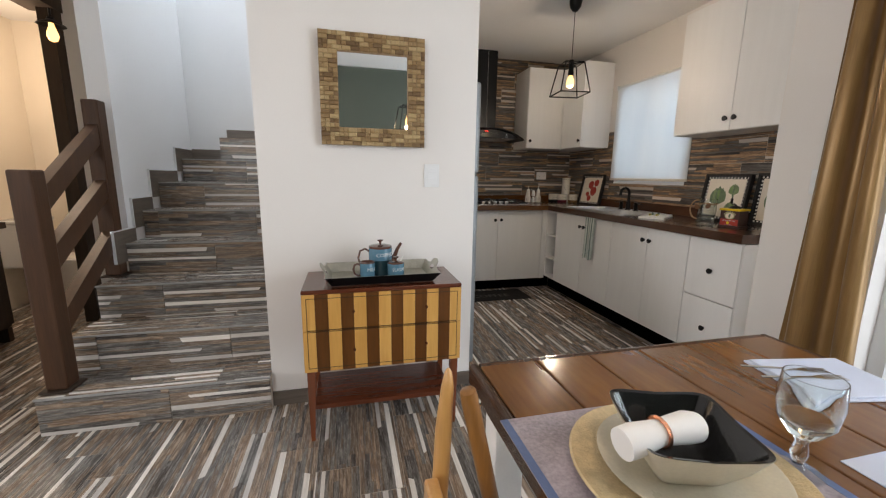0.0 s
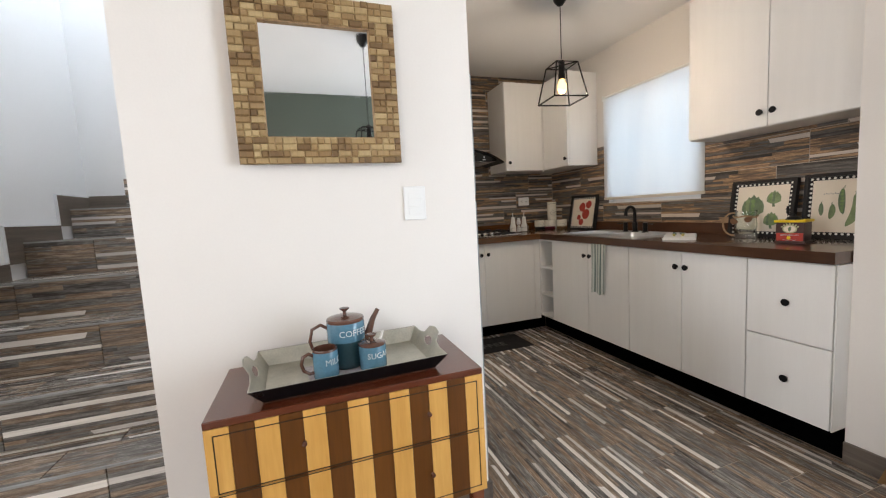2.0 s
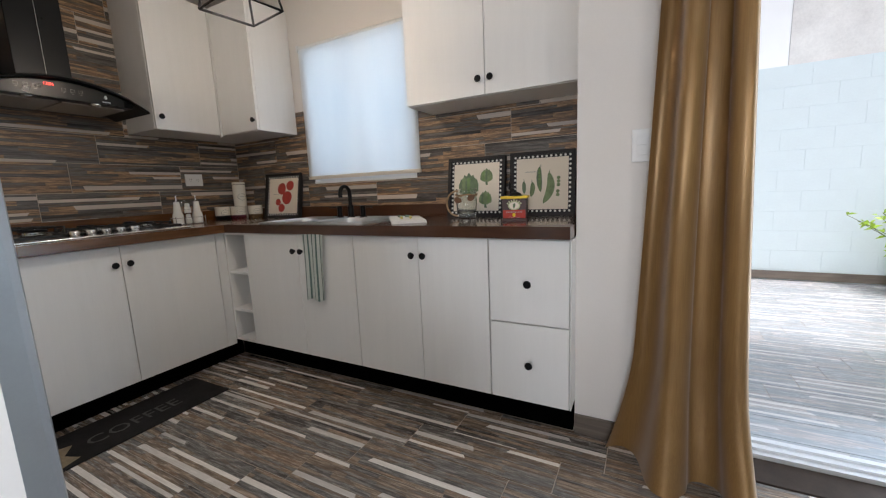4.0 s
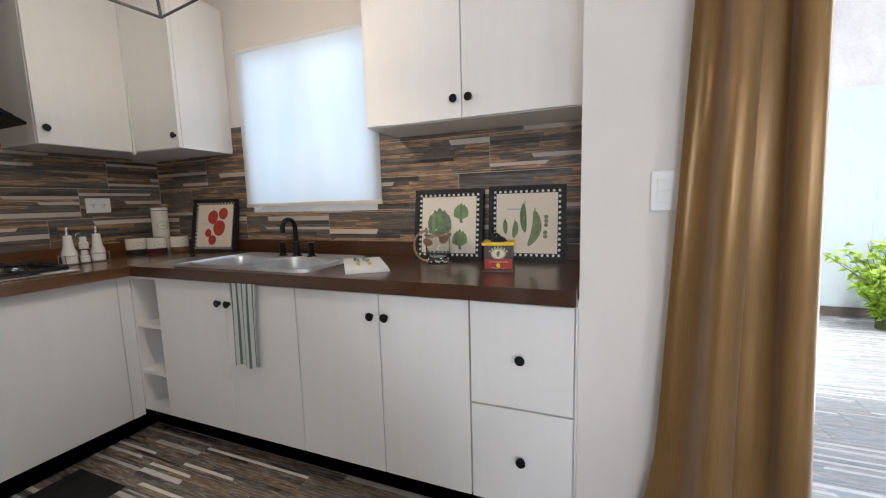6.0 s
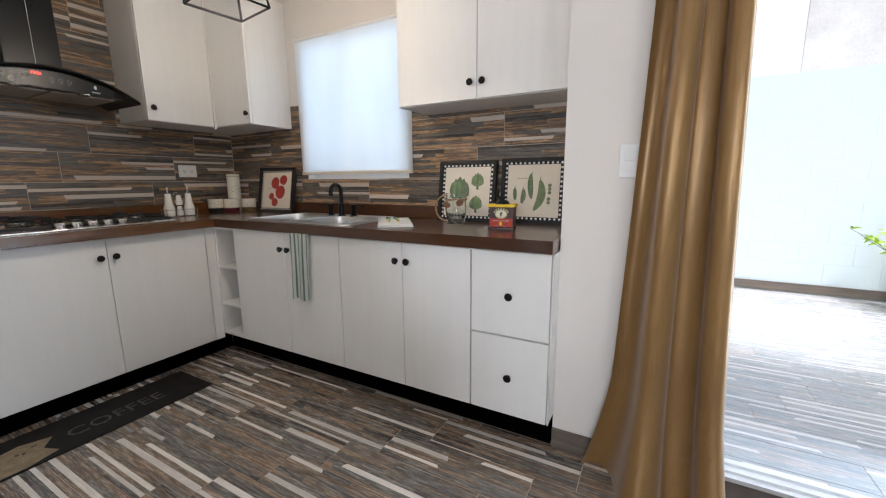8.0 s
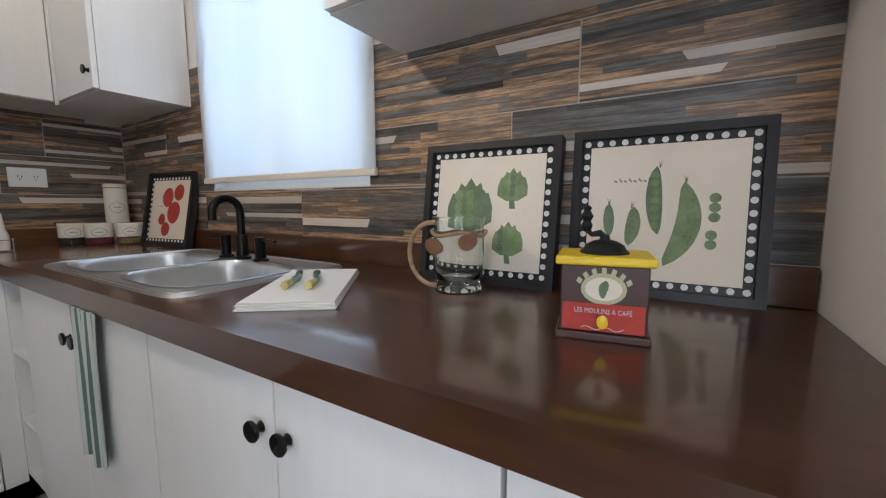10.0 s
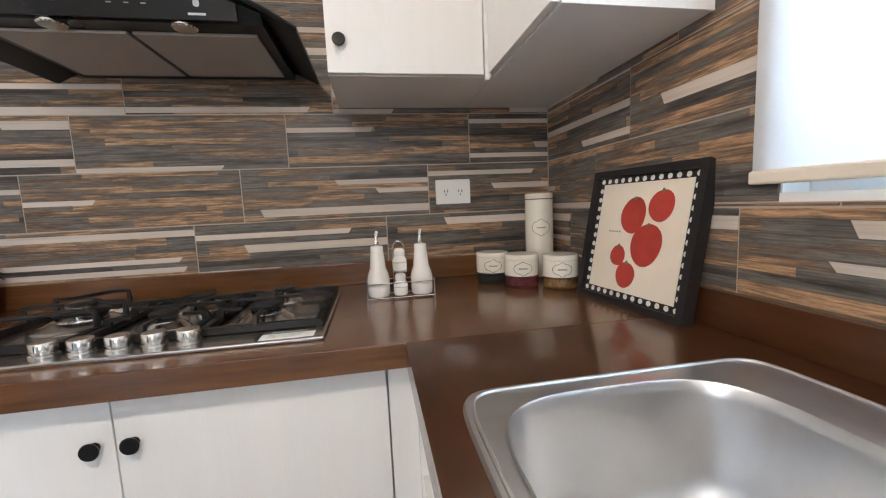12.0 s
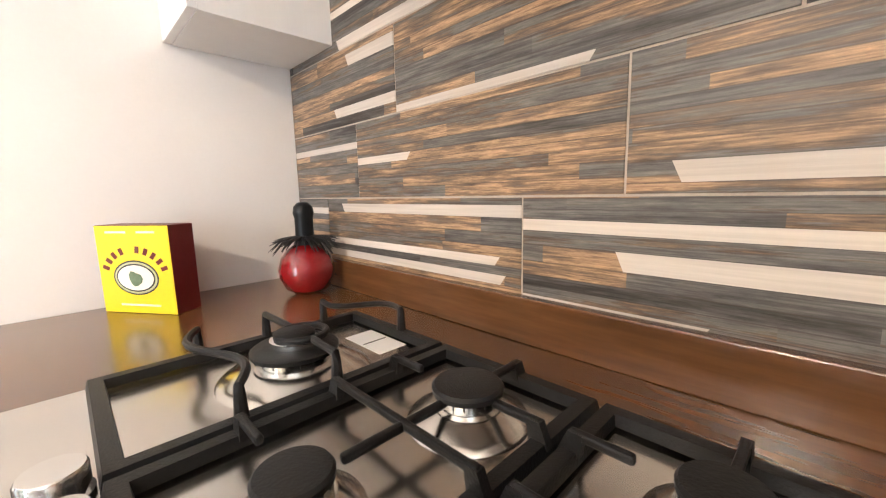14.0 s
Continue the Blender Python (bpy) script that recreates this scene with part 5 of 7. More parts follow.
mill = thing("coffee_grinder", 2.876, 2.403, CT, "dark wooden coffee grinder with yellow top and red drawer", "coffee grinder", turn=-80)
mill.scale = (0.885, 0.885, 1.12)
part("base", box(-0.068, 0.068, -0.055, 0.055, 0, 0.010, 0.002), "brown_box", mill)
part("body", box(-0.062, 0.062, -0.050, 0.050, 0.010, 0.092, 0.002), "brown_box", mill)
dr = part("drawer", box(-0.058, 0.058, -0.0525, -0.048, 0.012, 0.046, 0.001), "tomato", mill, "red drawer front")
part("drawer_knob", lathe([(0, 0), (0.004, 0), (0.004, 0.004), (0.008, 0.007), (0.008, 0.011), (0, 0.014)], 16, pose(0, -0.0525, 0.026, 90, 0, 0)), "yellow", dr, "round yellow knob", True)
part("lettering", words("LES MOULINS À CAFÉ", 0.0085, 0.0003, pose(0, -0.0528, 0.037)), "ink_white", dr)
part("scroll", tube([(-0.03 + 0.005 * k, -0.0527, 0.016 + 0.002 * math.sin(k * 1.1)) for k in range(13)], 0.0006, 4), "ink_white", dr)
part("badge", prism(blob(0, 0, 0.032, 0.019, 28), 0, 0.0008, pose(0, -0.050, 0.064, 90, 0, 0)), "olive", mill, "pale oval badge")
part("badge_ring", prism(blob(0, 0, 0.026, 0.014, 28), 0, 0.0005, pose(0, -0.0508, 0.064, 90, 0, 0)), "paper", mill)
part("badge_figure", prism(blob(0, 0, 0.007, 0.010, 14, 0, 0.15, 2), 0, 0.0004, pose(0, -0.0513, 0.064, 90, 0, 0)), "leaf_dark", mill)
for k in range(7):
    a = radians(150 - 20 * k)
    part("title_bar", box(-0.0032, 0.0032, -0.0506, -0.050, -0.0035, 0.0035, 0, pose(0.040 * math.cos(a), 0, 0.060 + 0.026 * math.sin(a), 0, math.degrees(a) - 90 and 90 - math.degrees(a), 0)), "olive", mill)
part("top", box(-0.070, 0.070, -0.058, 0.058, 0.092, 0.103, 0.003), "yellow", mill, "bright yellow lid")
part("hopper", lathe([(0.037, 0.103), (0.037, 0.105), (0.032, 0.108), (0.029, 0.113), (0.018, 0.118), (0.008, 0.120), (0.006, 0.126), (0, 0.127)], 24), "iron", mill, "black domed hopper", True)
cr = part("crank", tube([(0, 0, 0.123), (-0.008, 0.0, 0.128), (-0.020, 0.0, 0.126), (-0.027, 0.0, 0.132)], [0.004, 0.0045, 0.0035, 0.004], 8), "iron", mill, smooth=True)
part("crank_grip", lathe([(0, 0.128), (0.006, 0.130), (0.009, 0.137), (0.006, 0.143), (0.010, 0.149), (0.005, 0.156), (0.007, 0.160), (0, 0.164)], 14, pose(-0.028, 0, 0)), "iron", cr, smooth=True)

cloth = thing("napkin", 2.850, 3.000, CT, "folded white linen napkin on the worktop", "napkin", turn=37)
for k in range(4):
    part("fold", box(-0.180 + 0.003 * k, 0.180 - 0.002 * k, -0.088 + 0.001 * k, 0.086 - 0.003 * (k % 2), 0.0035 * k + 0.0002, 0.0035 * (k + 1), 0.0012), "linen", cloth)
for y, s in ((0.030, 1), (-0.012, 2)):
    st = thing("asparagus_stalk", 0, 0, 0, "small green asparagus stalk lying on the white napkin", "vegetable", "stalks on the napkin")
    st.matrix_world = pose(2.850, 3.000, CT + 0.0225, 0, 0, 37) @ pose(0.01, y, 0, 0, 0, 3 * s)
    pts = [(-0.085 + 0.02 * k, 0.005 * math.sin(k * 0.9 + s), 0.001 * (k % 2)) for k in range(9)]
    rr = [0.0075, 0.0075, 0.0065, 0.006, 0.0065, 0.006, 0.006, 0.0075, 0.005]
    part("root_end", tube(pts[:3], rr[:3], 8), "sprout_end", st, "pale yellow cut end", True)
    part("stalk", tube(pts[2:7], rr[2:7], 8), "sprout", st, smooth=True)
    part("tip", tube(pts[6:], rr[6:], 8), "sprout_tip", st, "dark green bud tip", True)
    for k in (3, 4, 5):
        part("scale", prism([(-0.006, -0.004), (0.008, 0.0), (-0.006, 0.004)], 0, 0.001, pose(pts[k][0], pts[k][1], 0.0075)), "sprout_tip", st)

pot = thing("ornament", 1.405, 4.753, CT, "round glossy red ornament with a black feathered neck", "ornament")
pot.scale = (1.30, 1.30, 1.20)
part("body", lathe([(0, 0.0), (0.022, 0.0), (0.040, 0.012), (0.050, 0.035), (0.052, 0.052), (0.046, 0.075), (0.032, 0.094), (0.018, 0.102), (0, 0.104)], 32), "red_glass", pot, smooth=True)
part("neck", lathe([(0.020, 0.098), (0.017, 0.12), (0.0165, 0.155), (0.019, 0.165), (0.017, 0.178), (0.010, 0.186), (0, 0.188)], 24), "hood", pot, "shiny black neck", True)
bm = bmesh.new()
rng = random.Random(5)
for k in range(90):
    a, ln, dz = rng.uniform(0, 6.283), rng.uniform(0.028, 0.05), rng.uniform(-0.026, 0.006)
    ca, sa = math.cos(a), math.sin(a)
    add_tube(bm, [(0.016 * ca, 0.016 * sa, 0.118), (0.016 * ca + 0.6 * ln * ca, 0.016 * sa + 0.6 * ln * sa, 0.114 + dz * 0.3), (0.016 * ca + ln * ca, 0.016 * sa + ln * sa, 0.110 + dz)], [0.0022, 0.0018, 0.0006], 4)
tagged(part("feather_ruff", bm, "feather", pot, "ruff of black feathers"), kind="stuff")

pack = thing("coffee_box", 1.282, 4.455, CT, "yellow coffee box with maroon sides and an oval badge", "box", turn=34)
pack.scale = (1.19, 1.0, 1.03)
part("carton", box(-0.078, 0.078, -0.030, 0.030, 0, 0.182, 0.0015), "maroon", pack)
part("front_panel", box(-0.0775, 0.0775, -0.0312, -0.0302, 0.001, 0.181), "yellow", pack, "yellow printed front")
for k, (rx, rz, ink) in enumerate(((0.048, 0.036, "ink_black"), (0.045, 0.033, "olive"), (0.041, 0.029, "ink_black"), (0.038, 0.026, "paper"))):
    part("badge", prism(blob(0, 0, rx, rz, 32), 0, 0.0004, pose(0, -0.0312 - 0.0004 * k, 0.075, 90, 0, 0)), ink, pack)
part("badge_figure", prism(blob(0, 0, 0.012, 0.017, 14, 0, 0.18, 7), 0, 0.0004, pose(0, -0.0330, 0.073, 90, 0, 0)), "leaf_dark", pack)
for k in range(10):
    a = radians(160 - 15.5 * k)
    if k == 4:
        continue
    part("title_bar", box(-0.004, 0.004, -0.0318, -0.0312, -0.007, 0.007, 0, pose(0.066 * math.cos(a), 0, 0.075 + 0.058 * math.sin(a), 0, 90 - math.degrees(a), 0)), "maroon", pack)
for x0, x1, z in ((-0.055, -0.01, 0.168), (0.012, 0.05, 0.168), (-0.04, 0.045, 0.018)):
    part("text_bar", box(x0, x1, -0.0316, -0.0312, z - 0.002, z + 0.002), "paper", pack)

towel = thing("tea_towel", 2.590, 3.44, 0.858, "striped grey-green tea towel hanging over a cabinet door", "towel")
for k in range(15):
    y0, y1 = 0.075 - 0.010 * k, 0.075 - 0.010 * (k + 1)
    bm = bmesh.new()
    cols = []
    for j in range(13):
        z = -0.365 * j / 12
        row = []
        for y in (y0, y1):
            yy = y * (1.0 - 0.10 * math.sin(min(1, j / 6) * 1.57) + 0.04 * j / 12)
            wave = 0.006 * math.sin(y * 95) * min(1, 0.25 + j / 8)
            row.append((-0.004 + wave, yy + 0.012 * j / 12, z + 0.006 * math.sin(y * 60) * (j == 12)))
        cols.append([bm.verts.new(row[0]), bm.verts.new(row[1]), bm.verts.new((row[1][0] + 0.004, row[1][1], row[1][2])), bm.verts.new((row[0][0] + 0.004, row[0][1], row[0][2]))])
    for a, b in zip(cols, cols[1:]):
        for q in range(4):
            bm.faces.new((a[q], a[(q + 1) % 4], b[(q + 1) % 4], b[q]))
    bm.faces.new(cols[0][::-1])
    bm.faces.new(cols[-1])
    part("stripe", bm, "towel_stripe" if k % 3 == 1 else "towel_light", towel, smooth=True)


def plate_cover(name, x0, x1, z0, z1, y, label, category):
    return thing(name, (x0 + x1) / 2, y, (z0 + z1) / 2, label, category)


out = plate_cover("socket_outlet", 2.769, 2.895, 1.169, 1.255, YH, "white double wall socket on the tiled wall", "socket")
part("cover_plate", box(-0.063, 0.063, -0.008, -0.0005, -0.043, 0.043, 0.003), "plastic", out)
for x in (-0.026, 0.026):
    part("socket", boxes((x - 0.007, x - 0.0045, -0.0084, -0.008, -0.002, 0.008), (x + 0.0045, x + 0.007, -0.0084, -0.008, -0.002, 0.008), (x - 0.002, x + 0.002, -0.0084, -0.008, -0.012, -0.007)), "dark_slot", out)
sw = plate_cover("light_switch", 0.941, 1.020, 1.133, 1.250, 2.50, "white three-way light switch plate on the wall", "light switch")
part("cover_plate", box(-0.0395, 0.0395, -0.009, -0.0005, -0.0585, 0.0585, 0.003), "plastic", sw)
for z in (-0.026, 0.0, 0.026):
    part("rocker", box(-0.024, 0.024, -0.0115, -0.009, z - 0.012, z + 0.012, 0.001), "plastic", sw)
sw = thing("light_switch", 2.705, 1.872, 1.192, "white light switch plate on the pier beside the curtain", "light switch", turn=-90)
part("cover_plate", box(-0.036, 0.036, -0.010, -0.0005, -0.058, 0.058, 0.003), "plastic", sw)
for z in (-0.018, 0.018):
    part("rocker", box(-0.020, 0.020, -0.0125, -0.010, z - 0.016, z + 0.016, 0.001), "plastic", sw)

# ---- fridge behind the divider ----
fridge = thing("fridge", 0.95, 2.94, 0, "silver grey two-door fridge standing behind the wall", "fridge")
part("body", box(-0.30, 0.27, -0.30, 0.30, 0.02, 1.70, 0.01), "fridge", fridge)
part("door", box(0.272, 0.338, -0.302, 0.302, 0.05, 1.195, 0.014), "fridge", fridge)
part("door", box(0.272, 0.338, -0.302, 0.302, 1.212, 1.70, 0.014), "fridge", fridge)
part("gasket", box(0.268, 0.325, -0.296, 0.296, 1.19, 1.217), "grey_gasket", fridge)
for x in (-0.25, 0.2):
    for y in (-0.25, 0.25):
        part("foot", lathe([(0, 0), (0.02, 0), (0.02, 0.02), (0, 0.022)], 12, pose(x, y, 0)), "black", fridge)

# ---- floor mat ----
rug = thing("floor_mat", 1.80, 4.045, 0.0, "dark kitchen mat printed with COFFEE and a burlap sack", "mat")
part("mat", box(-0.55, 0.52, -0.135, 0.19, 0.0006, 0.007, 0.002), "mat", rug)
part("lettering", words("COFFEE", 0.115, 0.0003, pose(0.13, 0.0, 0.0074, -90, 0, 0)), "mat_text", rug)
part("sack_print", prism([(-0.53, -0.125), (-0.22, -0.125), (-0.12, -0.09), (-0.15, -0.02), (-0.10, 0.05), (-0.20, 0.09), (-0.36, 0.05), (-0.53, 0.10)], 0.007, 0.0074), "burlap", rug)
for k in range(14):
    rng = random.Random(k)
    part("bean_print", prism(blob(rng.uniform(-0.5, -0.15), rng.uniform(-0.11, 0.04), 0.012, 0.007, 10, rng.uniform(0, 180)), 0.0074, 0.0077), "brown_box", rug)


def pendant(x, y, drop, label):
    """A cage pendant: ceiling cup, cord, socket, bulb and a tapered wire cage."""
    p = thing("pendant_lamp", x, y, CEIL, label, "pendant lamp", "cage pendant lamps", -8)
    part("ceiling_cup", lathe([(0.046, 0), (0.046, -0.018), (0.040, -0.050), (0.020, -0.078), (0.006, -0.084), (0, -0.084)], 28), "black", p, smooth=True)
    part("cord", tube([(0, 0, -0.08), (0, 0, -drop + 0.16)], 0.003, 8), "black", p)
    part("socket", lathe([(0, 0.17), (0.016, 0.168), (0.019, 0.155), (0.019, 0.09), (0.022, 0.086), (0.022, 0.055), (0, 0.054)], 20, pose(0, 0, -drop - 0.02)), "black", p, smooth=True)
    part("bulb", lathe([(0.013, 0.06), (0.016, 0.045), (0.028, 0.02), (0.031, 0.0), (0.026, -0.020), (0.012, -0.031), (0, -0.033)], 24, pose(0, 0, -drop - 0.02)), "bulb", p, "glowing warm bulb", True)
    cage = part("cage", tube([(-0.072, -0.072, 0.120 - drop), (0.072, -0.072, 0.120 - drop), (0.072, 0.072, 0.120 - drop), (-0.072, 0.072, 0.120 - drop)], 0.0045, 4, True), "black", p, "black wire cage")
    part("rim", tube([(-0.113, -0.113, -0.100 - drop), (0.113, -0.113, -0.100 - drop), (0.113, 0.113, -0.100 - drop), (-0.113, 0.113, -0.100 - drop)], 0.0055, 4, True), "black", cage)
    for sx in (-1, 1):
        for sy in (-1, 1):
            part("bar", tube([(sx * 0.072, sy * 0.072, 0.120 - drop), (sx * 0.113, sy * 0.113, -0.100 - drop)], 0.005, 6), "black", cage)
        part("cross_wire", tube([(sx * 0.072, -sx * 0.072, 0.120 - drop), (0, 0, 0.120 - drop)], 0.004, 6), "black", cage)
        part("cross_wire", tube([(sx * 0.072, sx * 0.072, 0.120 - drop), (0, 0, 0.120 - drop)], 0.004, 6), "black", cage)
    return p


pendant(2.241, 3.345, 0.565, "black cage pendant lamp with a lit warm bulb in the kitchen")
pendant(1.12, 0.75, 0.80, "black cage pendant lamp with a lit warm bulb over the table")

# ---- gold curtain ----
curtain = thing("curtain", 2.58, 1.708, 0.0, "floor-length gold satin curtain gathered at the patio door", "curtain")
bm = bmesh.new()
N, H = 150, 30
front, rear = [], []
for j in range(H + 1):
    t = j / H
    z = 2.42 * (1 - t) + 0.002
    flare = 1.0 + 0.55 * max(0, (t - 0.78) / 0.22) ** 2
    half = (0.100 + 0.076 * t) * (0.85 + 0.15 * t)
    ra, rb = [], []
    for k in range(N + 1):
        s = k / N
        ph = 2 * math.pi * (1.45 * s + 0.35 * s * s) + 0.45 * math.sin(2.6 * t) + 0.6
        depth = (0.056 + 0.022 * math.sin(6 * s + 0.6)) * (0.75 + 0.35 * t) * flare
        y = half * (1 - 2 * s) * (1 + (0.42 if s < 0.5 else 0.10) * max(0, (t - 0.82) / 0.18) ** 1.5) + 0.012 * math.sin(2 * ph)
        x = depth * math.sin(ph) + 0.01 * math.sin(11 * s + 4 * t) * t - (0.02 + 0.05 * s) * max(0, (t - 0.88) / 0.12)
        ra.append(bm.verts.new((x, y, z)))
        rb.append(bm.verts.new((x + 0.003, y, z)))
    front.append(ra)
    rear.append(rb)
for j in range(H):
    for k in range(N):
        bm.faces.new((front[j][k], front[j][k + 1], front[j + 1][k + 1], front[j + 1][k]))
        bm.faces.new((rear[j][k + 1], rear[j][k], rear[j + 1][k], rear[j + 1][k + 1]))
for k in range(N):
    bm.faces.new((front[0][k + 1], front[0][k], rear[0][k], rear[0][k + 1]))
    bm.faces.new((front[H][k], front[H][k + 1], rear[H][k + 1], rear[H][k]))
for j in range(H):
    bm.faces.new((front[j][0], front[j + 1][0], rear[j + 1][0], rear[j][0]))
    bm.faces.new((front[j + 1][N], front[j][N], rear[j][N], rear[j + 1][N]))
part("cloth", bm, "satin", curtain, smooth=True)
rod = thing("curtain_rod", 2.60, 0.5, 2.40, "black curtain rod above the patio door", "curtain rod")
part("rod", tube([(0, -1.3, 0.03), (0, 1.5, 0.03)], 0.011, 12), "black", rod, smooth=True)
for y in (-1.2, 1.42):
    part("bracket", boxes((0.0, 0.105 if y > 0 else 0.16, y - 0.01, y + 0.01, 0.02, 0.04)), "black", rod)

# ---- chest of drawers, mirror, coffee things ----
chest = thing("chest_of_drawers", 0.702, 2.315, 0, "striped two-drawer chest in light and dark veneer", "chest of drawers")
CW, CB, CTOP = 0.348, 0.345, 0.712
part("body", box(-CW + 0.008, CW - 0.008, -0.155, 0.162, CB, CTOP - 0.020), "mahogany", chest)
part("top", box(-CW, CW, -0.176, 0.166, CTOP - 0.018, CTOP, 0.003), "mahogany", chest, "polished red-brown top")
for s in (-1, 1):
    part("side_panel", box(min(s * CW, s * (CW - 0.008)), max(s * CW, s * (CW - 0.008)), -0.158, 0.162, CB, CTOP - 0.019), "mahogany", chest)
part("apron", box(-CW + 0.02, CW - 0.02, -0.150, -0.135, CB - 0.012, CB), "mahogany_leg", chest)
strips = 13
sw_ = (2 * CW) / strips
mid = (CB + CTOP - 0.018) / 2 + 0.012
for d, (z0, z1) in enumerate(((mid + 0.001, CTOP - 0.019), (CB, mid - 0.001))):
    df = part("drawer_front", box(-CW + 0.001, CW - 0.001, -0.170, -0.156, z0, z1), "walnut", chest)
    for k in range(0, strips):
        x0 = -CW + k * sw_
        part("veneer_strip", box(x0 + 0.0005, x0 + sw_ - 0.0005, -0.1745, -0.170, z0, z1, 0.0005), "maple" if k % 2 == 0 else "walnut", df)
    e = 0.018
    zt, zb = (z1 - 0.016 if d == 0 else z1 - 0.0015), (z0 + 0.0015 if d == 0 else z0 + 0.016)
    part("inlay_line", boxes((-CW + e, CW - e, -0.1755, -0.1745, zt - 0.0025, zt), (-CW + e, CW - e, -0.1755, -0.1745, zb, zb + 0.0025), (-CW + e, -CW + e + 0.0025, -0.1755, -0.1745, zb, zt), (CW - e - 0.0025, CW - e, -0.1755, -0.1745, zb, zt)), "line", df, "thin black inlay")
    for x in (-0.135, 0.185):
        part("knob", lathe([(0, 0), (0.005, 0), (0.003, 0.003), (0.006, 0.006), (0.006, 0.010), (0, 0.012)], 14, pose(x, -0.1745, (z0 + z1) / 2, 90, 0, 0)), "brown_glaze", df, "small dark brass knob", True)
for sx in (-1, 1):
    for sy, y in ((-1, -0.148), (1, 0.140)):
        bm = bmesh.new()
        x = sx * (CW - 0.026)
        add_box(bm, -0.018, 0.018, -0.018, 0.018, 0, CB)
        for v in bm.verts:
            f = 1 if v.co.z > 0.1 else 0.48
            v.co = Vector((x + v.co.x * f + (sx * 0.006 if f < 1 else 0), y + v.co.y * f, v.co.z))
        part("leg", bm, "mahogany_leg", chest, "tapered red-brown leg")
part("shelf", box(-CW + 0.03, CW - 0.03, -0.150, 0.150, 0.150, 0.172, 0.003), "mahogany", chest, "low dark red shelf")

tray = thing("tray", 0.700, 2.318, CTOP, "galvanised metal tray with black outside and end handles", "tray", turn=2)
TL, TWD, TH = 0.225, 0.125, 0.045
part("base", box(-TL, TL, -TWD, TWD, 0.001, 0.005), "zinc", tray)
for s in (-1, 1):
    bm, bo = bmesh.new(), bmesh.new()
    for target, off in ((bm, 0.0), (bo, 0.003)):
        y0, y1 = s * (TWD + off * 0.6), s * (TWD + 0.028 + off)
        pts = [(-TL, y0, 0.003), (TL, y0, 0.003), (TL + 0.03, y1, TH), (-TL - 0.03, y1, TH)]
        inner = [target.verts.new(p) for p in pts]
        outer_v = [target.verts.new((p[0], p[1] + s * 0.0025, p[2])) for p in pts]
        target.faces.new(inner)
        target.faces.new(outer_v[::-1])
        for k in range(4):
            target.faces.new((inner[k], inner[(k + 1) % 4], outer_v[(k + 1) % 4], outer_v[k]))
    part("side", bm, "zinc", tray)
    part("outer_side", bo, "black", tray, "black lacquered outside")
for s in (-1, 1):
    prof = [(-TWD - 0.0, 0.004), (TWD + 0.0, 0.004), (TWD + 0.028, TH), (TWD - 0.03, TH), (0.055, TH + 0.006), (0.04, TH + 0.028), (0.0, TH + 0.034), (-0.04, TH + 0.028), (-0.055, TH + 0.006), (-TWD + 0.03, TH), (-TWD - 0.028, TH)]
    hole = [(0.032 * math.cos(a * 0.5236), 0.040 + 0.0115 * math.sin(a * 0.5236)) for a in range(12)]
    bm = bmesh.new()
    es = []
    for loop in (prof, hole):
        vs = [bm.verts.new((s * (TL + 0.030 * (z - 0.004) / TH), y, z)) for y, z in loop]
        es += [bm.edges.new((vs[k], vs[(k + 1) % len(vs)])) for k in range(len(vs))]
    bmesh.ops.triangle_fill(bm, edges=es, use_beauty=True)
    r = bmesh.ops.extrude_face_region(bm, geom=list(bm.faces))
    bmesh.ops.translate(bm, verts=[g for g in r["geom"] if isinstance(g, bmesh.types.BMVert)], vec=(s * 0.003, 0, 0))
    part("handle", bm, "zinc", tray, "pierced end handle")


doily = thing("paper_napkin", 0.690, 2.295, CTOP, "faded pink and blue printed paper napkin under the coffee set", "napkin", turn=8)
part("sheet", box(-0.105, 0.105, -0.085, 0.085, 0.0052, 0.0062), "doily", doily)


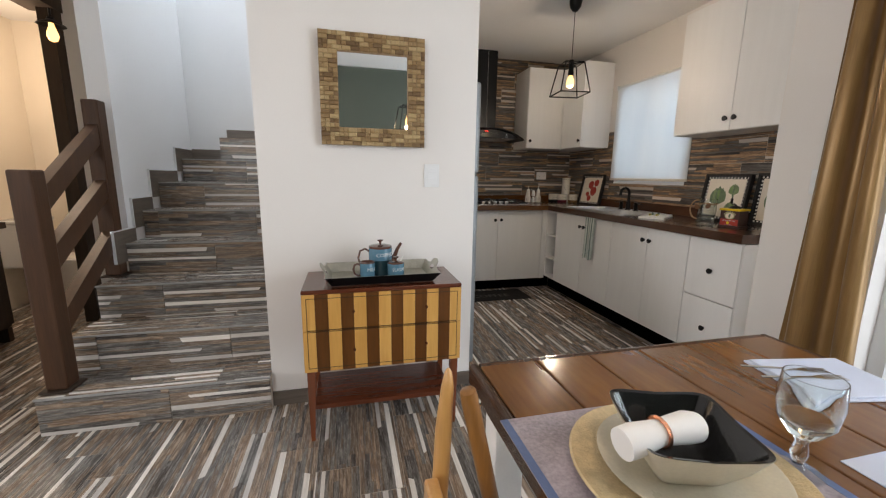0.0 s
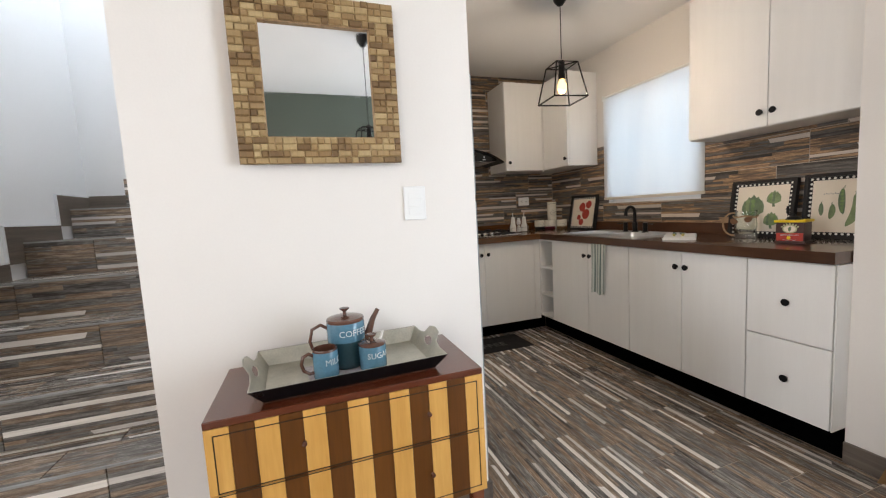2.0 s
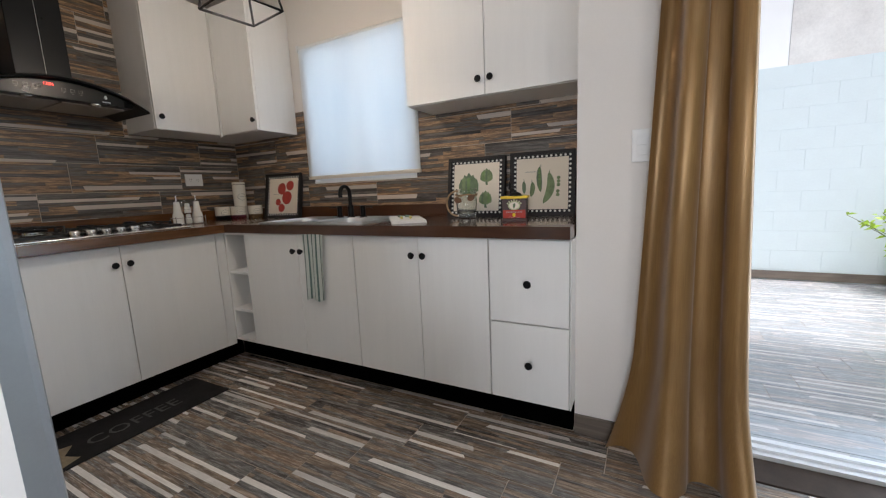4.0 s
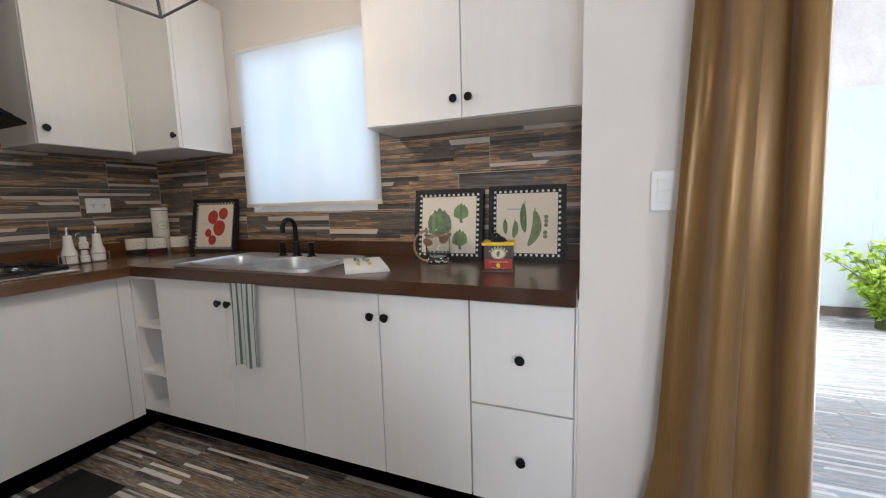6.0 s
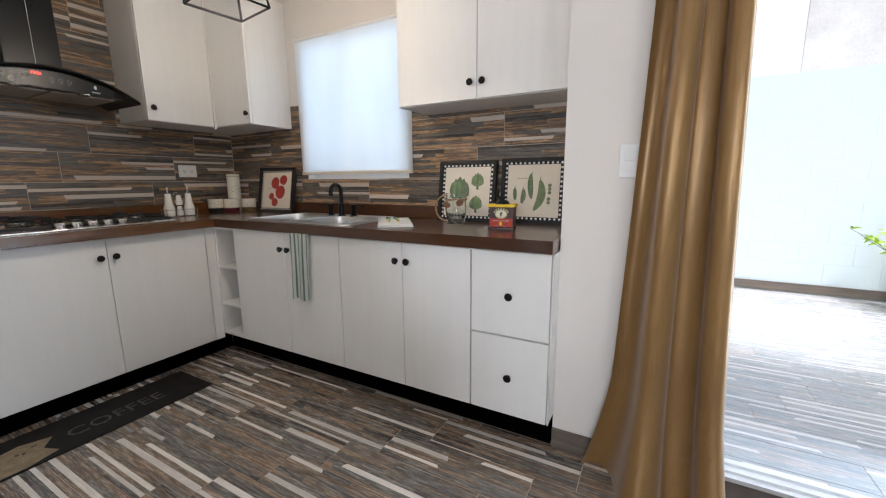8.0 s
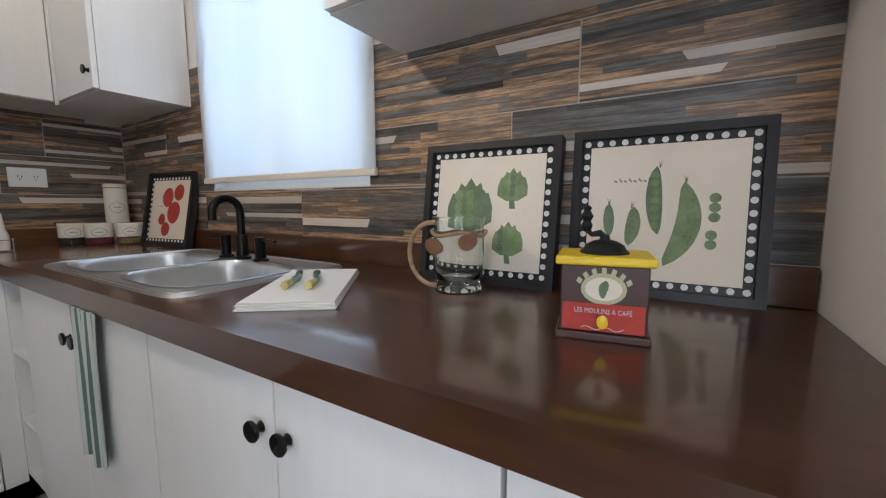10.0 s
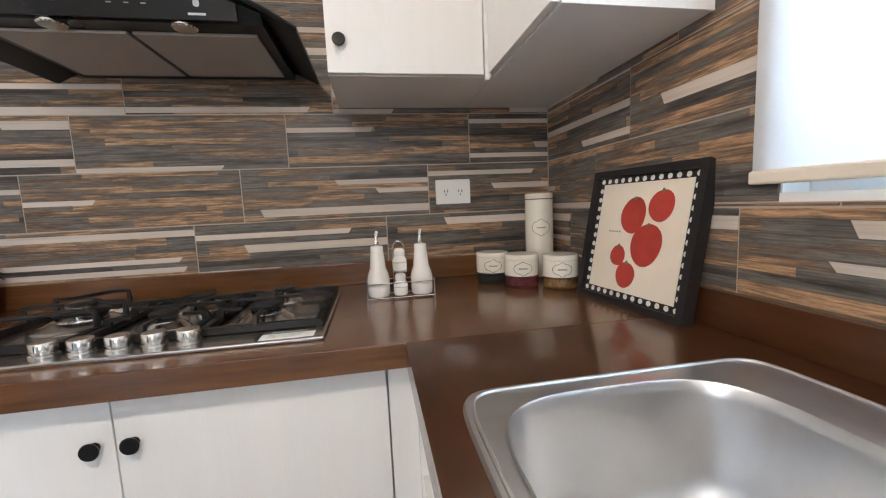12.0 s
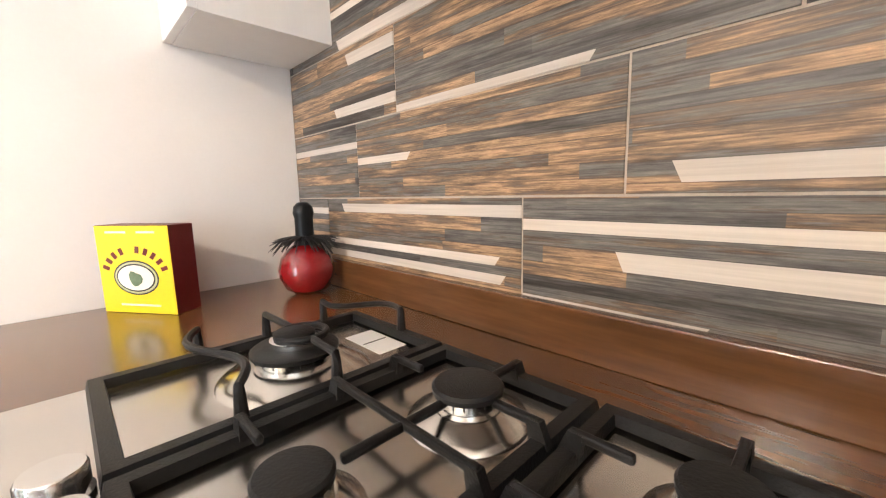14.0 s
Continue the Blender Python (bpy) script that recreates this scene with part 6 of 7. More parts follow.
def glazed_pot(name, x, y, r, h, label, word, size, turn, lid, handle, spout, category):
    p = thing(name, x, y, CTOP + 0.0066, label, category, "coffee set on the tray", turn)
    part("lower_body", lathe([(0, 0), (r * 0.9, 0), (r * 0.96, 0.003), (r, h * 0.1), (r, h * (0.55 if lid and spout else 0.12))], 36), "teal_dark" if spout else "teal", p, smooth=True)
    part("upper_body", lathe([(r, h * (0.55 if lid and spout else 0.12)), (r * 1.004, h * 0.56 if spout else h * 0.13), (r, h * 0.9), (r * 0.985, h * 0.93)], 36), "teal", p, "blue glazed band", True)
    p.scale = (1.06, 1.06, 1.08)
    if lid:
        l = part("lid", lathe([(r * 0.985, h * 0.93), (r * 1.0, h * 0.97), (r * 0.95, h * 1.0), (r * 0.5, h * 1.045), (0.006, h * 1.055), (0, h * 1.055)], 36), "brown_glaze", p, "brown glazed lid", True)
        part("lid_knob", lathe([(0.005, h * 1.05), (0.005, h * 1.05 + 0.010), (0.013, h * 1.05 + 0.016), (0.014, h * 1.05 + 0.019), (0, h * 1.05 + 0.022)], 18), "brown_glaze", l, smooth=True)
    else:
        part("rim", lathe([(r * 0.985, h * 0.93), (r * 1.0, h * 0.97), (r * 0.98, h), (r * 0.9, h), (r * 0.88, h * 0.6), (0, h * 0.58)], 36), "brown_glaze", p, "brown glazed rim and inside", True)
    if handle:
        a = handle
        pts = [(-r * 0.95, 0, h * 0.82), (-r * 1.3, 0, h * 0.92), (-r * 1.75, 0, h * 0.85), (-r * 1.9, 0, h * 0.62), (-r * 1.75, 0, h * 0.40), (-r * 1.3, 0, h * 0.26), (-r * 0.95, 0, h * 0.27)]
        part("handle", tube(pts, [0.0045] * 7, 10), "brown_glaze", p, "brown glazed handle", True)
    if spout:
        part("spout", tube([(r * 0.9, 0, h * 0.45), (r * 1.25, 0, h * 0.60), (r * 1.5, 0, h * 0.85), (r * 1.85, 0, h * 1.06)], [0.014, 0.011, 0.008, 0.006], 12), "brown_glaze", p, "brown glazed spout", True)
    part("lettering", words(word, size, 0.0005, pose(0, 0, h * 0.73 if spout else h * 0.6, 0, 0, 12 if spout else 25), bend=r * 1.006), "ink_white", p, "white painted lettering")
    return p


glazed_pot("coffee_pot", 0.700, 2.335, 0.052, 0.132, "blue and brown glazed coffee pot lettered COFFEE", "COFFEE", 0.024, 8, True, 1, True, "coffee pot")
glazed_pot("milk_jug", 0.634, 2.258, 0.032, 0.078, "small blue and brown milk jug lettered MILK", "MILK", 0.022, 14, False, 1, False, "jug")
glazed_pot("sugar_bowl", 0.765, 2.268, 0.037, 0.070, "small blue and brown sugar bowl lettered SUGAR", "SUGAR", 0.021, -4, True, 0, False, "sugar bowl")
spoon = thing("spoon", 0.79, 2.285, CTOP + 0.078, "white spoon handle sticking out of the sugar bowl", "spoon")
part("handle", tube([(-0.012, -0.008, -0.01), (0.005, 0.0, 0.012), (0.012, 0.006, 0.026)], 0.004, 8), "ceramic", spoon, smooth=True)

mirror = thing("wall_mirror", 0.690, 2.4995, 1.328, "square wall mirror in a woven leaf frame", "mirror")
MW, MH, MB = 0.245, 0.502, 0.083
part("backing", boxes((-MW + 0.004, MW - 0.004, -0.020, -0.001, 0.004, MH - 0.004)), "brown_box", mirror)
part("glass", box(-MW + MB, MW - MB, -0.024, -0.0205, MB, MH - MB), "mirror", mirror, "clear mirror glass")
part("frame_core", boxes((-MW + 0.003, -MW + MB, -0.034, -0.020, 0.003, MH - 0.003), (MW - MB, MW - 0.003, -0.034, -0.020, 0.003, MH - 0.003), (-MW + MB, MW - MB, -0.034, -0.020, 0.003, MB), (-MW + MB, MW - MB, -0.034, -0.020, MH - MB, MH - 0.003)), "rope", mirror)
rng = random.Random(11)
cell = 2 * MW / 24
rows_n = int(round(MH / cell))
ch_ = MH / rows_n
for r_ in range(rows_n):
    k = 0
    while k < 24:
        wide = 2 if rng.random() < 0.45 else 1
        inside = lambda q: 4 <= q < 20 and 4 <= r_ < rows_n - 4
        if k + wide > 24 or inside(k) or inside(k + wide - 1):
            wide = 1
        if not inside(k):
            me = piece_mesh("weave_strip", 0, cell * wide, 0, ch_, "weave", 0.007 + 0.002 * (rng.random() < 0.5), 0.0006, 0.0034)
            ob = new("weave_strip", me)
            ob.parent = mirror
            ob.matrix_basis = Matrix.Translation((-MW + k * cell, -0.033 - 0.001 * rng.random(), r_ * ch_)) @ Matrix(((1, 0, 0), (0, 0, -1), (0, 1, 0))).to_4x4()
        k += wide

# ---- stair rail ----
rail = thing("stair_rail", 0, 0, 0, "dark timber stair rail with two newels and three boards", "stair rail")


def newel(x0, x1, y0, y1, z0, z1):
    ob = part("newel", box(x0, x1, y0, y1, z0 + 0.012, z1, 0.008), "newel", rail, "square dark-stained newel post")
    part("base_plate", box(x0 - 0.018, x1 + 0.018, y0 - 0.018, y1 + 0.018, z0 + 0.0015, z0 + 0.012, 0.002), "dark_timber", ob)


newel(-0.814, -0.727, 2.506, 2.594, 0.182, 1.190)
newel(-0.880, -0.800, 3.190, 3.275, 0.555, 1.585)
for z0, z1 in ((1.055, 1.395), (0.785, 1.085), (0.48, 0.785)):
    bm = bmesh.new()
    ya, yb = 2.592, 3.192
    quad = [(ya, z0 - 0.055), (yb, z1 - 0.055), (yb, z1 + 0.055), (ya, z0 + 0.055)]
    lo = [bm.verts.new((-0.796 - (0.066 if y > 3 else 0), y, z)) for y, z in quad]
    hi = [bm.verts.new((-0.745 - (0.066 if y > 3 else 0), y, z)) for y, z in quad]
    bm.faces.new(lo[::-1])
    bm.faces.new(hi)
    for k in range(4):
        bm.faces.new((lo[k], lo[(k + 1) % 4], hi[(k + 1) % 4], hi[k]))
    part("board", bm, "newel", rail)

# ---- dining table and what lies on it ----
table = thing("dining_table", 1.285, 0.44, 0, "dining table with dark-grooved plank top and white legs", "table")
for k in range(6):
    x0 = -0.436 + k * 0.1455
    part("plank", box(x0 + 0.001, x0 + 0.1445, -0.862, 0.866, 0.722, 0.750, 0.004), "table", table)
part("groove", box(-0.434, 0.434, -0.860, 0.864, 0.716, 0.744), "line", table)
for r in ((-0.458, -0.4355, -0.882, 0.888), (0.4375, 0.459, -0.882, 0.888), (-0.4350, 0.4370, 0.8665, 0.888), (-0.4350, 0.4370, -0.882, -0.8625)):
    part("edge", box(*r, 0.694, 0.7492, 0.009), "table_edge", table, "rounded dark-stained table edge")
part("apron", boxes((-0.40, 0.40, 0.80, 0.822, 0.62, 0.722), (-0.40, 0.40, -0.822, -0.80, 0.62, 0.722), (-0.40, -0.378, -0.80, 0.80, 0.62, 0.722), (0.378, 0.40, -0.80, 0.80, 0.62, 0.722)), "white_wood", table)
for sx in (-1, 1):
    for sy in (-1, 1):
        part("leg", box(sx * 0.39 - 0.035, sx * 0.39 + 0.035, sy * 0.81 - 0.035, sy * 0.81 + 0.035, 0, 0.722, 0.004), "white_wood", table)

chair = thing("dining_chair", 0.70, 0.85, 0, "honey-coloured wooden folding chair pushed up to the table", "chair")
for sy in (-0.18, 0.18):
    part("back_post", tube([(-0.045, sy, 0.0), (-0.022, sy, 0.45), (-0.008, sy, 0.80), (-0.003, sy, 0.872), (-0.002, sy, 0.895), (-0.002, sy, 0.902)], [0.014, 0.014, 0.0135, 0.010, 0.006, 0.002], 14), "chair", chair, "pale honey-coloured post with a pointed tip", True)
    leg = part("folding_leg", tube([(0.26, sy - 0.012, 0.0), (0.12, sy - 0.012, 0.45), (0.029, sy - 0.012, 0.855), (0.026, sy - 0.012, 0.868), (0.025, sy - 0.012, 0.871)], [0.014, 0.014, 0.014, 0.0125, 0.008], 14), "chair_dark", chair, "darker amber folding leg", True)
    part("bolt", lathe([(0, 0.0), (0.006, 0.0), (0.006, 0.003), (0.003, 0.005), (0, 0.005)], 12, pose(0.0435, sy - 0.012, 0.845, 0, 90, 0)), "chrome", leg)
for z in (0.60, 0.70):
    part("back_slat", box(-0.042, -0.020, -0.165, 0.165, z - 0.030, z + 0.030, 0.004), "chair", chair)
part("seat", box(-0.02, 0.36, -0.16, 0.16, 0.44, 0.462, 0.006), "chair", chair)
for x in (0.04, 0.30):
    part("seat_rail", box(x, x + 0.03, -0.16, 0.16, 0.405, 0.44, 0.003), "chair_dark", chair)

TT = 0.7505
pm = thing("placemat", 1.03, 0.885, TT, "printed lilac placemat with a blue border on the table", "placemat")
part("sheet", box(-0.215, 0.215, -0.16, 0.21, 0.0003, 0.002), "placemat", pm)
for x0 in (-0.215, 0.200):
    part("border", box(x0, x0 + 0.015, -0.16, 0.21, 0.002, 0.0024), "placemat_blue", pm)
for k in range(4):
    part("print_figure", prism(blob(-0.12 + 0.012 * k, 0.10 - 0.035 * k, 0.035, 0.010, 10, 40, 0.2, k), 0.002, 0.0024), ("nuts", "brown_box", "tag", "paper")[k], pm)
ch = thing("charger_plate", 1.040, 0.912, TT + 0.0026, "round woven straw charger plate", "plate")
part("plate", lathe([(0, 0.0), (0.11, 0.0), (0.165, 0.008), (0.168, 0.011), (0.165, 0.013), (0.11, 0.006), (0, 0.005)], 48), "charger", ch, smooth=True)
pl = thing("dinner_plate", 1.042, 0.914, TT + 0.0085, "beige stoneware dinner plate on the charger", "plate")
part("plate", lathe([(0, 0.0), (0.085, 0.0), (0.125, 0.014), (0.127, 0.017), (0.124, 0.018), (0.085, 0.006), (0, 0.005)], 48), "stone_plate", pl, smooth=True)
bw = thing("square_bowl", 1.030, 0.920, TT + 0.0145, "square bowl, black inside and beige outside", "bowl", turn=-17)
bw.scale = (0.92, 0.92, 1.12)
for matname, f0, f1, nm in (("stone_plate", 1.0, 1.0, "outside"), ("black_gloss", 0.985, 0.98, "inside")):
    bm = bmesh.new()
    rings = []
    prof = ((0.045, 0.0), (0.050, 0.004), (0.075, 0.035), (0.092, 0.062)) if nm == "outside" else ((0.0915, 0.0625), (0.086, 0.061), (0.070, 0.036), (0.045, 0.008))
    for r, z in prof:
        rings.append([bm.verts.new((x, y, z + (0.004 * abs(x * y) / (r * r) * (z > 0.05)))) for x, y in superellipse(0, 0, r, r, 7, 40)])
    for a, b in zip(rings, rings[1:]):
        for k in range(40):
            bm.faces.new((a[k], a[(k + 1) % 40], b[(k + 1) % 40], b[k]))
    bm.faces.new(rings[0] if nm == "outside" else rings[-1])
    part(nm, bm, matname, bw, smooth=True)
nr = thing("rolled_napkin", 0.975, 0.905, TT + 0.082, "rolled white napkin in a copper ring on the bowl", "napkin", turn=4)
nr.scale = (0.85, 0.85, 0.85)
part("roll", tube([(-0.075, 0, 0.0), (-0.05, 0, 0.003), (0.0, 0, 0.006), (0.06, 0, 0.004), (0.08, 0, 0.0)], [0.026, 0.027, 0.021, 0.027, 0.025], 18), "linen", nr, smooth=True)
part("ring", tube([(0.0, 0.0245 * math.cos(a * 0.3927), 0.006 + 0.0245 * math.sin(a * 0.3927)) for a in range(16)], 0.0035, 8, True), "copper", nr, "copper napkin ring", True)


def goblet(x, y, s):
    g = thing("wine_glass", x, y, TT + 0.001, "clear cut-glass goblet standing on the table", "glass", "table glasses")
    part("bowl", lathe([(0, 0.060 * s), (0.020, 0.062 * s), (0.036, 0.085 * s), (0.040, 0.115 * s), (0.037, 0.150 * s), (0.0355, 0.150 * s), (0.0385, 0.115 * s), (0.034, 0.087 * s), (0, 0.068 * s)], 28), "glass", g, smooth=True)
    part("stem", lathe([(0.033, 0.0), (0.034, 0.002), (0.012, 0.008), (0.007, 0.016), (0.012, 0.030 * s), (0.008, 0.048 * s), (0.012, 0.058 * s), (0, 0.0605 * s)], 24), "glass", g, smooth=True)
    return g


goblet(1.215, 0.880, 1.05)
goblet(1.42, 0.80, 1.25)
goblet(1.34, 0.70, 1.0)
nb = thing("napkin", 1.59, 1.075, TT, "pale blue folded napkin laid with steel forks", "napkin", turn=-10)
part("fold", box(-0.115, 0.125, -0.085, 0.095, 0.0002, 0.006, 0.002), "napkin_blue", nb)
part("fold", box(-0.105, 0.12, -0.08, 0.09, 0.006, 0.010, 0.002), "napkin_blue", nb)
for k, y in enumerate((0.035, -0.005)):
    fk = thing("fork", 1.55, 1.08 + y, TT + 0.0115, "steel fork lying on the blue napkin", "fork", "cutlery", turn=160 + 6 * k)
    part("handle", box(0.0, 0.115, -0.004, 0.004, 0, 0.003, 0.001), "chrome", fk)
    part("neck", prism([(0.0, -0.004), (0.0, 0.004), (-0.025, 0.011), (-0.025, -0.011)], 0, 0.0025), "chrome", fk)
    for q in range(4):
        part("tine", box(-0.07, -0.025, -0.011 + q * 0.0063, -0.0082 + q * 0.0063, 0, 0.0025), "chrome", fk)
pm2 = thing("placemat", 1.52, 0.68, TT, "pale printed placemat across the table", "placemat")
part("sheet", box(-0.21, 0.20, -0.20, 0.20, 0.0003, 0.002), "napkin_blue", pm2)

# ---- bathroom ----
van = thing("vanity", -2.00, 3.45, 0, "dark timber vanity cabinet with a plank top", "vanity")
part("body", box(-0.28, 0.22, -0.30, 0.30, 0.10, 0.79, 0.005), "dark_timber", van)
part("top", box(-0.29, 0.26, -0.35, 0.35, 0.79, 0.835, 0.006), "dark_timber", van)
for y0, y1 in ((-0.295, -0.005), (0.005, 0.295)):
    d = part("door", box(0.221, 0.238, y0, y1, 0.12, 0.77, 0.004), "dark_timber", van)
    part("handle", tube([(0.238, (y0 + y1) / 2 - 0.04, 0.66), (0.258, (y0 + y1) / 2 - 0.02, 0.655), (0.258, (y0 + y1) / 2 + 0.02, 0.655), (0.238, (y0 + y1) / 2 + 0.04, 0.66)], 0.005, 8), "black", d)
for y in (-0.27, 0.27):
    for x in (-0.25, 0.2):
        part("foot", box(x - 0.03, x + 0.03, y - 0.03 + (0.02 if y < 0 else 0), y + 0.03 - (0.02 if y > 0 else 0), 0, 0.10), "dark_timber", van)
basin = thing("washbasin", -2.04, 3.60, 0.835, "round white vessel washbasin on the vanity", "washbasin")
part("bowl", lathe([(0, 0.0), (0.09, 0.0), (0.14, 0.03), (0.185, 0.10), (0.20, 0.15), (0.194, 0.152), (0.175, 0.10), (0.13, 0.04), (0, 0.02)], 36), "porcelain", basin, smooth=True)
soap = thing("soap_dish", -1.86, 3.73, 0.835, "small dark dish with a pale soap bar", "soap dish")
part("dish", lathe([(0, 0), (0.05, 0), (0.072, 0.010), (0.074, 0.014), (0.05, 0.006), (0, 0.005)], 28), "dark_timber", soap, smooth=True)
part("soap", box(-0.035, 0.035, -0.025, 0.025, 0.006, 0.030, 0.008), "enamel", soap, "cream soap bar", True)
wc = thing("toilet", -1.945, 4.66, 0, "white porcelain toilet with a closed lid", "toilet")
part("bowl", lathe([(0.12, 0.0), (0.13, 0.04), (0.12, 0.16), (0.16, 0.30), (0.195, 0.385), (0.19, 0.40), (0, 0.40)], 32, None, 1.0), "porcelain", wc, smooth=True)
part("lid", lathe([(0, 0.402), (0.20, 0.402), (0.205, 0.41), (0.20, 0.425), (0, 0.43)], 32), "porcelain", wc, smooth=True)
part("cistern", box(-0.34, -0.17, -0.20, 0.20, 0.36, 0.74, 0.02), "porcelain", wc)
part("cistern_lid", box(-0.345, -0.165, -0.205, 0.205, 0.74, 0.77, 0.008), "porcelain", wc)
pic = thing("framed_picture", -2.298, 4.44, 1.497, "dark framed print of a grey figure on pale ground", "picture", turn=90)
part("frame", boxes((-0.15, -0.122, -0.022, -0.001, -0.20, 0.20), (0.122, 0.15, -0.022, -0.001, -0.20, 0.20), (-0.122, 0.122, -0.022, -0.001, -0.20, -0.172), (-0.122, 0.122, -0.022, -0.001, 0.172, 0.20)), "picture_grey", pic)
part("sheet", box(-0.122, 0.122, -0.010, -0.002, -0.172, 0.172), "picture_sky", pic)
part("figure", prism(blob(0.0, -0.01, 0.085, 0.045, 18, -18, 0.25, 9), 0, 0.001, pose(0, -0.010, 0, 90, 0, 0)), "picture_grey", pic)
part("figure", prism(blob(-0.045, 0.04, 0.03, 0.04, 14, 10, 0.2, 4), 0, 0.001, pose(0, -0.0112, 0, 90, 0, 0)), "picture_grey", pic)
bl = thing("wall_lamp", -1.415, 3.985, 2.13, "black cone lamp with a lit clear bulb on the doorway beam", "lamp")
part("arm", tube([(0.0, 0.02, 0.12), (0.03, -0.03, 0.14), (0.07, -0.10, 0.12), (0.08, -0.12, 0.05)], 0.007, 10), "black", bl, smooth=True)
part("shade", lathe([(0.018, 0.06), (0.022, 0.045), (0.075, 0.015), (0.078, 0.010), (0.070, 0.010), (0.02, 0.035), (0, 0.04)], 28, pose(0.08, -0.12, 0)), "black", bl, "flat black cone shade", True)
part("bulb", lathe([(0.012, 0.03), (0.016, 0.005), (0.030, -0.04), (0.031, -0.06), (0.022, -0.085), (0, -0.095)], 24, pose(0.08, -0.12, 0)), "bulb", bl, "glowing clear bulb", True)

# ---- plant in the yard ----
plant = thing("shrub", 5.80, -0.28, -0.011, "bright yellow-green shrub against the yard wall", "shrub")
rng = random.Random(21)
bm, bs = bmesh.new(), bmesh.new()
for k in range(64):
    a, lean, ln = rng.uniform(0, 6.283), rng.uniform(0.1, 0.85), rng.uniform(0.35, 0.85)
    pts = [(lean * ln * t * t * math.cos(a) + 0.07 * math.cos(a * 3), lean * ln * t * t * math.sin(a) + 0.07 * math.sin(a * 3), ln * (t - 0.18 * t * t * lean)) for t in (0, 0.3, 0.6, 1.0)]
    add_tube(bs, pts, [0.006, 0.005, 0.004, 0.002], 5)
    for q in range(34):
        t = rng.uniform(0.25, 1.02)
        p = Vector((lean * ln * t * t * math.cos(a) + 0.07 * math.cos(a * 3), lean * ln * t * t * math.sin(a) + 0.07 * math.sin(a * 3), ln * (t - 0.18 * t * t * lean)))
        d = Vector((rng.uniform(-1, 1), rng.uniform(-1, 1), rng.uniform(-0.3, 0.8))).normalized()
        s = d.orthogonal().normalized() * rng.uniform(0.010, 0.018)
        L = rng.uniform(0.04, 0.085)
        v = [bm.verts.new(p), bm.verts.new(p + d * L * 0.45 + s), bm.verts.new(p + d * L - Vector((0, 0, 0.01))), bm.verts.new(p + d * L * 0.45 - s)]
        bm.faces.new(v)
part("stems", bs, "stem", plant)
tagged(part("leaves", bm, "leaf", plant), kind="stuff")

# ---- tiles of the floors, walls and stairs ----
TF, TW = "tile_floor", "tile_wall"
Z = (0, 0, 1)
lay("tile", floor, (0, 0, -0.007), (0, 1, 0), (-1, 0, 0), -0.72, 4.32, -2.704, -0.2, TF, ref=(0.1, -2.66))
lay("tile", floor, (0, 0, -0.007), (0, 1, 0), (-1, 0, 0), -0.72, 2.50, -0.2, 0.9, TF, ref=(0.1, -2.66))
lay("tile", floor, (0, 0, -0.007), (0, 1, 0), (-1, 0, 0), -0.72, 4.54, 0.9, 1.43, TF, ref=(0.1, -2.66))
lay("tile", floor, (0, 0, -0.007), (0, 1, 0), (-1, 0, 0), 2.34, 5.04, 1.43, 2.29, TF, ref=(0.1, -2.66))
lay("tile", floor, (0, 0, -0.007), (0, 1, 0), (-1, 0, 0), -0.72, 2.19, 1.43, 4.19, TF, ref=(0.1, -2.66))
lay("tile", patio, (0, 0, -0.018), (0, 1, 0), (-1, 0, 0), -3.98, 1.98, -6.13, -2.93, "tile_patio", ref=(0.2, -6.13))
lay("tile", wall_hood, (0, YH + 0.007, 0), (1, 0, 0), Z, 1.175, XW, 0.97, CEIL, TW, ref=(1.97, 0.963))
lay("tile", grout_panel, (XW + 0.007, 0, 0), (0, -1, 0), Z, -YH, -2.10, 0.97, 1.66, TW, ref=(-2.83, 0.963), holes=((-4.000, -3.132, 1.145, 2.08),))
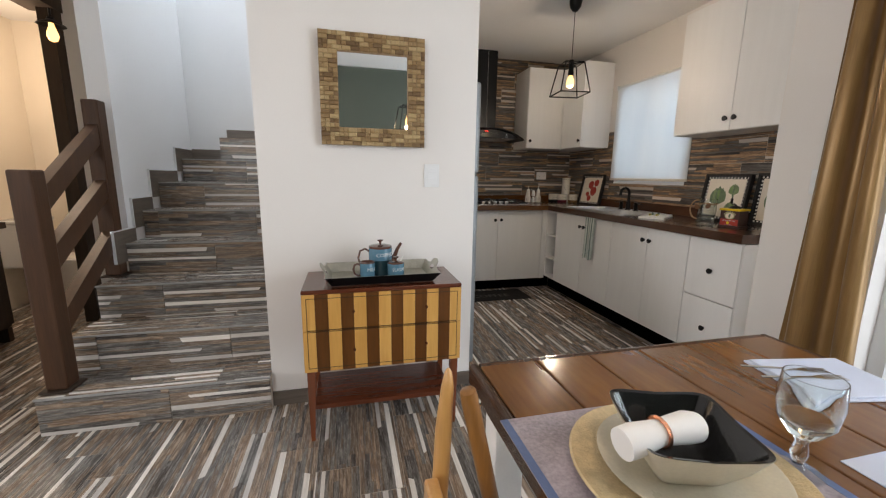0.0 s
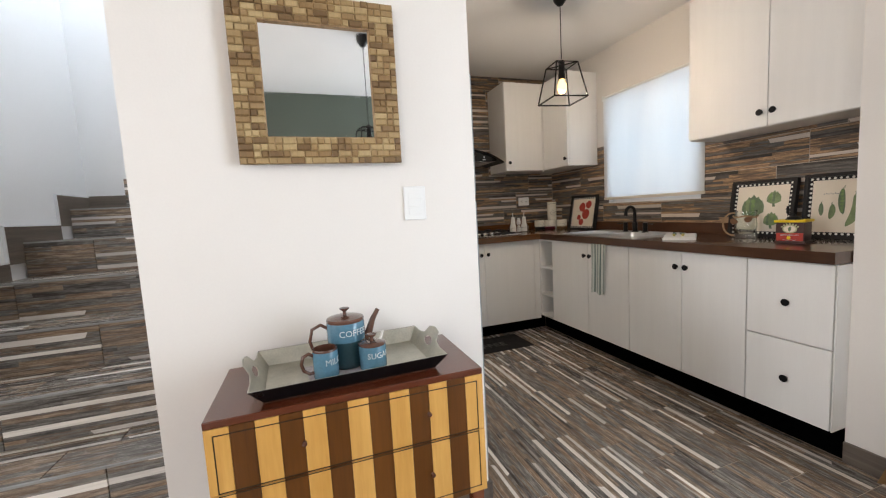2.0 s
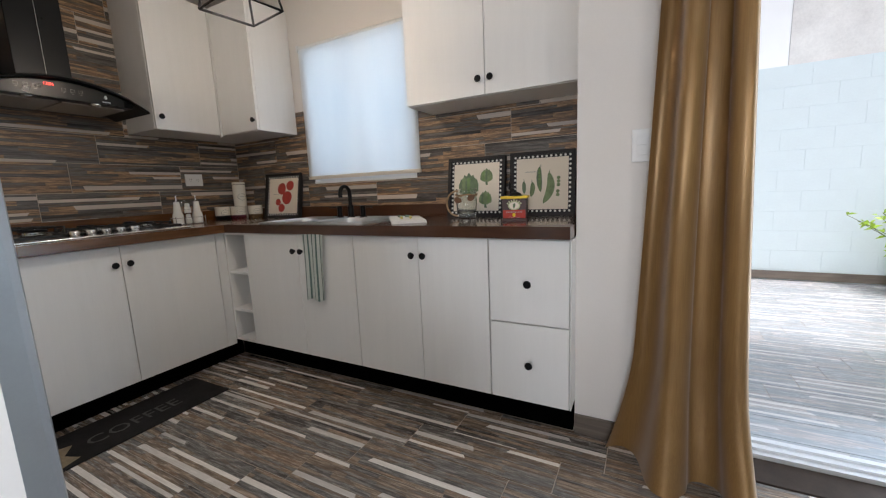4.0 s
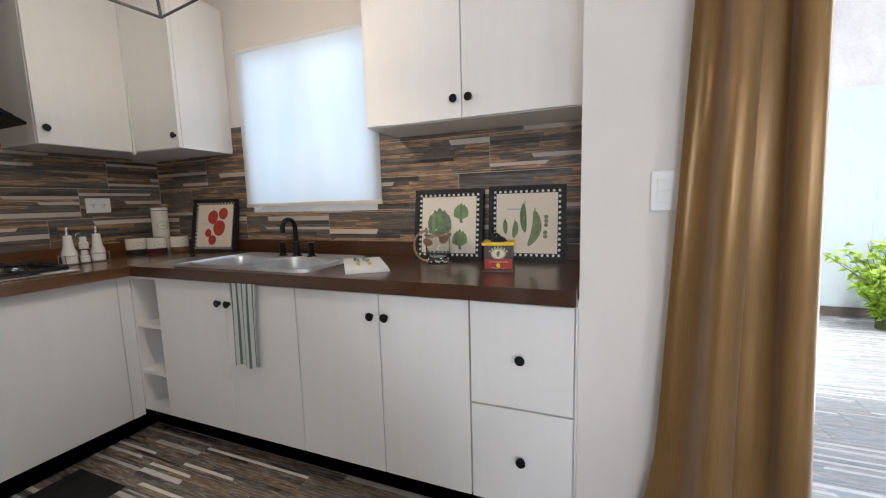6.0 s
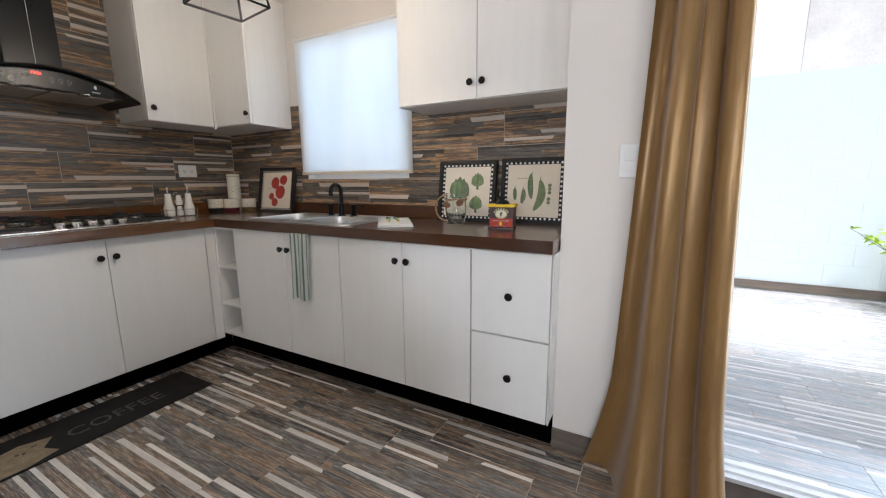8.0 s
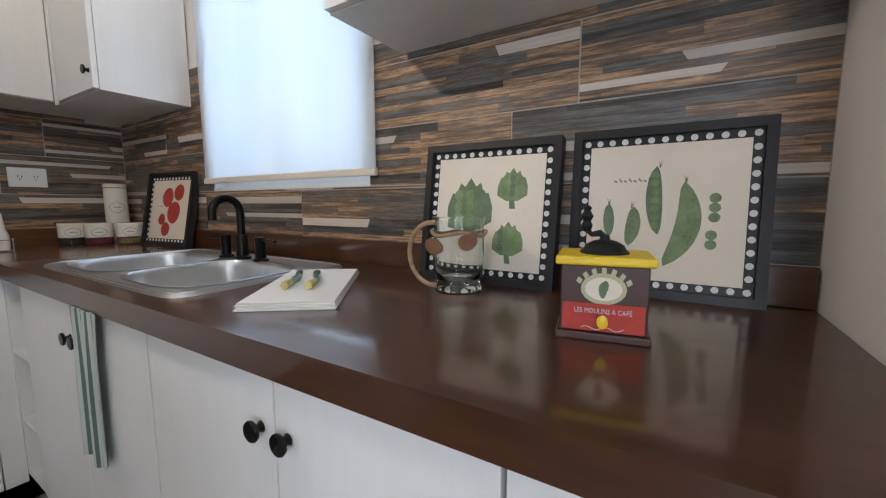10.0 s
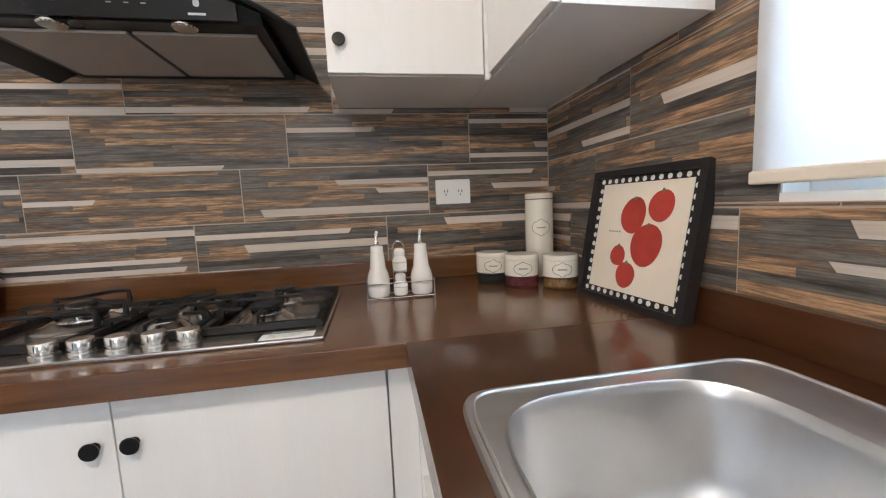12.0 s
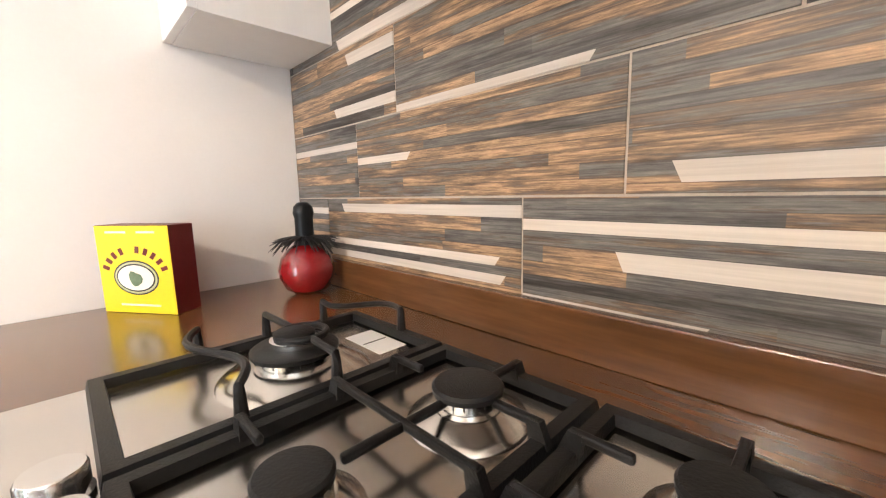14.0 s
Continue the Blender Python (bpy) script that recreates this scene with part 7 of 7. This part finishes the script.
for k, (y, z) in enumerate(STEPS):
    low = 0 if k == 0 else STEPS[k - 1][1]
    x0 = -0.825 if k < 3 else -0.80
    lay("tile", stairs, (0, y + 0.007, 0), (1, 0, 0), Z, x0, 0.15, low, z - 0.001, TF, width=z - low, ref=(-0.3 + 0.21 * (k % 3), low), step=0)
    lay("tile", stairs, (0, 0, z - 0.007), (1, 0, 0), (0, 1, 0), x0, 0.15, y, edges_y[k + 1], TF, ref=(-0.1 - 0.17 * (k % 4), y))
lay("tile", stairs, (-0.818, 0, 0), (0, -1, 0), Z, -3.30, -2.457, 0, 0.172, TF, width=0.176, ref=(-2.9, 0), step=0)
lay("tile", stairs, (-0.818, 0, 0), (0, -1, 0), Z, -3.30, -2.722, 0.184, 0.357, TF, width=0.19, ref=(-3.0, 0.184), step=0)
lay("tile", stairs, (-0.818, 0, 0), (0, -1, 0), Z, -3.30, -2.992, 0.369, 0.545, TF, width=0.19, ref=(-3.2, 0.369), step=0)
lay("tile", stairs, (0, 4.304, 0), (1, 0, 0), Z, -0.50, 0.15, 1.30, 1.487, TF, width=0.19, ref=(-0.5, 1.30), step=0)
for k in range(3, 7):
    y, z = STEPS[k]
    low = STEPS[k - 1][1]
    part("skirting", boxes((-0.81, -0.797, y - 0.12, edges_y[k + 1] - 0.12 if k < 6 else 4.55, z - 0.02, z + 0.085), (-0.81, -0.797, y - 0.12, y + 0.005, low + 0.08, z - 0.02)), "skirting", stairs)
    part("skirting_edge", boxes((-0.81, -0.795, y - 0.125, (edges_y[k + 1] - 0.12) if k < 6 else 4.55, z + 0.085, z + 0.092), (-0.81, -0.795, y - 0.127, y - 0.120, low + 0.085, z + 0.085)), "alu", stairs)
part("skirting", boxes((-0.797, -0.50, 4.537, 4.55, 1.30, 1.395), (-0.50, 0.15, 4.537, 4.55, 1.48, 1.575)), "skirting", stairs)
for k, (y, z) in enumerate(STEPS):
    x0 = -0.828 if k < 3 else -0.797
    part("nosing", box(x0, 0.15, y - 0.003, y + 0.006, z - 0.006, z + 0.002), "label_grey", stairs)
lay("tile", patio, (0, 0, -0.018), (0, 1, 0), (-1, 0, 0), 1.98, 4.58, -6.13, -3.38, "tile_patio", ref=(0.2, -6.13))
lay("block", yard, (6.16, 0, 0), (0, -1, 0), Z, -3.4, 2.2, 0.0, 2.10, "block", length=0.40, width=0.20, ref=(0.1, 0.10), step=0.5, thick=0.002, gap=0.002, edge=0.0008)
